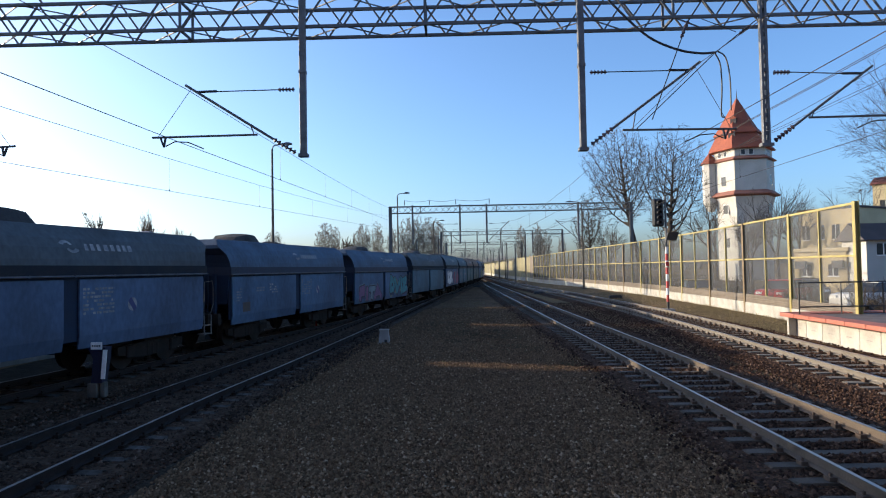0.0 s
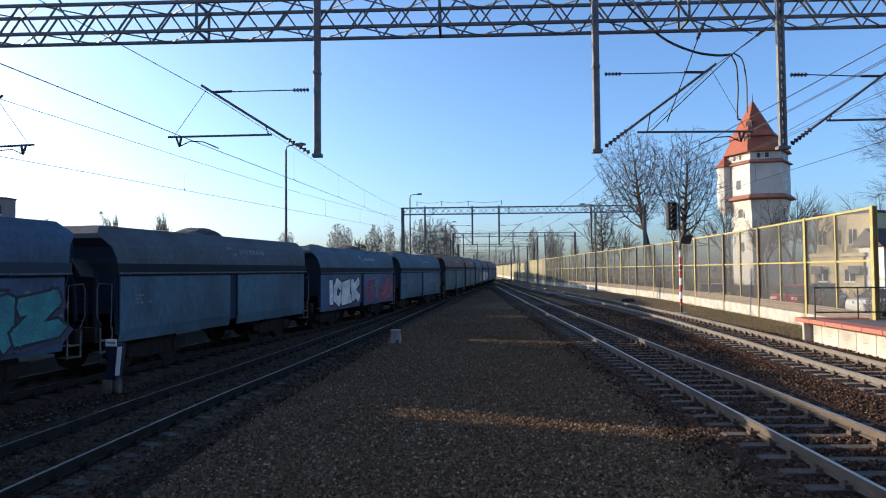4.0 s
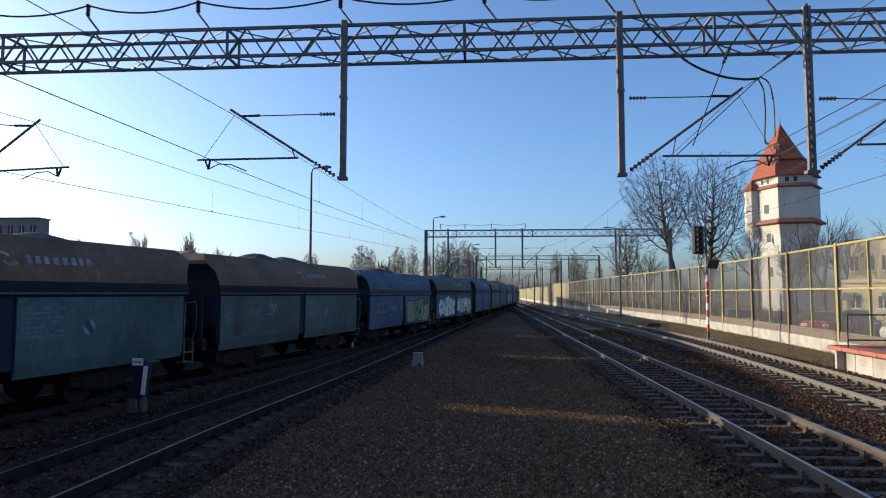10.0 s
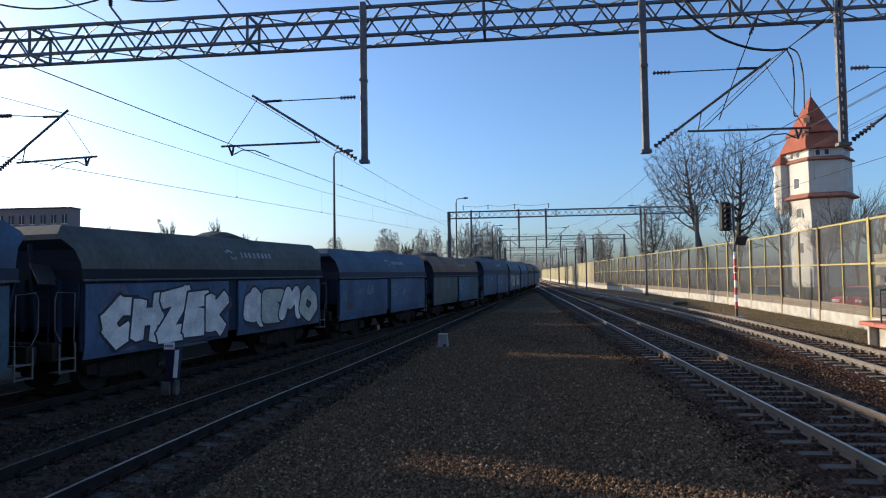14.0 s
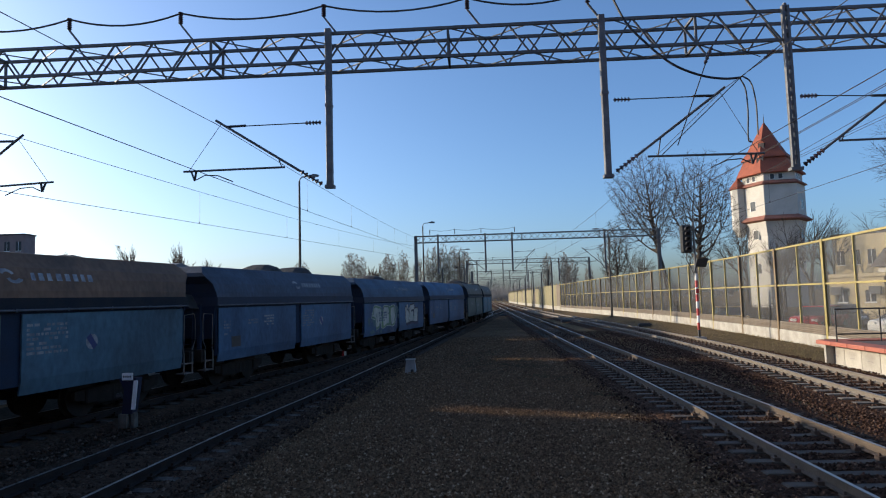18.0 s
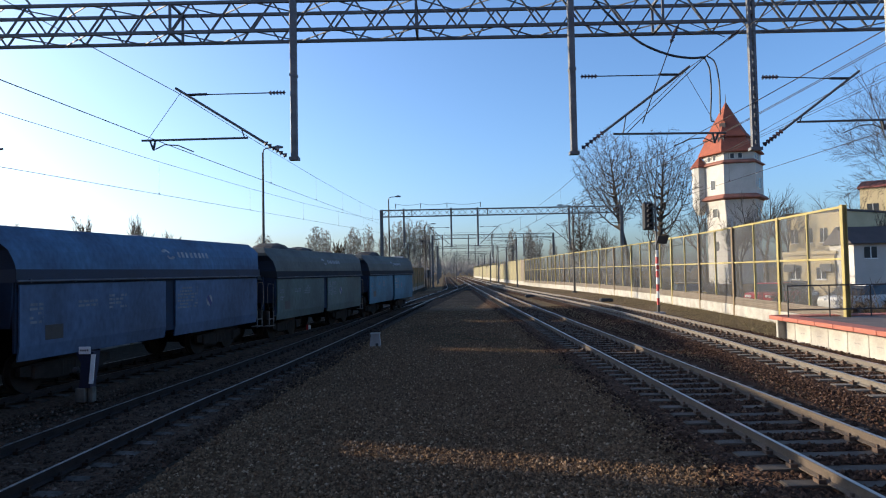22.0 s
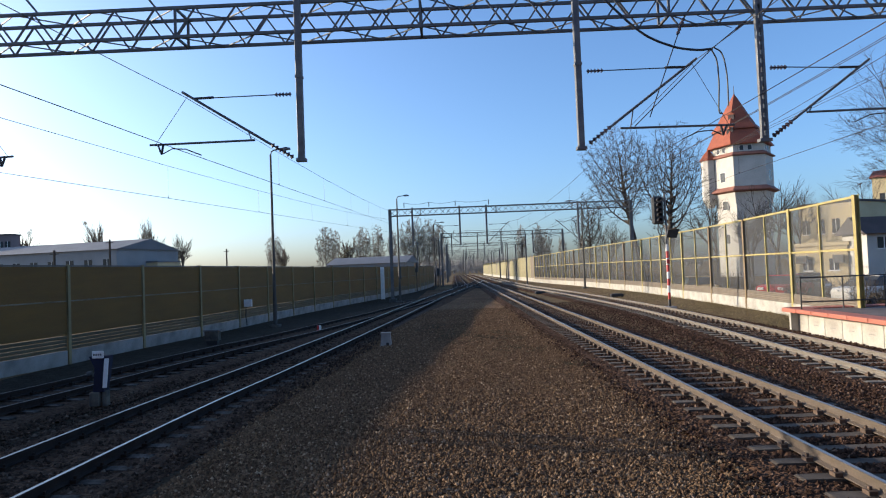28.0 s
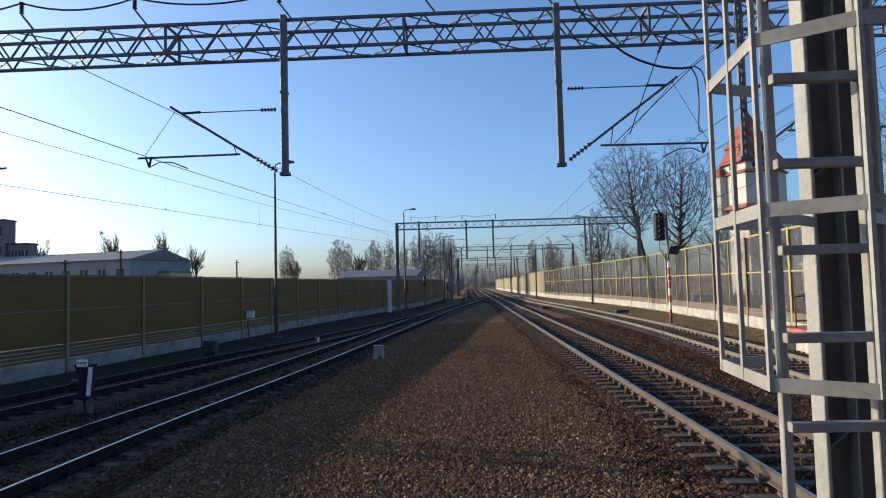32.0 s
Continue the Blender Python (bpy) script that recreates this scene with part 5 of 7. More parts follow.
def build_train():
    shared = {k: s for k, s in wagon_meshes().items()}
    meshes, made = {}, []

    def get(key, material):
        kk = (key, material.name)
        if kk not in meshes:
            meshes[kk] = shared[key].mesh(key.rstrip("ab") if key[-2] != "_" else key, [material, SHADE_BLUE] if key == "upper" else material)
        return meshes[kk]
    for i, (top, da, db, deco, label) in enumerate(WAGONS):
        k = len(WAGONS) - 1 - i
        w = thing("hopper_wagon", label, "freight wagon", group="wagons of the coal train")
        put("upper_body", get("upper", paint(top, True)), w, "sloping dusty upper body")
        put("ledge", get("ledge", NAVY_LEDGE if top in ("blue", "bright", "navy") else DARK_LEDGE), w, "dark ledge beam under the upper body")
        put("pipe", get("pipe", PIPE_PAINT), w, "pale brake pipe along the ledge")
        put("hopper", get("hopper", SHADE_BLUE), w)
        for e in "ab":
            put("end_wall", get("end_wall" + e, SHADE_BLUE), w, "sooty end wall")
            if e == "b" or i % 3 == 1:
                put("handrail", get("handrail" + e, RAIL_WHITE), w, "pale bent handrail")
                put("steps", get("steps" + e, RAIL_WHITE), w)
            if e == "a" and i % 3 == 1:
                put("wind_plate", get("wind_plate" + e, DIM_STEEL), w, "dull grey inclined plate")
            put("ladder", get("ladder" + e, SHADE_BLUE), w)
        put("door", get("door_a", paint(da)), w, "hinged unloading door")
        put("door", get("door_b", paint(db)), w, "hinged unloading door")
        put("underframe", get("underframe", SOOT), w, "grimy black underframe with buffers")
        for y in (-3.3, 3.3):
            b = put("bogie", get("bogie", SOOT), w, "grimy black bogie", pose(0, y, 0))
            for yy in (-0.9, 0.9):
                put("wheelset", get("wheelset", SOOT), b, "steel wheelset", pose(0, yy, 0.46))
        coal_heap(40 + i).put("coal_load", COAL, w, "heaped black coal")
        emblem(w, EMBLEM_MARK if i % 5 != 4 else DIM_MARK, i)
        yb = HALF - 3.3
        if deco == "marks":
            mark_bars(-HALF + 0.35, 1.75, 5, 0.35, w, i, DIM_MARK)
            mark_bars(-HALF + 1.7, 1.75, 2, 0.6, w, i + 50, DIM_MARK)
            mark_bars(-HALF + 2.7, 1.85, 4, 0.62, w, i + 90, PALE_MARK if i in (2, 8, 11, 13) else DIM_MARK)
            mark_bars(0.3, 1.95, 7, 1.0, w, i + 130, PALE_MARK if i in (1, 4, 12, 17) else DIM_MARK)
            disc(yb + 0.05, 1.55, 0.17, w, PALE_MARK, "pale round sign", bar=BLUE_PAINT)
            Shape().box(1.491, 1.4935, -HALF + 0.75, -HALF + 1.25, 1.0, 1.32).put("label_frame", BLACK_PAINT, w, "dark card holder")
        elif deco == "signs":
            mark_bars(-HALF + 0.3, 1.8, 4, 1.0, w, i, DIM_MARK)
            mark_bars(-HALF + 2.0, 1.85, 6, 0.9, w, i + 50, DIM_MARK)
            disc(2.2, 1.62, 0.17, w, PALE_MARK, "pale round sign", bar=RED_PAINT)
            disc(2.95, 1.62, 0.17, w, PALE_MARK, "pale triangular sign", 3)
            disc(3.6, 1.62, 0.14, w, PALE_MARK, "pale round sign")
        elif deco == "pink_teal":
            graffiti("PITA", -HALF + 0.5, -0.75, 0.72, 1.62, 3, [G_PINK, G_PINK, G_PALE], w, "pink and lilac graffiti in a pale cloud outline", "block", 0.5, G_WASH, 0.22)
            graffiti("DVIZ", 0.95, HALF - 0.3, 0.85, 2.0, 8, [G_TURQ], w, "turquoise spiked graffiti on an ochre ground", "spike", 0.36, G_OCHRE)
        elif deco == "white_red":
            graffiti("ICEK", -HALF + 0.75, -0.5, 0.8, 2.05, 5, [G_WHITE], w, "big white block-letter graffiti with black outlines", "block", 0.5)
            graffiti("TIUI", 0.5, HALF - 0.5, 0.75, 1.9, 21, [G_RED, G_TURQ, G_RED], w, "red and turquoise graffiti with pale edges", "block", 0.42, G_RED, 0, G_PALE)
        elif deco == "yellow":
            graffiti("EIZIS", 0.4, HALF - 0.55, 0.72, 1.95, 12, [G_YELLOW, G_YELLOW, G_GREEN], w, "yellow-green angular graffiti with dark shadows", "spike", 0.38, G_DUSK)
            graffiti("CUE", -HALF + 0.9, -HALF + 2.3, 1.3, 1.9, 14, [G_PALE], w, "faint pale tag", "round", 0.1, G_WASH, 0, G_WASH)
            disc(-0.5, 1.62, 0.2, w, PALE_MARK, "pale painted heart", bar=BLUE_PAINT)
            mark_bars(-1.9, 1.7, 4, 0.7, w, i, PALE_MARK)
            Shape().box(1.491, 1.4935, -HALF + 1.0, -HALF + 1.4, 0.95, 1.25).put("label_frame", BLACK_PAINT, w, "dark card holder")
        elif deco == "white_white":
            graffiti("CHZEK", -HALF + 0.4, -0.45, 0.75, 2.05, 33, [G_WHITE], w, "white block-letter graffiti with black outlines", "block", 0.46)
            graffiti("QEMO", 0.35, HALF - 0.35, 0.85, 2.05, 36, [G_WHITE, G_CREAM], w, "white rounded graffiti with black outlines", "round", 0.42)
        elif deco == "cream":
            cloud_piece(-HALF + 1.0, -0.42, 0.85, 2.12, 51, w, "cream cloud-like graffiti with green edges and dark slashes")
            graffiti("WES", 1.25, HALF - 1.5, 0.95, 2.0, 60, [G_SAND], w, "pale block-letter graffiti with thin black outlines", "block", 0.33, G_SAND)
            mark_bars(0.02, 1.75, 4, 0.16, w, 77, PALE_MARK, 0.08)
        else:
            mark_bars(-HALF + 0.6, 1.7, 3, 0.6, w, i, DIM_MARK)
        for c in w.children:
            if not c.name.startswith(("underframe", "bogie")):
                c.location.z += 0.18
        made.append((w, TAIL + 0.27 - PITCH * k - HALF))
    lamp = Shape().rbox(1.0, 1.16, HALF + 0.12, HALF + 0.2, 1.25, 1.55, 0.02)
    lamp.put("tail_plate", RED_PAINT, made[-1][0], "red tail plate")
    return made


TRAIN = build_train()

# ---- water tower ----
def build_tower():
    t = thing("water_tower", "white hexagonal water tower with steep red tiled roof", "water tower", pose(45.6, 99.6, -0.2))
    view = math.atan2(-99.5, -46.2)

    def shift(ring, k):
        return [(x - 0.55 * k, y + 0.27 * k, z) for x, y, z in ring]

    def hexa(r, z, a0=-105):
        return [(r * math.cos(view + radians(90 + a0 + 60 * i)), r * math.sin(view + radians(90 + a0 + 60 * i)), z) for i in range(6)]
    s = Shape().rings([hexa(4.0, -1), hexa(4.0, 10.6), hexa(4.5, 12.7), hexa(4.5, 13.3)])
    s.put("lower_wall", WHITE_WALL, t, "white rendered lower shaft")
    Shape().rings([hexa(4.6, 12.75), hexa(5.3, 12.95), hexa(5.3, 13.1), hexa(4.55, 13.65)]).put("skirt_roof", LEDGE_TILE, t, "dull red skirt roof")
    Shape().rings([hexa(4.5, 13.6), hexa(4.5, 18.3)]).put("upper_wall", WHITE_WALL, t, "white rendered tank storey")
    Shape().rings([hexa(4.53, 18.25), hexa(4.9, 18.35), hexa(4.9, 18.5), hexa(4.3, 18.9)]).put("cornice", LEDGE_TILE, t, "dark red cornice")
    Shape().rings([hexa(4.25, 18.8), hexa(4.25, 20.15)]).put("attic_wall", WHITE_WALL, t, "white attic band with small windows")
    Shape().rings([shift(hexa(4.9, 20.0), 0.2), shift(hexa(4.97, 20.12), 0.2), shift(hexa(4.3, 21.1), 0.5), shift(hexa(3.3, 22.75), 0.8)]).put("skirt_roof", ROOF_TILE, t, "flared lower roof of red tiles")
    # soffit coloured dark to draw the shadow line under the eaves
    Shape().rings([shift(hexa(3.3, 22.6), 0.85), shift(hexa(3.75, 22.55), 0.85)], close=False).put("soffit", DARK_ROOF, t, "eaves soffit, shadow line put into its dark colour")
    Shape().rings([shift(hexa(3.75, 22.56), 0.85), shift(hexa(3.72, 22.75), 0.85), shift(hexa(2.9, 23.7), 0.95), shift(hexa(1.7, 25.8), 1), shift(hexa(0.1, 28.6), 1)]).put("roof", ROOF_TILE, t, "steep red tiled roof with overhanging eaves")
    Shape().tube([(-0.55, 0.27, 28.4), (-0.55, 0.27, 30.0)], 0.09, 6, 0.02).put("spire", DARK_STEEL, t, "thin metal spire")
    hx = hexa(1, 0)
    for f in range(6):
        a, b = Vector(hx[f]), Vector(hx[(f + 1) % 6])
        nrm = (a + b).normalized()
        tan = (b - a).normalized()
        for r, z, w, h, us in ((4.5, 14.5, 1.05, 1.5, (0.5,)), (4.25, 19.05, 0.62, 0.8, (0.28, 0.55)), (4.2, 10.2, 1.05, 1.45, (0.5,)), (4.0, 5.0, 0.95, 1.5, (0.5,))):
            if z < 18 and f == 0:
                continue
            for u in us:
                c = (a * r).lerp(b * r, u) + Vector((0, 0, z)) + nrm * 0.02
                win = Shape().add([c - tan * w / 2, c + tan * w / 2, c + tan * w / 2 + Vector((0, 0, h)), c - tan * w / 2 + Vector((0, 0, h))], [(0, 1, 2, 3)])
                wo = win.put("window", DARK_GLASS, t)
                fr = Shape()
                for p, q in ((c - tan * w / 2, c - tan * w / 2 + Vector((0, 0, h))), (c + tan * w / 2, c + tan * w / 2 + Vector((0, 0, h))), (c - tan * w / 2, c + tan * w / 2), (c - tan * w / 2 + Vector((0, 0, h)), c + tan * w / 2 + Vector((0, 0, h)))):
                    fr.beam(p, q, 0.05, 0.05, up=nrm)
                fr.put("frame", WHITE_PAINT, wo)
    c = Vector((math.cos(view - radians(80)), math.sin(view - radians(80)), 0)) * 4.85

    def turret(r, z):
        return [(c.x + r * math.cos(j * math.pi / 4 + 0.3), c.y + r * math.sin(j * math.pi / 4 + 0.3), z) for j in range(8)]
    Shape().rings([turret(0.5, 10.8), turret(1.15, 12.2), turret(1.15, 18.4)]).put("stair_turret", WHITE_WALL, t, "white stair turret on the corner")
    Shape().rings([turret(1.4, 18.3), turret(1.38, 18.45), turret(0.7, 19.4), turret(0.1, 20.1)]).put("turret_roof", ROOF_TILE, t, "pointed red turret roof")
    q = Vector((math.cos(view - 0.25), math.sin(view - 0.25), 0))
    side = Vector((-q.y, q.x, 0))
    for reach, z, w, h in ((2.45, 24.0, 0.85, 0.95), (3.55, 21.75, 0.95, 1.1)):
        o = q * reach + Vector((-0.5, 0.25, z))
        up = Vector((0, 0, h))
        box = [o - side * w / 2, o + side * w / 2, o + side * w / 2 - q * 1.5, o - side * w / 2 - q * 1.5]
        d = Shape().rings([box, [p + up for p in box]]).put("dormer", DARK_ROOF, t, "small dark dormer")
        lid = [p + up + (p - o).normalized() * 0.15 for p in box]
        Shape().rings([lid, [(p + Vector((0, 0, 0.35)) - side * ((p - o).dot(side)) * 0.8) for p in lid]]).put("roof", ROOF_TILE, d)


build_tower()

# ---- trees ----
def grow(s, p, d, length, r, depth, rnd, spread, up, kids, min_r):
    """A limb: a bending leader with side branches all along it, thinning out to twigs."""
    n = 4 if depth > 2 else 2
    pts, q, v = [Vector(p)], Vector(p), Vector(d).normalized()
    for i in range(n):
        v = (v + Vector((rnd.gauss(0, 0.1), rnd.gauss(0, 0.1), rnd.gauss(0, 0.06) + up * 0.12))).normalized()
        q = q + v * length / n
        pts.append(q.copy())
    r2 = max(r * 0.62, min_r)
    s.tube(pts, r, 6 if r > 0.06 else 3, r2, caps=False)
    if depth == 0:
        return
    grow(s, pts[-1], v, length * rnd.uniform(0.66, 0.8), r2, depth - 1, rnd, spread, up, kids, min_r)
    for i in range(kids):
        u = 0.3 + 0.7 * (i + rnd.random()) / kids
        k = min(int(u * n), n - 1)
        base = pts[k].lerp(pts[k + 1], min(u * n - k, 1))
        side = v.orthogonal().normalized()
        side.rotate(Matrix.Rotation(2.4 * i + rnd.uniform(-0.6, 0.6), 3, v))
        ang = spread * rnd.uniform(0.7, 1.25)
        w = (v * math.cos(ang) + side * math.sin(ang)).normalized()
        grow(s, base, w, length * rnd.uniform(0.5, 0.72), max(r * (0.58 - 0.2 * u), min_r), depth - 1, rnd, spread, up, kids, min_r)


def tree(x, y, h, seed, label, depth=5, spread=0.6, up=0.35, kids=3, trunk=0.28, r=None, material=None, lean=(0, 0), min_r=0.012, width=None, clumps=0):
    rnd = random.Random(seed)
    t = thing("tree", label, "tree", pose(x, y, ground_z(min(x, 20), y) - 0.1), group="bare trees")
    mtl = material or BARK
    top = Vector((lean[0], lean[1], h * trunk))
    r = r or h * 0.018
    Shape().tube([(0, 0, -0.3), top * 0.35, top * 0.7, top], r * 1.2, 8, r * 0.85).put("trunk", mtl, t)
    s = Shape()
    limbs = 3
    first = 0.45 if depth > 5 and not material else 0.33
    for i in range(limbs):
        a = rnd.uniform(0, 0.8) + 2 * math.pi * i / limbs
        k = spread * (0.35 if i == 0 else 0.85)
        grow(s, top * rnd.uniform(0.8, 1.0), Vector((math.cos(a) * k, math.sin(a) * k, 1)), h * (1 - trunk) * first, r * 0.62, depth - 1, rnd, spread, up, kids, min_r)
    zs, kz = max(p[2] for p in s.v), 1.0
    kz = (h - top.z) / (zs - top.z)
    rad = sorted(math.hypot(p[0] - top.x, p[1] - top.y) for p in s.v)[int(len(s.v) * 0.97)]
    kx = width / 2 / rad if width else kz
    s.v = [(top.x + (p[0] - top.x) * kx, top.y + (p[1] - top.y) * kx, top.z + (p[2] - top.z) * kz) for p in s.v]
    s.put("crown", mtl, t, "fine bare branches")
    for k in range(clumps):
        q = Vector(s.v[rnd.randrange(len(s.v) // 2, len(s.v))])
        c = Shape()
        for _ in range(70):
            d = Vector((rnd.gauss(0, 1), rnd.gauss(0, 1), rnd.gauss(0, 1))).normalized() * rnd.uniform(0.3, 0.75)
            c.tube([q, q + d * 0.5, q + d + Vector((0, 0, -0.08))], 0.03, 3, 0.012, caps=False)
        c.put("mistletoe", WEEDS, t, "dark round mistletoe clump")
    return t


def crown_tree(x, y, h, seed, label, centre, radii, fork, base_r, points=650, step=0.42, tip=0.016, material=None, twigs=2):
    """A tree grown towards points spread through its crown, limbs thickening down to the trunk. Centre and radii are from the foot."""
    rnd, rng = random.Random(seed), np.random.default_rng(seed)
    t = thing("tree", label, "tree", pose(x, y, ground_z(min(x, 20), y) - 0.1), group="bare trees")
    d = rng.normal(size=(points, 3))
    d /= np.linalg.norm(d, axis=1)[:, None]
    att = np.array(centre) + d * (rng.random(points) ** 0.4)[:, None] * np.array(radii) * (0.82 + 0.18 * np.sin(3 * np.arctan2(d[:, 1], d[:, 0]) + 5 * d[:, 2] + seed))[:, None]
    lean = np.array([centre[0] * 0.3, centre[1] * 0.3, 0])
    m = max(int(fork / step), 2)
    nodes = [np.array([0, 0, -0.3])] + [np.array([lean[0] * (i / m) ** 1.5, lean[1] * (i / m) ** 1.5, fork * i / m]) + rng.normal(0, 0.03, 3) for i in range(1, m + 1)]
    par = list(range(-1, m))
    near, dist = np.full(len(att), m), np.linalg.norm(att - nodes[-1], axis=1)
    kidn = {}
    for _ in range(130):
        if not len(att):
            break
        size = len(nodes)
        grown = {}
        for i, k in enumerate(near):
            v = att[i] - nodes[k]
            grown[k] = grown.get(k, 0) + v / (np.linalg.norm(v) + 1e-6)
        for k, v in grown.items():
            v = v / (np.linalg.norm(v) + 1e-6) + rng.normal(0, 0.08, 3)
            if par[k] >= 0:
                w = nodes[k] - nodes[par[k]]
                v = v + 0.55 * w / (np.linalg.norm(w) + 1e-6)
            tipp = nodes[k] + step * v / np.linalg.norm(v)
            if np.min(np.sum((np.array(nodes[-400:]) - tipp) ** 2, axis=1)) < (0.45 * step) ** 2 or len(kidn.get(k, ())) > 3:
                continue
            kidn.setdefault(k, []).append(1)
            nodes.append(tipp)
            par.append(k)
            dd = np.linalg.norm(att - nodes[-1], axis=1)
            hit = dd < dist
            near[hit], dist[hit] = len(nodes) - 1, dd[hit]
        keep = dist > step * 1.15
        att, near, dist = att[keep], near[keep], dist[keep]
        if len(nodes) == size:
            break
    kids = [[] for _ in nodes]
    for i, p in enumerate(par):
        if p >= 0:
            kids[p].append(i)
    rad = [tip] * len(nodes)
    for i in range(len(nodes) - 1, -1, -1):
        if kids[i]:
            rad[i] = sum(rad[k] ** 2.2 for k in kids[i]) ** (1 / 2.2)
    rad = [tip + (r - tip) * (base_r - tip) / (rad[0] - tip) for r in rad]
    s, trunk, todo = Shape(), Shape(), [(0, [0])]
    while todo:
        i, run = todo.pop()
        while kids[i]:
            big = max(kids[i], key=lambda k: rad[k])
            todo += [(k, [i, k]) for k in kids[i] if k != big]
            run.append(big)
            i = big
            if len(run) > 3 and rad[run[0]] > rad[i] * 1.6 and kids[i]:
                (trunk if run[0] <= m else s).tube([nodes[k] for k in run], rad[run[0]] if run[0] else base_r * 1.25, 7 if rad[run[0]] > 0.08 else 4, rad[i], caps=False)
                run = [i]
        if len(run) > 1:
            s.tube([nodes[k] for k in run], min(rad[run[1]] * 1.1, rad[run[0]]), 6 if rad[run[1]] > 0.08 else 3, rad[run[-1]], caps=False)
    for i in range(m + 1, len(nodes)):
        if rad[i] < tip * 2.6:
            for _ in range(twigs):
                v = Vector(nodes[i] - nodes[par[i]]).normalized() + Vector((rnd.gauss(0, 0.6), rnd.gauss(0, 0.6), rnd.gauss(0.05, 0.45)))
                p = Vector(nodes[i])
                q = p + v.normalized() * step * rnd.uniform(0.9, 2.2)
                s.tube([p, p.lerp(q, 0.5) + Vector((0, 0, 0.05)), q], tip * 0.75, 3, tip * 0.4, caps=False)
    mtl = material or BARK
    trunk.put("trunk", mtl, t)
    s.put("crown", mtl, t, "fine bare branches")
    return t


def build_trees():
    crown_tree(21.6, 73, 18.0, 3, "tall bare maple with a wide twiggy crown behind the barrier", (-2.2, 0, 12.8), (4.9, 4.4, 6.3), 4.4, 0.28, 2800, 0.32, 0.0095, twigs=5)
    crown_tree(24.3, 74, 18.2, 11, "tall bare maple with upright forking limbs", (1.4, 0.3, 12.2), (4.9, 4.4, 7.0), 3.0, 0.3, 2900, 0.32, 0.0095, twigs=5)
    crown_tree(17.9, 84, 12.2, 5, "bushy bare tree overgrown with ivy", (0, 0, 7.2), (2.4, 2.2, 5.2), 2.0, 0.18, 1100, 0.26, 0.016, twigs=5)
    tree(34.0, 41, 16.5, 7, "large bare tree at the station forecourt", 7, 0.6, 0.15, 3, 0.3, 0.24, min_r=0.008, width=14)
    rnd = random.Random(5)
    for x, y, h in ((37.5, 74, 12), (33.5, 72, 9), (42.0, 78, 11.5), (28.5, 84, 10), (24, 98, 10), (46, 66, 9.5), (50.5, 80, 12), (34.5, 84, 12), (40.5, 88, 10.5), (47.5, 84, 11)):
        tree(x, y, h, int(x * 7), "small bare street tree", 5, 0.5, 0.3, 3, 0.3, min_r=0.011)
    for x, y, h in ((-50, 175, 12.5), (-36, 175, 14), (-33, 178, 13), (-21.6, 150, 11.8), (-18.4, 152, 12), (-14.6, 153, 11.4), (-11.3, 150, 12.9), (-8.2, 150, 13), (-5.9, 148, 12.8), (-3.9, 152, 12.2), (15.9, 150, 10.8), (19.6, 150, 11.2), (23, 160, 10), (28, 165, 9.5), (32, 160, 9)):
        h *= 1.16
        w = h * (0.16 + 0.05 * math.sin(x * 3.1))
        crown_tree(x, y, h, int(abs(x) * 13 + y), "upright bare poplar-like tree across the fields", (0.3 * math.sin(x), 0, h * 0.6), (w, w, h * 0.44), h * 0.22, 0.15, 900, 0.34, 0.021, HAZY_BARK, 9)
    for x, y, h, c in ((-103, 150, 17, 3), (-85, 150, 18.3, 9), (-72.5, 150, 18, 0), (-65, 150, 14, 0), (-46, 170, 11, 3), (-25.8, 150, 11, 4)):
        tree(x, y, h, int(y * 3 - x), "bare tree with dark mistletoe clumps behind the sheds", 5, 0.3, 0.6, 3, 0.3, min_r=0.025, clumps=c)
    s = Shape()
    for i in range(420):
        x = rnd.uniform(-190, 150)
        y = rnd.uniform(260, 420)
        if i > 230:
            x, y = rnd.choice((rnd.uniform(-40, 0), rnd.uniform(12, 40))), rnd.uniform(240, 430)
        if i > 350:
            x, y = rnd.uniform(-25, 35), rnd.uniform(430, 520)
        if -8 < x < 16 and y < 400:
            continue
        for j in range(3):
            a = rnd.uniform(0, 6.28)
            grow(s, Vector((x, y, -0.5)), Vector((0.4 * math.cos(a), 0.4 * math.sin(a), 1)), rnd.uniform(2.0, 4.2) * (1.7 if i > 350 else 1.0), 0.14, 2, rnd, 0.5, 0.4, 4, 0.06)
    tagged(s.put("far_woods", HAZY_WOOD), "hazy line of bare woods on the horizon", "woods", kind="stuff")
    s = Shape()
    for i in range(150):
        y = rnd.uniform(24, 110)
        x = hermite(RIGHT_WALL, y) + rnd.uniform(2.0, 10)
        for j in range(4):
            a = rnd.uniform(0, 6.28)
            grow(s, Vector((x, y, -0.3)), Vector((0.6 * math.cos(a), 0.6 * math.sin(a), 1)), rnd.uniform(0.5, 1.0), 0.03, 2, rnd, 0.7, 0.3, 4, 0.008)
    tagged(s.put("shrubs", BARK), "dark leafless shrubs behind the clear barrier", "shrubs", kind="stuff")


build_trees()

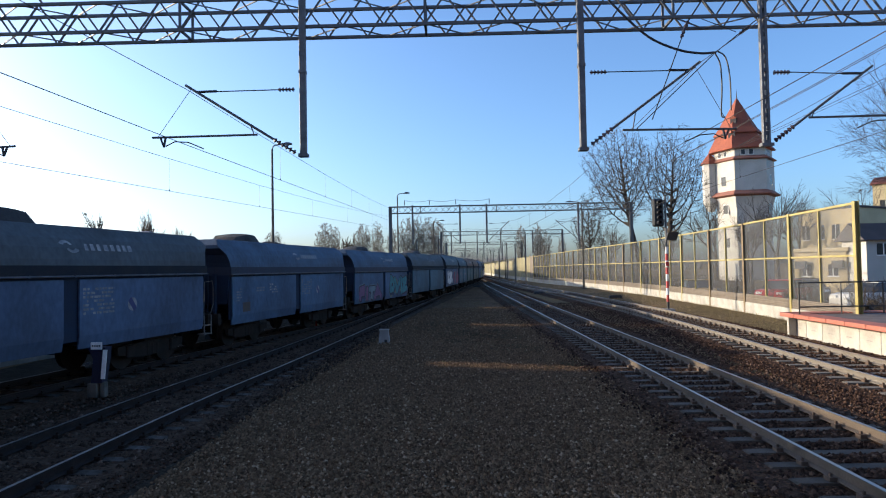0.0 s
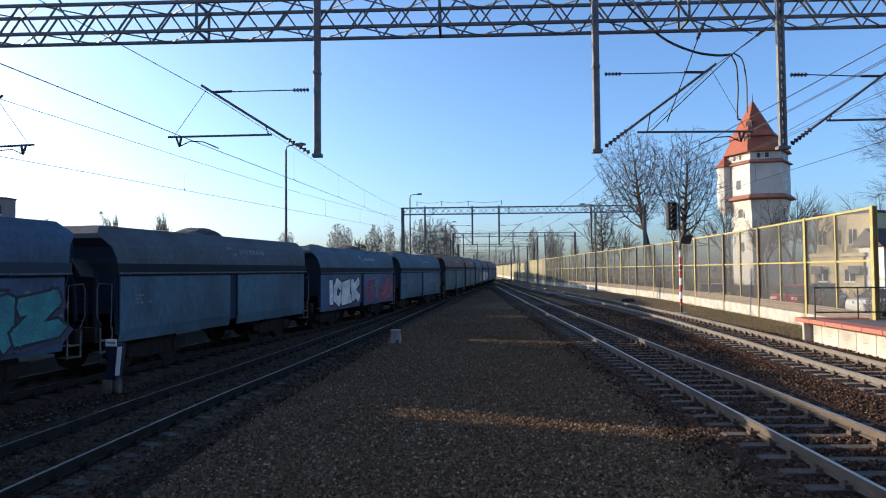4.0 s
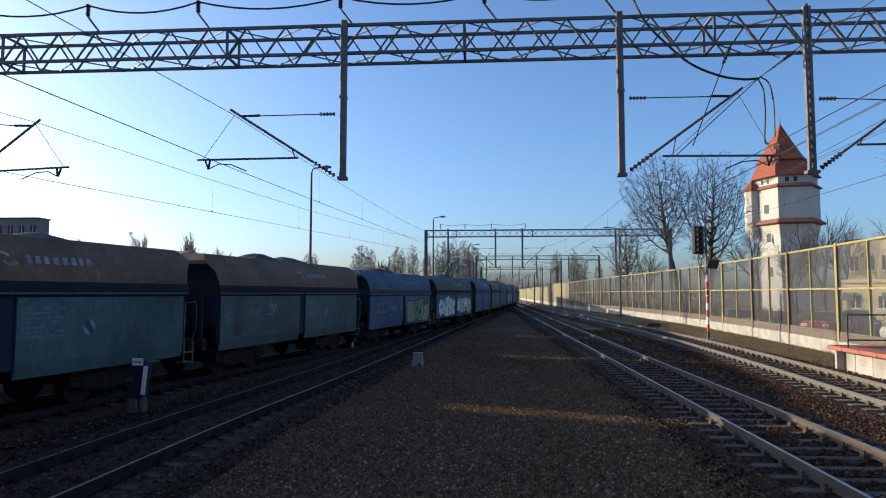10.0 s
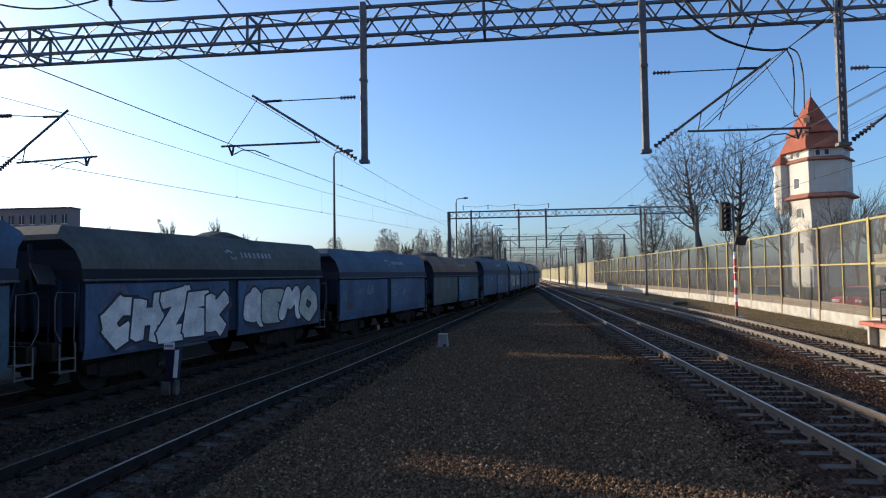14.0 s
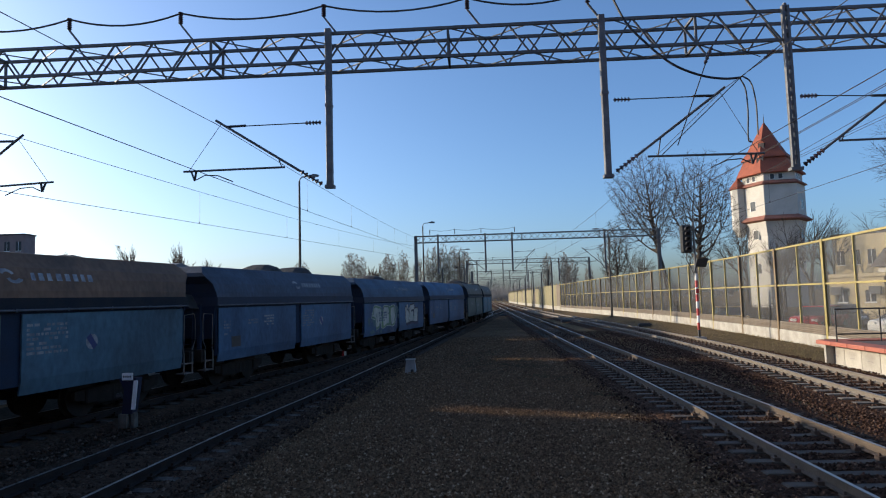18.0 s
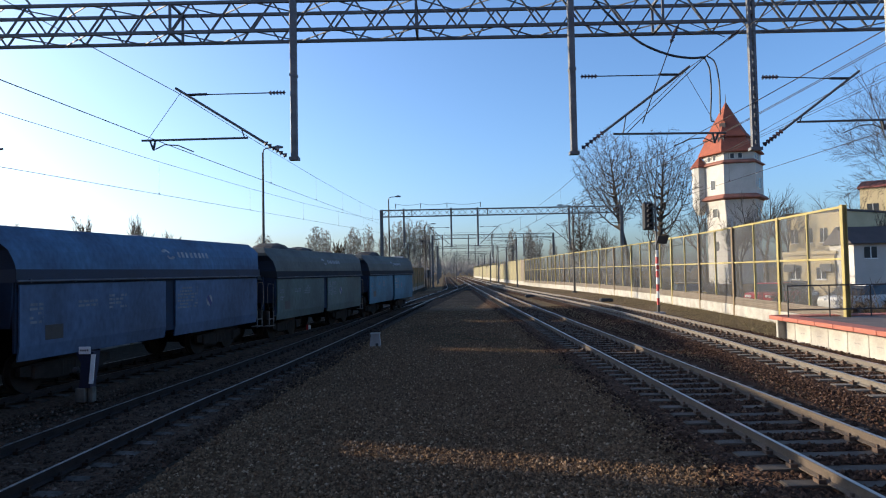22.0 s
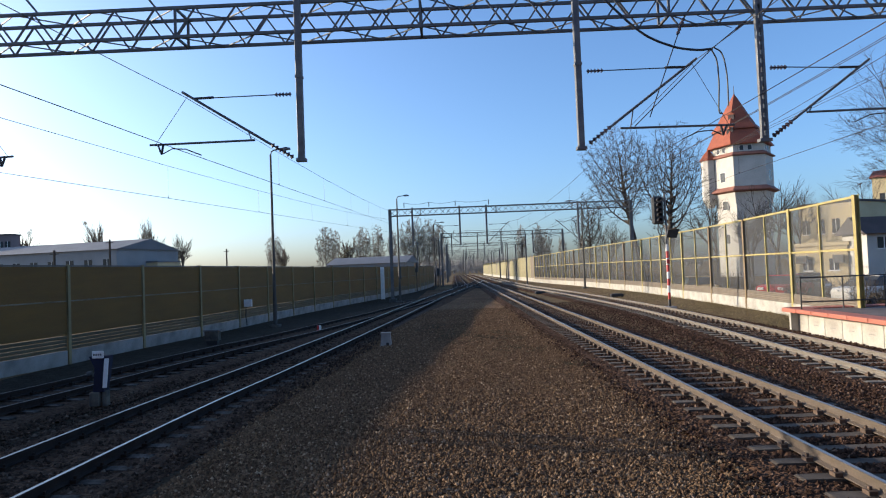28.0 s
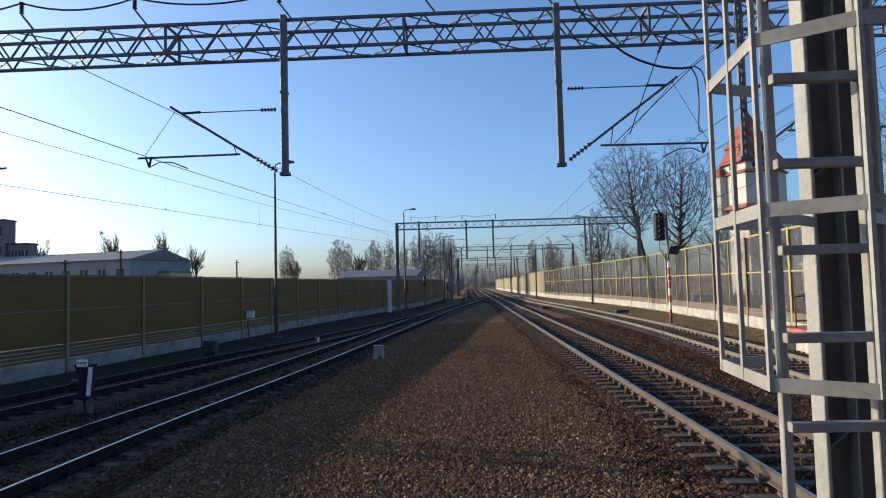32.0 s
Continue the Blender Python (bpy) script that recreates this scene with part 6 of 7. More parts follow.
# ---- buildings ----
def gable_hall(name, m, L, W, H, R, wall_m, roof_m, label, windows, sill=0.38, ww=1.4, wh=1.5):
    b = thing(name, label, "building", m)
    Shape().box(0, L, 0, W, -1, H).put("wall", wall_m, b, "rendered wall")
    s = Shape()
    o = 0.35
    s.add([(-o, -o, H), (L + o, -o, H), (L + o, W + o, H), (-o, W + o, H), (-o, W / 2, H + R), (L + o, W / 2, H + R)], [(0, 1, 5, 4), (2, 3, 4, 5), (1, 2, 5), (3, 0, 4), (3, 2, 1, 0)])
    s.put("roof", roof_m, b, "low pitched roof")
    for i in range(windows):
        x = (i + 0.5) * L / windows
        w = Shape().box(x - ww / 2, x + ww / 2, -0.03, 0.02, H * sill, H * sill + wh).put("window", DARK_GLASS, b)
        Shape().box(x - ww / 2 - 0.05, x + ww / 2 + 0.05, -0.07, -0.03, H * sill - 0.08, H * sill).put("sill", WHITE_PAINT, w)
        Shape().box(x - 0.03, x + 0.03, -0.05, -0.032, H * sill, H * sill + wh).put("frame", WHITE_PAINT, w)
    return b


def block(name, m, L, W, H, wall_m, label, cols, rows, z0, dz, ww=1.2, wh=1.4, roof_m=None, category="building"):
    b = thing(name, label, category, m)
    Shape().box(0, L, 0, W, -1, H).put("wall", wall_m, b)
    Shape().box(-0.15, L + 0.15, -0.15, W + 0.15, H, H + 0.25).put("roof", roof_m or DARK_ROOF, b, "flat roof edge")
    for j in range(rows):
        for i in range(cols):
            x = (i + 0.5) * L / cols
            z = z0 + j * dz
            w = Shape().box(x - ww / 2, x + ww / 2, -0.04, 0.02, z, z + wh).put("window", DARK_GLASS, b)
            Shape().box(x - ww / 2 - 0.06, x + ww / 2 + 0.06, -0.08, -0.04, z - 0.1, z).put("sill", WHITE_PAINT, w)
            Shape().box(x - 0.03, x + 0.03, -0.06, -0.042, z, z + wh).put("frame", WHITE_PAINT, w)
    return b


LILAC_BRICK = mat("dull_brick", (0.24, 0.175, 0.17), (0.19, 0.14, 0.135), 1, 0.9, 0, 0.2)


def build_buildings():
    # Unseen wall, added to block skylight from behind the camera.
    back = Shape().box(-14, 60, -33.6, -33, -1, 19)
    tagged(back.put("wall_south", BRICK), "unseen plain wall added behind the camera to cut skylight", "wall", kind="structure")
    gable_hall("warehouse", pose(-87.5, 100.2, -0.3, 0, 0, -15), 40.5, 13, 7.6, 1.7, GREY_WALL, GREY_ROOF, "long grey warehouse with a row of windows behind the barrier", 12, 0.62)
    block("warehouse_annex", pose(-48.2, 95.7, -0.3, 0, 0, -15), 3.4, 5, 5.6, BEIGE_WALL, "small beige annex beside the warehouse", 2, 1, 2.6, 2, roof_m=GREY_ROOF)
    gable_hall("shed", pose(-22.5, 112, -0.3, 0, 0, -8), 14, 10, 4.4, 1.3, GREY_WALL, GREY_ROOF, "grey low shed behind the barrier", 4)
    block("office_block", pose(-111, 110, -0.3, 0, 0, 2), 27.8, 3, 16.4, LILAC_BRICK, "brown brick office block with rows of windows", 13, 4, 3.0, 3.5, 1.0, 1.7)
    block("office_wing", pose(-83, 111.5, -0.3, 0, 0, 2), 3.8, 2.5, 12.0, LILAC_BRICK, "lower brown brick wing with window bands", 3, 3, 3.0, 3.2, 1.0, 1.5)
    gable_hall("station_house", pose(27.2, 42.2, -0.3, 0, 0, 2), 9, 2.5, 4.05, 1.2, WHITE_WALL, DARK_ROOF, "white low house with dark roof", 4, 0.76, 0.85, 0.75)
    kiosk = block("kiosk", pose(24.8, 46.6, -0.2, 0, 0, -50), 3.4, 3, 3.3, BEIGE_WALL, "beige flat-roofed kiosk with air conditioners", 2, 1, 1.6, 2, 0.6, 0.8, roof_m=BEIGE_WALL)
    for x in (0.5, 2.9):
        Shape().rbox(x - 0.35, x + 0.35, -0.3, -0.05, 2.1, 2.65, 0.02).put("air_conditioner", GALV, kiosk, "grey air conditioner box")
    block("tenement", pose(43.3, 80, -0.3, 0, 0, -60), 7.2, 9, 8.9, BEIGE_WALL, "beige plastered tenement house with a dark end wall", 4, 2, 1.8, 3.6, 0.9, 1.7)
    gable_hall("villa", pose(59.2, 90, -0.3, 0, 0, -40), 12, 10, 13.4, 1.5, BEIGE_WALL, ROOF_TILE, "cream villa with red tiled roof", 4, 0.72)


build_buildings()

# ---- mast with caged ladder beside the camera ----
# Darker paint inside the column: shade of the recess put into the colour.
RECESS_SHADE = mat("recess_shade_paint", (0.1, 0.095, 0.09), (0.07, 0.066, 0.062), 3, 0.8, 0, 0.15)


def build_mast():
    """Steel column with a ladder on its near side and a safety cage round the ladder."""
    m = thing("ladder_mast", "pale grey steel mast with a caged climbing ladder", "mast")
    top = 9.0
    a, b = Vector((1.85, 2.27, 0)), Vector((2.13, 2.12, 0))
    t = (b - a).normalized()
    n = Vector((-t.y, t.x, 0))
    n = n if n.y > 0 else -n
    mid = (a + b) / 2
    c = Vector((2.26, 2.55, 0))
    for x0, x1, y1 in ((2.154, 2.17, 2.597), (2.425, 2.441, 2.58)):
        Shape().rbox(x0, x1, 2.5, y1, -0.3, top, 0.003).put("flange", PALE_PAINT, m, "pale grey column flange")
    Shape().box(2.171, 2.424, 2.586, 2.597, -0.3, top).put("web", RECESS_SHADE, m, "column web, recess shade put into its colour")
    Shape().box(2.288, 2.294, 2.52, 2.585, -0.3, top).put("rib", PALE_PAINT, m, "thin vertical rib")
    for k in range(8):
        z = 0.62 + k * 1.08
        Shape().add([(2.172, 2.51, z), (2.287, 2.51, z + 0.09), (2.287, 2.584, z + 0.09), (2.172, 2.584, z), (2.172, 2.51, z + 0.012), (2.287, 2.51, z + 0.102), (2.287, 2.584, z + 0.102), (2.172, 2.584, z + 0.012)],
                    [(3, 2, 1, 0), (4, 5, 6, 7), (0, 1, 5, 4), (1, 2, 6, 5), (2, 3, 7, 6), (3, 0, 4, 7)]).put("stiffener", RECESS_SHADE, m)
    Shape().rbox(1.826, 1.857, 2.15, 2.182, 0.3, top, 0.003).put("stile", PALE_PAINT, m)
    Shape().rbox(2.143, 2.165, 2.15, 2.19, 0.3, top, 0.003).put("stile", PALE_PAINT, m)
    rung = mat("rung_paint", (0.26, 0.25, 0.235), (0.18, 0.17, 0.16), 8, 0.7, 0, 0.15)
    z = 0.376
    while z < top:
        Shape().rbox(1.838, 2.165, 2.115, 2.149, z - 0.017, z + 0.017, 0.003).put("rung", rung, m)
        z += 0.3
    for k in range(6):
        z = 1.0 + k * 1.6
        for x0, x1 in ((1.85, 2.16), (2.155, 2.43)):
            Shape().beam((x0, 2.185, z), (x1, 2.5, z), 0.01, 0.04).put("bracket", PALE_PAINT, m)
    hoop = [Vector((1.95, 2.52, 0)), Vector((1.745, 2.44, 0)), Vector((1.70, 1.95, 0)), Vector((1.94, 1.79, 0)), Vector((2.22, 1.78, 0)), Vector((2.42, 1.95, 0)), Vector((2.32, 2.2, 0))]
    z = 2.05
    while z < top:
        s = Shape()
        for p, q in zip(hoop, hoop[1:]):
            s.beam(p + Vector((0, 0, z)), q + Vector((0, 0, z)), 0.008, 0.045)
        s.put("hoop", PALE_PAINT, m, "flat steel cage hoop")
        z += 0.548
    for p in (hoop[1], hoop[1].lerp(hoop[2], 0.5), hoop[2], hoop[3], hoop[4], hoop[5]):
        Shape().beam(p + Vector((0, 0, 2.03)), p + Vector((0, 0, top)), 0.014, 0.018).put("cage_bar", PALE_PAINT, m)
    Shape().rbox(c.x - 0.4, c.x + 0.4, c.y - 0.4, c.y + 0.4, -0.5, -0.05, 0.03).put("footing", GREY_CONCRETE, m)


build_mast()

# ---- lamps, signals and small railway equipment ----
DARK_POLE = mat("weathered_dark_pole", (0.075, 0.068, 0.06), (0.05, 0.046, 0.042), 3, 0.7, 0.1, 0.1)


def street_lamp(x, y, h, arm, label, r=0.09):
    z = ground_z(x, y)
    l = thing("lamp_post", label, "lamp post", group="yard lamp posts")
    Shape().tube([(x, y, z - 0.3), (x, y, z + 1.6)], r * 1.25, 10).put("base", DARK_POLE, l)
    Shape().tube([(x, y, z + 1.6), (x, y, h - 0.25)], r, 10, r * 0.6).put("pole", DARK_POLE, l)
    Shape().tube([(x, y, h - 0.3), (x + arm * 0.1, y, h - 0.08), (x + arm * 0.35, y, h), (x + arm, y, h + 0.03)], r * 0.42, 8).put("arm", GREY_STEEL, l)
    s = Shape()
    a, b = x + arm, x + arm * 1.9
    s.rings([[(a, y - 0.06, h), (a, y + 0.06, h), (a, y + 0.06, h + 0.07), (a, y - 0.06, h + 0.07)], [((a + b) / 2, y - 0.15, h - 0.02), ((a + b) / 2, y + 0.15, h - 0.02), ((a + b) / 2, y + 0.1, h + 0.15), ((a + b) / 2, y - 0.1, h + 0.15)],
             [(b, y - 0.1, h + 0.01), (b, y + 0.1, h + 0.01), (b, y + 0.06, h + 0.1), (b, y - 0.06, h + 0.1)]])
    s.put("lamp_head", GALV, l, "grey cobra-head luminaire")
    Shape().rbox(x - 0.28, x + 0.28, y - 0.28, y + 0.28, z - 0.3, z + 0.06, 0.03).put("footing", DIRTY_CONCRETE, l)
    return l


street_lamp(-10.3, 35.8, 9.65, 0.6, "tall grey lamp post beside the siding")
street_lamp(-5.18, 58.6, 9.45, 0.6, "grey lamp post in front of the gantry")
street_lamp(-3.1, 98.7, 9.9, 0.9, "grey lamp post further along the line")
street_lamp(12.1, 150, 9.0, -0.9, "distant grey lamp post beside the cream barrier")
street_lamp(14.2, 70, 9.5, -0.9, "grey lamp post behind the clear barrier", 0.1)


def build_signal():
    x, y, z = 11.75, 35.2, -0.2
    s = thing("railway_signal", "tall black light signal on a red and white banded post", "railway signal")
    Shape().rbox(x - 0.3, x + 0.3, y - 0.3, y + 0.3, z - 0.2, z + 0.16, 0.03).put("footing", GREY_CONCRETE, s)
    n = 9
    for i in range(n):
        a, b = z + 0.16 + i * 0.38, z + 0.16 + (i + 1) * 0.38
        Shape().tube([(x, y, a), (x, y, b)], 0.075, 10).put("band", BLACK_PAINT if i == 0 else RED_PAINT if i % 2 else WHITE_PAINT, s, "black painted foot" if i == 0 else "red painted band" if i % 2 else "white painted band")
    Shape().tube([(x, y, z + 3.58), (x, y, 6.2)], 0.06, 10).put("pole", GALV, s)
    hx = x - 0.42
    head = Shape().rbox(hx - 0.3, hx + 0.3, y - 0.16, y + 0.16, 4.5, 6.05, 0.08).put("signal_head", BLACK_PAINT, s, "long black signal head")
    for i in range(5):
        zz = 4.7 + i * 0.28
        Shape().tube([(hx, y - 0.17, zz), (hx, y - 0.2, zz)], 0.085, 12).put("lens", DARK_GLASS, head, "unlit dark lens")
        v = Shape()
        pts = [(hx + 0.12 * math.cos(t), zz + 0.12 * math.sin(t)) for t in (math.pi * k / 8 for k in range(-1, 10))]
        v.add([(a, y - 0.16, b) for a, b in pts] + [(a, y - 0.42, b) for a, b in pts], [(k, k + 1, k + 12, k + 11) for k in range(10)])
        v.put("visor", BLACK_PAINT, head)
    Shape().beam((x, y, 4.6), (hx, y + 0.1, 4.55), 0.05, 0.05).beam((x, y, 5.8), (hx, y + 0.1, 5.8), 0.05, 0.05).put("bracket", GALV, s)
    Shape().rings([[(x - 0.05, y - 0.2, 3.75), (x + 0.5, y - 0.2, 3.7), (x + 0.5, y + 0.1, 3.7), (x - 0.05, y + 0.1, 3.75)], [(x + 0.02, y - 0.3, 4.15), (x + 0.62, y - 0.3, 4.2), (x + 0.62, y - 0.1, 4.2), (x + 0.02, y - 0.1, 4.15)]]).put("indicator_box", BLACK_PAINT, s, "small dark hooded indicator")
    Shape().rbox(x - 0.09, x + 0.09, y - 0.1, y - 0.08, 2.3, 2.55, 0.01).put("number_plate", RED_PAINT, s, "small plate with a plain bar")
    Shape().tube([(hx, y, 4.5), (hx - 0.02, y, 4.1), (x - 0.1, y, 3.4), (x - 0.08, y, 3.2)], 0.025, 6).put("cable", RUBBER, s)


build_signal()


def build_dwarf_signal():
    """A low shunting signal: dark lamp case in front of a slanted white target, a small white plate above."""
    x, y = -7.88, 13.85
    z = ground_z(x, y) + 0.17
    s = thing("shunting_signal", "low shunting signal with slanted white board and small plate", "railway signal")
    Shape().rbox(x - 0.2, x + 0.02, y - 0.12, y + 0.12, z - 0.1, z + 0.22, 0.02).put("footing", DIRTY_CONCRETE, s)
    Shape().rbox(x + 0.06, x + 0.17, y - 0.08, y + 0.08, z - 0.1, z + 0.24, 0.02).put("leg", DIRTY_CONCRETE, s)
    Shape().rings([[(x - 0.12, y - 0.1, z + 0.22), (x + 0.12, y - 0.1, z + 0.22), (x + 0.12, y + 0.1, z + 0.22), (x - 0.12, y + 0.1, z + 0.22)], [(x - 0.05, y - 0.14, z + 0.75), (x + 0.2, y - 0.14, z + 0.75), (x + 0.2, y + 0.12, z + 0.75), (x - 0.05, y + 0.12, z + 0.75)],
                  [(x - 0.17, y - 0.14, z + 1.0), (x + 0.22, y - 0.14, z + 1.0), (x + 0.22, y + 0.12, z + 1.0), (x - 0.17, y + 0.12, z + 1.0)]]).put("lamp_case", mat("sooty_navy_paint", (0.007, 0.009, 0.035), (0.01, 0.011, 0.025), 6, 0.8, 0, 0.03), s, "dark blue lamp case")
    Shape().rings([[(x + 0.13, y - 0.17, z + 0.32), (x + 0.22, y - 0.17, z + 0.32), (x + 0.22, y - 0.15, z + 0.32), (x + 0.13, y - 0.15, z + 0.32)], [(x + 0.185, y - 0.17, z + 0.95), (x + 0.275, y - 0.17, z + 0.95), (x + 0.275, y - 0.15, z + 0.95), (x + 0.185, y - 0.15, z + 0.95)]]).put("white_board", WHITE_PAINT, s, "slanted white board")
    p = Shape().rbox(x - 0.08, x + 0.17, y - 0.18, y - 0.16, z + 0.96, z + 1.12, 0.006).put("plate", WHITE_PAINT, s, "small white plate with dark bars")
    for i in range(4):
        Shape().box(x - 0.05 + i * 0.05, x - 0.02 + i * 0.05, y - 0.184, y - 0.1805, z + 1.02, z + 1.06).put("bar", BLACK_PAINT, p)
    Shape().tube([(x - 0.12, y - 0.1, z + 0.62), (x - 0.22, y - 0.12, z + 0.6)], 0.07, 10).put("lens_hood", BLACK_PAINT, s)


build_dwarf_signal()


def build_boxes():
    x, y = -2.6, 23.0
    z = ground_z(x, y)
    b = thing("trackside_box", "small white concrete marker box on the gravel island", "marker box")
    Shape().rings([[(x - 0.2, y - 0.15, z - 0.05), (x + 0.2, y - 0.15, z - 0.05), (x + 0.2, y + 0.15, z - 0.05), (x - 0.2, y + 0.15, z - 0.05)], [(x - 0.15, y - 0.12, z + 0.42), (x + 0.15, y - 0.12, z + 0.42), (x + 0.15, y + 0.12, z + 0.42), (x - 0.15, y + 0.12, z + 0.42)]]).put("body", GREY_CONCRETE, b)
    Shape().rbox(x - 0.18, x + 0.18, y - 0.14, y + 0.14, z + 0.42, z + 0.46, 0.01).put("lid", CONCRETE, b)
    Shape().rbox(x + 0.02, x + 0.12, y - 0.2, y - 0.1, z - 0.03, z + 0.1, 0.01).put("cable_gland", BLACK_PAINT, b)
    x, y = -10.6, 27.3
    z = ground_z(x, y)
    c = thing("cable_cabinet", "grey cable cabinet standing beside the siding", "cabinet")
    Shape().rbox(x - 0.3, x + 0.3, y - 0.15, y + 0.15, z + 0.1, z + 0.52, 0.015).put("body", DIRTY_CONCRETE, c)
    Shape().box(x - 0.34, x + 0.34, y - 0.19, y + 0.19, z + 0.52, z + 0.57).put("roof", GREY_STEEL, c)
    Shape().rbox(x - 0.24, x + 0.24, y - 0.12, y + 0.12, z - 0.1, z + 0.1, 0.01).put("plinth", BLACK_PAINT, c)
    x, y = -12.3, 36.9
    d = thing("wall_box", "small white box mounted on the barrier with a cable", "switch box")
    Shape().rbox(x - 0.05, x + 0.4, y - 0.25, y - 0.1, 0.72, 1.15, 0.015).put("body", WHITE_PAINT, d)
    Shape().tube([(x + 0.05, y - 0.17, 0.74), (x + 0.02, y - 0.17, 0.2), (x + 0.08, y - 0.17, -0.35)], 0.03, 6).put("cable", RUBBER, d)
    x, y = -6.55, 30.0
    e = thing("marker_stake", "short red and white marker stake between the tracks", "marker")
    z = ground_z(x, y)
    for i in range(2):
        for k in range(2):
            Shape().box(x - 0.1 + i * 0.1, x - 0.005 + i * 0.1, y - 0.03, y + 0.03, z - 0.1 + k * 0.24, z + 0.14 + k * 0.24).put("face", RED_PAINT if (i + k) % 2 else WHITE_PAINT, e)
    x, y = -8.25, 68.5
    f = thing("white_post", "tall white post at the joint of the barrier", "post")
    Shape().rbox(x + 0.22, x + 0.62, y - 0.75, y - 0.55, -0.5, 3.0, 0.02).put("post", WHITE_PAINT, f)
    for x, y, h in ((-4.2, 66, 2.6), (-3.4, 82, 3.2), (-1.2, 104, 2.4)):
        q = thing("line_signal", "dark light signal standing among distant tracks", "railway signal")
        Shape().tube([(x - 1.6, y, -0.4), (x - 1.6, y, h)], 0.06, 8).put("post", DARK_STEEL, q)
        Shape().rbox(x - 1.78, x - 1.42, y - 0.12, y + 0.12, h - 0.9, h + 0.4, 0.05).put("signal_head", BLACK_PAINT, q)
    for x, y, h in ((11.3, 100.2, 7.7), (11.1, 115, 6.7), (10.5, 126, 7.3), (9.9, 140, 6.2), (-2.8, 115.3, 8.2), (-1.7, 132.8, 7.9), (12.0, 168, 7.5), (-2.0, 160, 7.5), (-3.5, 175, 8.0), (-7.5, 128, 8.5), (2.9, 172, 7.0), (2.9, 215, 7.5), (-6, 205, 9.0), (11.9, 205, 8.0)):
        q = thing("catenary_mast", "slim grey steel mast beside the distant tracks", "mast", group="distant masts")
        Shape().beam((x, y, -0.4), (x, y, h), 0.2, 0.2, up=(0, 1, 0)).put("pole", GREY_STEEL, q)
        Shape().beam((x, y, h - 0.3), (x + (1.6 if x < 5 else -1.6), y, h - 0.9), 0.06, 0.06).put("bracket", GREY_STEEL, q)
    for x, y in ((-3.9, 56.0), (3.1, 88.0), (8.2, 62.0), (12.6, 50.0)):
        q = thing("point_machine", "low dark point machine beside the rails", "point machine")
        z = ground_z(x, y)
        Shape().rbox(x - 0.5, x + 0.5, y - 0.22, y + 0.22, z - 0.05, z + 0.17, 0.05).put("case", DARK_STEEL, q)
        Shape().rbox(x - 0.42, x + 0.42, y - 0.18, y + 0.18, z + 0.17, z + 0.21, 0.02).put("cover", DARK_STEEL, q)
    for x, y, h in ((-33.0, 60, 6.6), (-29.0, 80, 6.2), (-32.0, 50, 5.2)):
        q = thing("utility_pole", "dark wooden utility pole behind the barrier", "utility pole")
        Shape().tube([(x, y, -0.5), (x, y, h)], 0.13, 8, 0.09).put("pole", BARK, q)
        Shape().beam((x - 0.35, y, h - 0.3), (x + 0.35, y, h - 0.3), 0.06, 0.06).put("crossarm", BARK, q)


build_boxes()


# ---- cables on the near gantry ----
def rounded(pts, n=6):
    """A smooth curve through the points."""
    pts = [Vector(p) for p in pts]
    ext, out = [pts[0] * 2 - pts[1]] + pts + [pts[-1] * 2 - pts[-2]], []
    for a, b, c, d in zip(ext, ext[1:], ext[2:], ext[3:]):
        for i in range(n):
            u = i / n
            out.append(0.5 * (2 * b + (c - a) * u + (2 * a - 5 * b + 4 * c - d) * u * u + (3 * b - a - 3 * c + d) * u**3))
    return out + [pts[-1]]


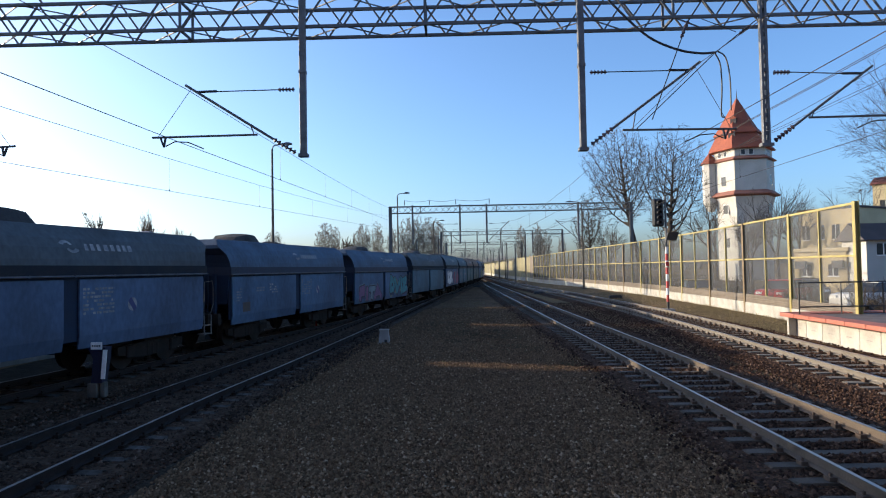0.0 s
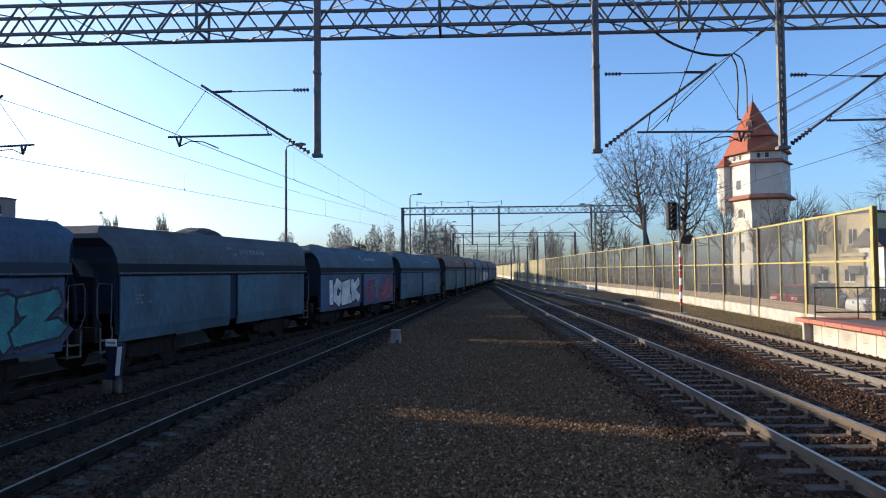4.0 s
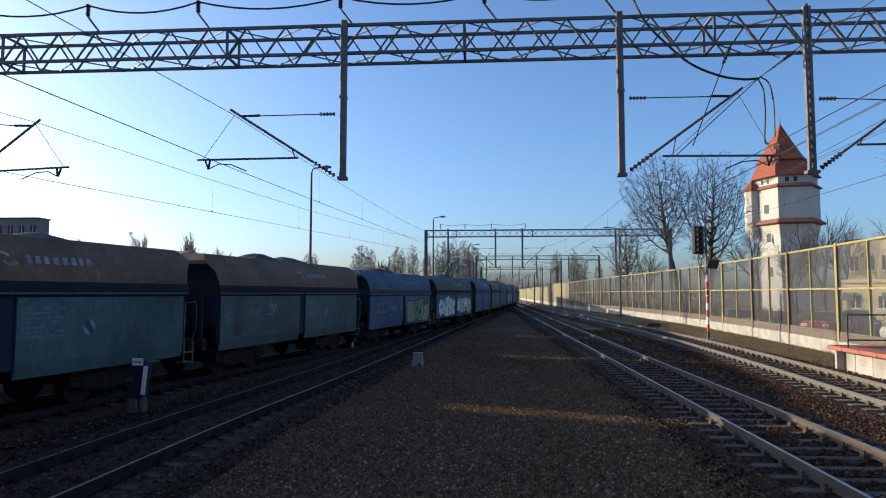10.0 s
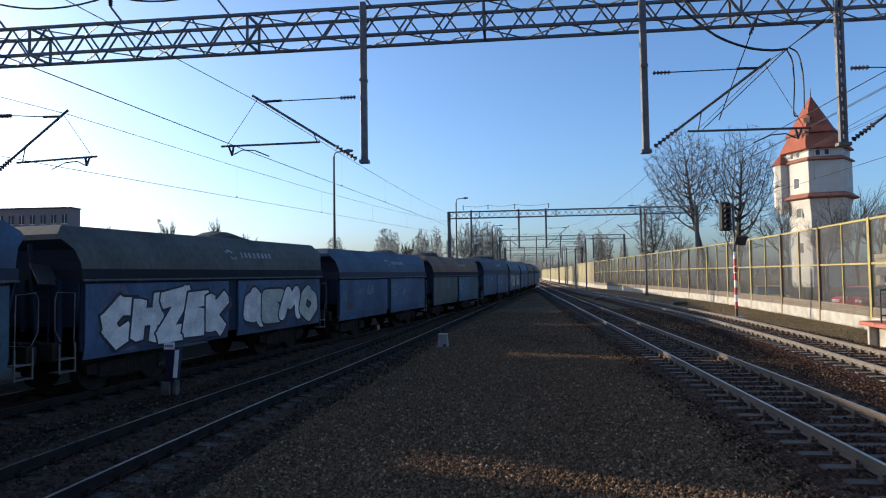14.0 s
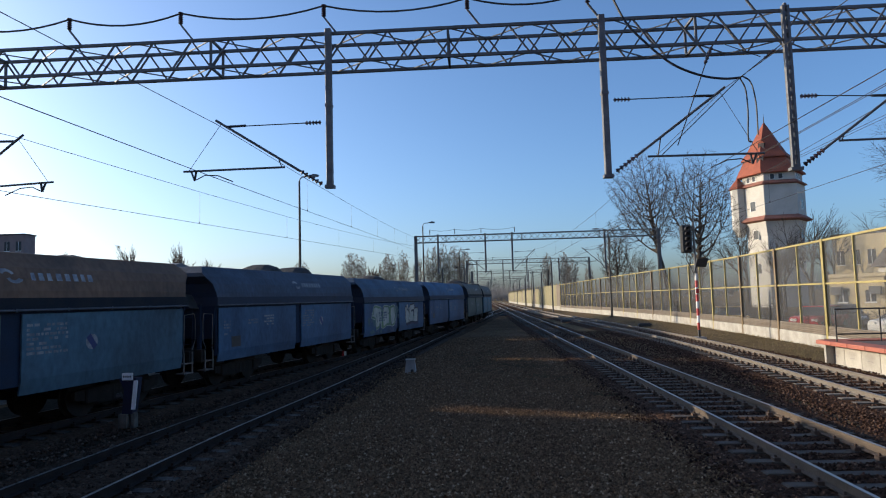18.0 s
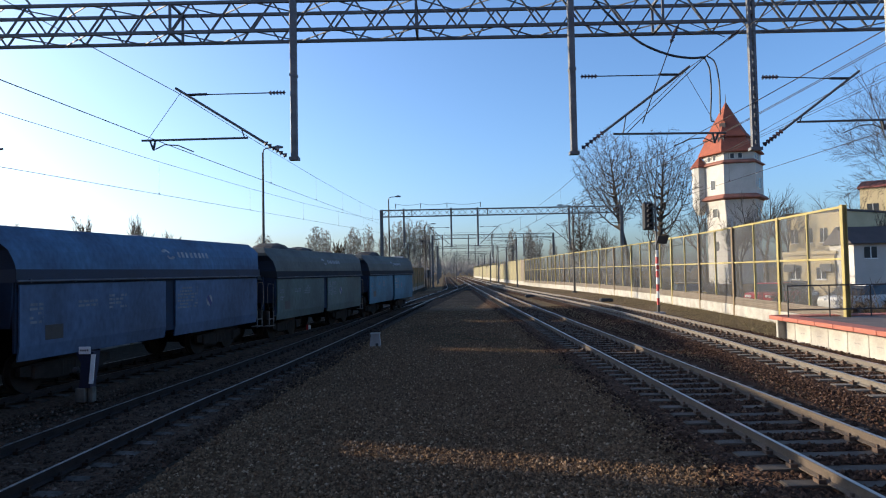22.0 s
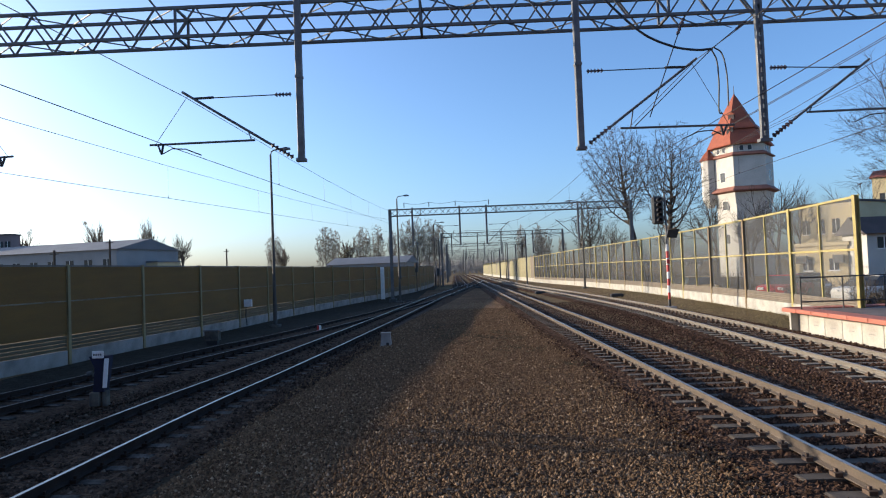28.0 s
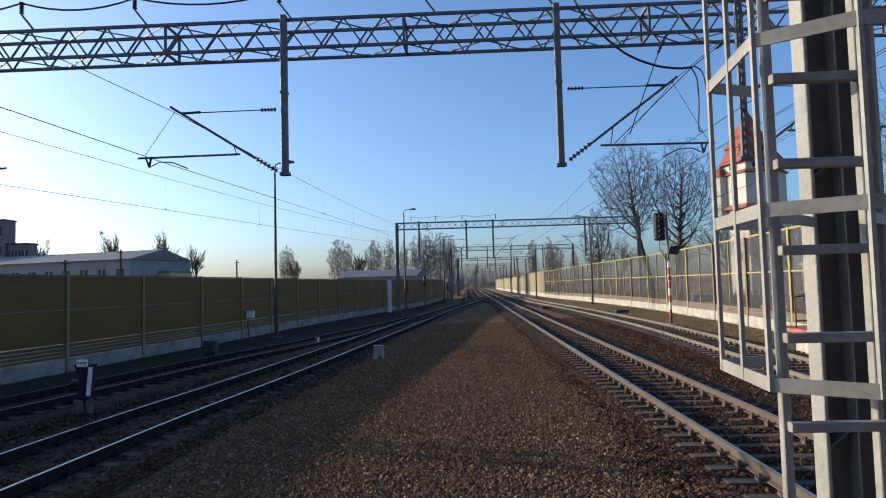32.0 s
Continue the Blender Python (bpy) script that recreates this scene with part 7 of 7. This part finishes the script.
def build_gantry_cables():
    y = 14.0
    xs = [-16.0, -12.5, -9.47, -6.78, -3.4, -0.1, 2.6, 6.0, 9.0, 12.5, 16.0]
    pts = []
    for a, b in zip(xs, xs[1:]):
        for i in range(8):
            u = i / 8
            pts.append((a + (b - a) * u, y - 0.1, 9.19 - 0.22 * 4 * u * (1 - u)))
    c = thing("feeder_cable", "black feeder cable draped along the top of the gantry", "cable")
    Shape().tube(pts, 0.022, 6).put("cable", RUBBER, c)
    for x in xs:
        s = Shape()
        insulator(s, (x, y - 0.1, 9.22), (x, y - 0.1, 8.92), 6, 0.06)
        s.put("insulator", INSULATOR, c, "dark ribbed standoff insulator")
        Shape().beam((x, y - 0.1, 8.92), (x + 0.3, y - 0.06, 8.52), 0.04, 0.04, up=(0, 1, 0)).put("bracket", GALV, c)
    j = thing("jumper_cable", "thick black jumper cable hanging in a loop below the gantry", "cable")
    Shape().tube(rounded([(3.1, y - 0.1, 9.15), (3.4, y - 0.2, 8.4), (3.75, y - 0.3, 7.9), (4.3, y - 0.35, 7.35), (4.9, y - 0.35, 7.06), (5.4, y - 0.35, 6.96), (5.75, y - 0.35, 6.97)]), 0.026, 7).put("loop", RUBBER, j)
    Shape().tube(rounded([(5.72, y - 0.35, 6.97), (5.83, y - 0.35, 6.7), (5.85, y - 0.35, 6.2), (5.82, y - 0.35, 5.62), (5.9, y - 0.35, 5.55)]), 0.016, 6).put("tail", RUBBER, j)
    Shape().tube(rounded([(5.78, y - 0.35, 7.0), (5.95, y - 0.35, 6.85), (6.03, y - 0.35, 6.4), (6.03, y - 0.35, 5.7)]), 0.016, 6).put("tail", RUBBER, j)
    w = thing("suspension_wires", "thin stay wires below the gantry with small insulators", "wires")
    Shape().tube([(5.35, y, 7.9), (5.05, y - 0.2, 7.3), (4.35, y - 0.3, 5.55)], 0.012, 5).put("stay", WIRE, w)
    s = Shape()
    insulator(s, (5.3, y, 7.8), (5.08, y - 0.15, 7.38), 5, 0.045)
    s.put("insulator", INSULATOR, w)
    Shape().tube([(6.75, y - 0.1, 7.75), (5.75, y - 0.3, 6.98), (4.0, y - 0.35, 5.35)], 0.011, 5).put("stay", WIRE, w)
    s = Shape()
    insulator(s, (6.6, y - 0.1, 7.63), (6.35, y - 0.15, 7.43), 4, 0.04)
    s.put("insulator", INSULATOR, w)
    Shape().tube([(5.6, y, 7.85), (6.3, y - 0.1, 7.5)], 0.009, 5).put("stay", WIRE, w)
    for x0, x1, za, zb in ((14.5, 6.4, 8.6, 7.0), (15.2, 6.5, 8.8, 7.0)):
        wire("line_wire", [(x0 + 6, -31, za + 0.6), (x0, 14.5, za), (x1 + 5, 105, zb + 0.4)], 0.009, "overhead line wire beside the tracks", "line wires", 0.5)
    for x0, z0, x1, z1 in ((11.6, 8.2, 10.0, 7.6), (12.0, 8.35, 10.2, 7.7)):
        wire("line_wire", [(x0 + 3.5, -31, z0 + 0.4), (x0, 14.5, z0), (x1, 60, z1)], 0.012, "pair of overhead feeder wires", "line wires", 0.4)


build_gantry_cables()


# ---- parked cars behind the clear barrier ----
def car(x, y, a, color, label):
    c = thing("car", label, "car", pose(x, y, -0.15, 0, 0, a), group="parked cars")
    body = mat("car_paint", color, tuple(v * 0.8 for v in color), 0.5, 0.3, 0, 0)
    w = 0.86
    prof = [(-2.1, 0.3), (-2.15, 0.65), (-2.0, 0.85), (-1.3, 0.93), (1.5, 0.95), (2.05, 0.85), (2.1, 0.5), (2.05, 0.3)]
    n = len(prof)
    s = Shape().add([(px, -w, pz) for px, pz in prof] + [(px, w, pz) for px, pz in prof], [tuple(range(n)), tuple(range(2 * n - 1, n - 1, -1))] + [(i + n, (i + 1) % n + n, (i + 1) % n, i) for i in range(n)])
    s.put("body", body, c)
    cab = [(-1.35, 0.93), (-0.6, 1.42), (0.9, 1.45), (1.6, 0.95)]
    s = Shape().add([(px, -w + (0.02 if pz < 1 else 0.16), pz) for px, pz in cab] + [(px, w - (0.02 if pz < 1 else 0.16), pz) for px, pz in cab], [(0, 1, 2, 3), (7, 6, 5, 4), (0, 4, 5, 1), (2, 6, 7, 3)])
    s.put("windows", DARK_GLASS, c, "dark car glazing")
    Shape().box(-0.6, 0.92, -0.7, 0.7, 1.42, 1.47).put("roof", body, c)
    for px in (-1.3, 1.3):
        for py in (-0.8, 0.8):
            t = Shape().tube([(px, py - 0.1, 0.3), (px, py + 0.1, 0.3)], 0.31, 14).put("tyre", RUBBER, c)
            Shape().tube([(px, py - 0.105, 0.3), (px, py + 0.105, 0.3)], 0.19, 12).put("rim", GALV, t)
    for py in (-0.6, 0.6):
        Shape().rbox(-2.17, -2.05, py - 0.18, py + 0.18, 0.62, 0.78, 0.02).put("headlight", WHITE_PAINT, c)
        Shape().rbox(2.02, 2.1, py - 0.16, py + 0.16, 0.65, 0.83, 0.02).put("tail_light", RED_PAINT, c)


car(20.6, 40.0, 40, (0.55, 0.02, 0.03), "red hatchback parked behind the barrier")
car(21.9, 33.5, 20, (0.7, 0.7, 0.7), "white hatchback parked in the forecourt")
car(24.4, 34.2, 25, (0.06, 0.06, 0.07), "dark saloon parked in the forecourt")
car(23.4, 42.6, 75, (0.1, 0.1, 0.11), "dark car parked behind the barrier")
car(16.9, 44.5, 80, (0.5, 0.3, 0.05), "amber car parked behind the barrier")


# ---- loose stones ----
def scatter(name, n, seed, region, size, material, label, keep, lift=-0.005):
    """Many small angular stones lying on the ground."""
    rng = np.random.default_rng(seed)
    x0, x1, y0, y1 = region
    u = rng.random(n)
    ys = y0 * (y1 / y0) ** u
    xs = x0 + (x1 - x0) * rng.random(n)
    ok = keep(xs, ys)
    xs, ys = xs[ok], ys[ok]
    n = len(xs)
    base = np.array([(1, 0, 0.15), (-1, 0, 0.15), (0, 1, 0.15), (0, -1, 0.15), (0, 0, 0.95), (0, 0, -0.5)])
    tri = np.array([(0, 2, 4), (2, 1, 4), (1, 3, 4), (3, 0, 4), (2, 0, 5), (1, 2, 5), (3, 1, 5), (0, 3, 5)])
    sc = size * (0.5 + rng.random((n, 1, 1)) ** 2) * (0.65 + 0.7 * rng.random((n, 6, 1)))
    a = rng.random(n) * 6.283
    rot = np.zeros((n, 3, 3))
    rot[:, 0, 0], rot[:, 0, 1], rot[:, 1, 0], rot[:, 1, 1], rot[:, 2, 2] = np.cos(a), -np.sin(a), np.sin(a), np.cos(a), 1
    v = np.einsum("nij,kj->nki", rot, base) * sc
    v[:, :, 0] += xs[:, None]
    v[:, :, 1] += ys[:, None]
    v[:, :, 2] += (np.array([ground_z(p, q) for p, q in zip(xs, ys)]) + lift)[:, None]
    f = (tri[None] + 6 * np.arange(n)[:, None, None]).reshape(-1, 3)
    me = bpy.data.meshes.new(name)
    me.from_pydata(v.reshape(-1, 3).tolist(), [], f.tolist())
    me.materials.append(material)
    return tagged(put(name, me), label, "stones", kind="stuff")


def island(xs, ys):
    left = np.array([hermite(LEFT_LINE, y) for y in ys]) + 1.5
    return (xs > left) & (xs < 3.0 + 0.9 * np.abs(np.sin(xs * 913 + ys * 377)))


def beside_main(xs, ys):
    q = np.array([hermite(OUTER_LINE, y) for y in ys])
    gap = (ys + 29.7) % 0.6
    between = (gap > 0.12) & (gap < 0.48)
    rail = (np.abs(np.abs(xs - 5.12) - 0.7535) > 0.09) & (np.abs(np.abs(xs - q) - 0.7535) > 0.09)
    return (xs > 2.9 + 0.9 * np.abs(np.sin(xs * 533 + ys * 719))) & (xs < q + 1.9) & (between | ((np.abs(xs - 5.12) > 1.3) & (np.abs(xs - q) > 1.3))) & rail


def beside_left(xs, ys):
    q = np.array([hermite(LEFT_LINE, y) for y in ys])
    t = np.array([hermite(TRAIN_LINE, y) for y in ys])
    return (xs < q + 2.1) & (xs > t - 2) & (np.abs(np.abs(xs - q) - 0.7535) > 0.1) & (np.abs(np.abs(xs - t) - 0.7535) > 0.1) & ((np.abs(xs - q) > 1.2) | (np.abs((ys + 11.7) % 0.6 - 0.3) < 0.2))


scatter("gravel_stones", 125000, 1, (-4, 4.2, 5.5, 42), 0.0225, STONE_A, "loose angular gravel stones", island)
scatter("ballast_stones", 70000, 2, (3, 12, 6, 45), 0.03, STONE_B, "rust-brown broken ballast stones", beside_main, 0.024)
scatter("left_stones", 34000, 3, (-12, -3, 6, 40), 0.034, loose_stone("left_stone", [(0.0, (0.02, 0.0135, 0.0095)), (0.5, (0.05, 0.033, 0.023)), (0.9, (0.09, 0.061, 0.043)), (1.0, (0.14, 0.105, 0.08))]), "dark broken ballast stones", beside_left, 0.03)


def weeds():
    rng, s = random.Random(9), Shape()
    for i in range(5200):
        if rng.random() < 0.7:
            y = rng.uniform(24, 60)
            x = rng.uniform(hermite(OUTER_LINE, y) + 1.9, hermite(RIGHT_WALL, y) - 0.2)
        else:
            y = rng.uniform(17, 50)
            x = 0.2 + 0.05 * (y - 20) + rng.gauss(0, 1.1)
            if noise.noise((x * 0.5, y * 0.2, 7)) < 0.05:
                continue
        z = ground_z(x, y) - 0.03
        for k in range(4):
            a, h = rng.uniform(0, 6.28), rng.uniform(0.03, 0.08)
            dx, dy = math.cos(a) * 0.06, math.sin(a) * 0.06
            s.add([(x - dy * 0.12, y + dx * 0.12, z), (x + dy * 0.12, y - dx * 0.12, z), (x + dx, y + dy, z + h)], [(0, 1, 2)])
    tagged(s.put("dry_grass", WEEDS), "short dry grass and weeds on the verge", "grass", kind="stuff")


def moss():
    """Low dark moss and dead weed in uneven patches on the gravel."""
    rng, s = random.Random(31), Shape()
    for cx, cy, rx, ry, n in ((0.9, 24.5, 1.7, 2.6, 1500), (3.1, 16.6, 0.8, 0.7, 420), (-0.6, 29.0, 1.5, 2.5, 700), (2.0, 20.5, 0.9, 1.0, 350)):
        for i in range(n):
            a, q = rng.uniform(0, 6.28), rng.random() ** 0.6
            x, y = cx + rx * q * math.cos(a), cy + ry * q * math.sin(a)
            if noise.noise((x * 1.3, y * 0.9, 4)) < -0.12:
                continue
            z = ground_z(x, y) - 0.02
            for k in range(5):
                b, h = rng.uniform(0, 6.28), rng.uniform(0.03, 0.06)
                dx, dy = math.cos(b) * 0.05, math.sin(b) * 0.05
                s.add([(x - dy * 0.2, y + dx * 0.2, z), (x + dy * 0.2, y - dx * 0.2, z), (x + dx, y + dy, z + h)], [(0, 1, 2)])
    tagged(s.put("moss", mat("dark_moss", (0.075, 0.062, 0.028), (0.045, 0.036, 0.02), 2, 1.0, 0, 0)), "dark moss and dead weeds in patches on the gravel", "moss", kind="stuff")


weeds()
moss()

# ---- movement ----
def advance(t):
    """How far the train has rolled: a nearly steady speed."""
    return SPEED * t + float(np.interp(t, (0, 3, 6, 10, 14, 18, 22, 25, 32), (0.1, 0.12, 0.3, 0.5, 0.6, 0.6, 0.42, 0.4, 0.4)))


def motions():
    for w, s0 in TRAIN:
        walk(w, [(t * 0.5, wagon_pose(s0 - advance(t * 0.5))) for t in range(65)])


motions()
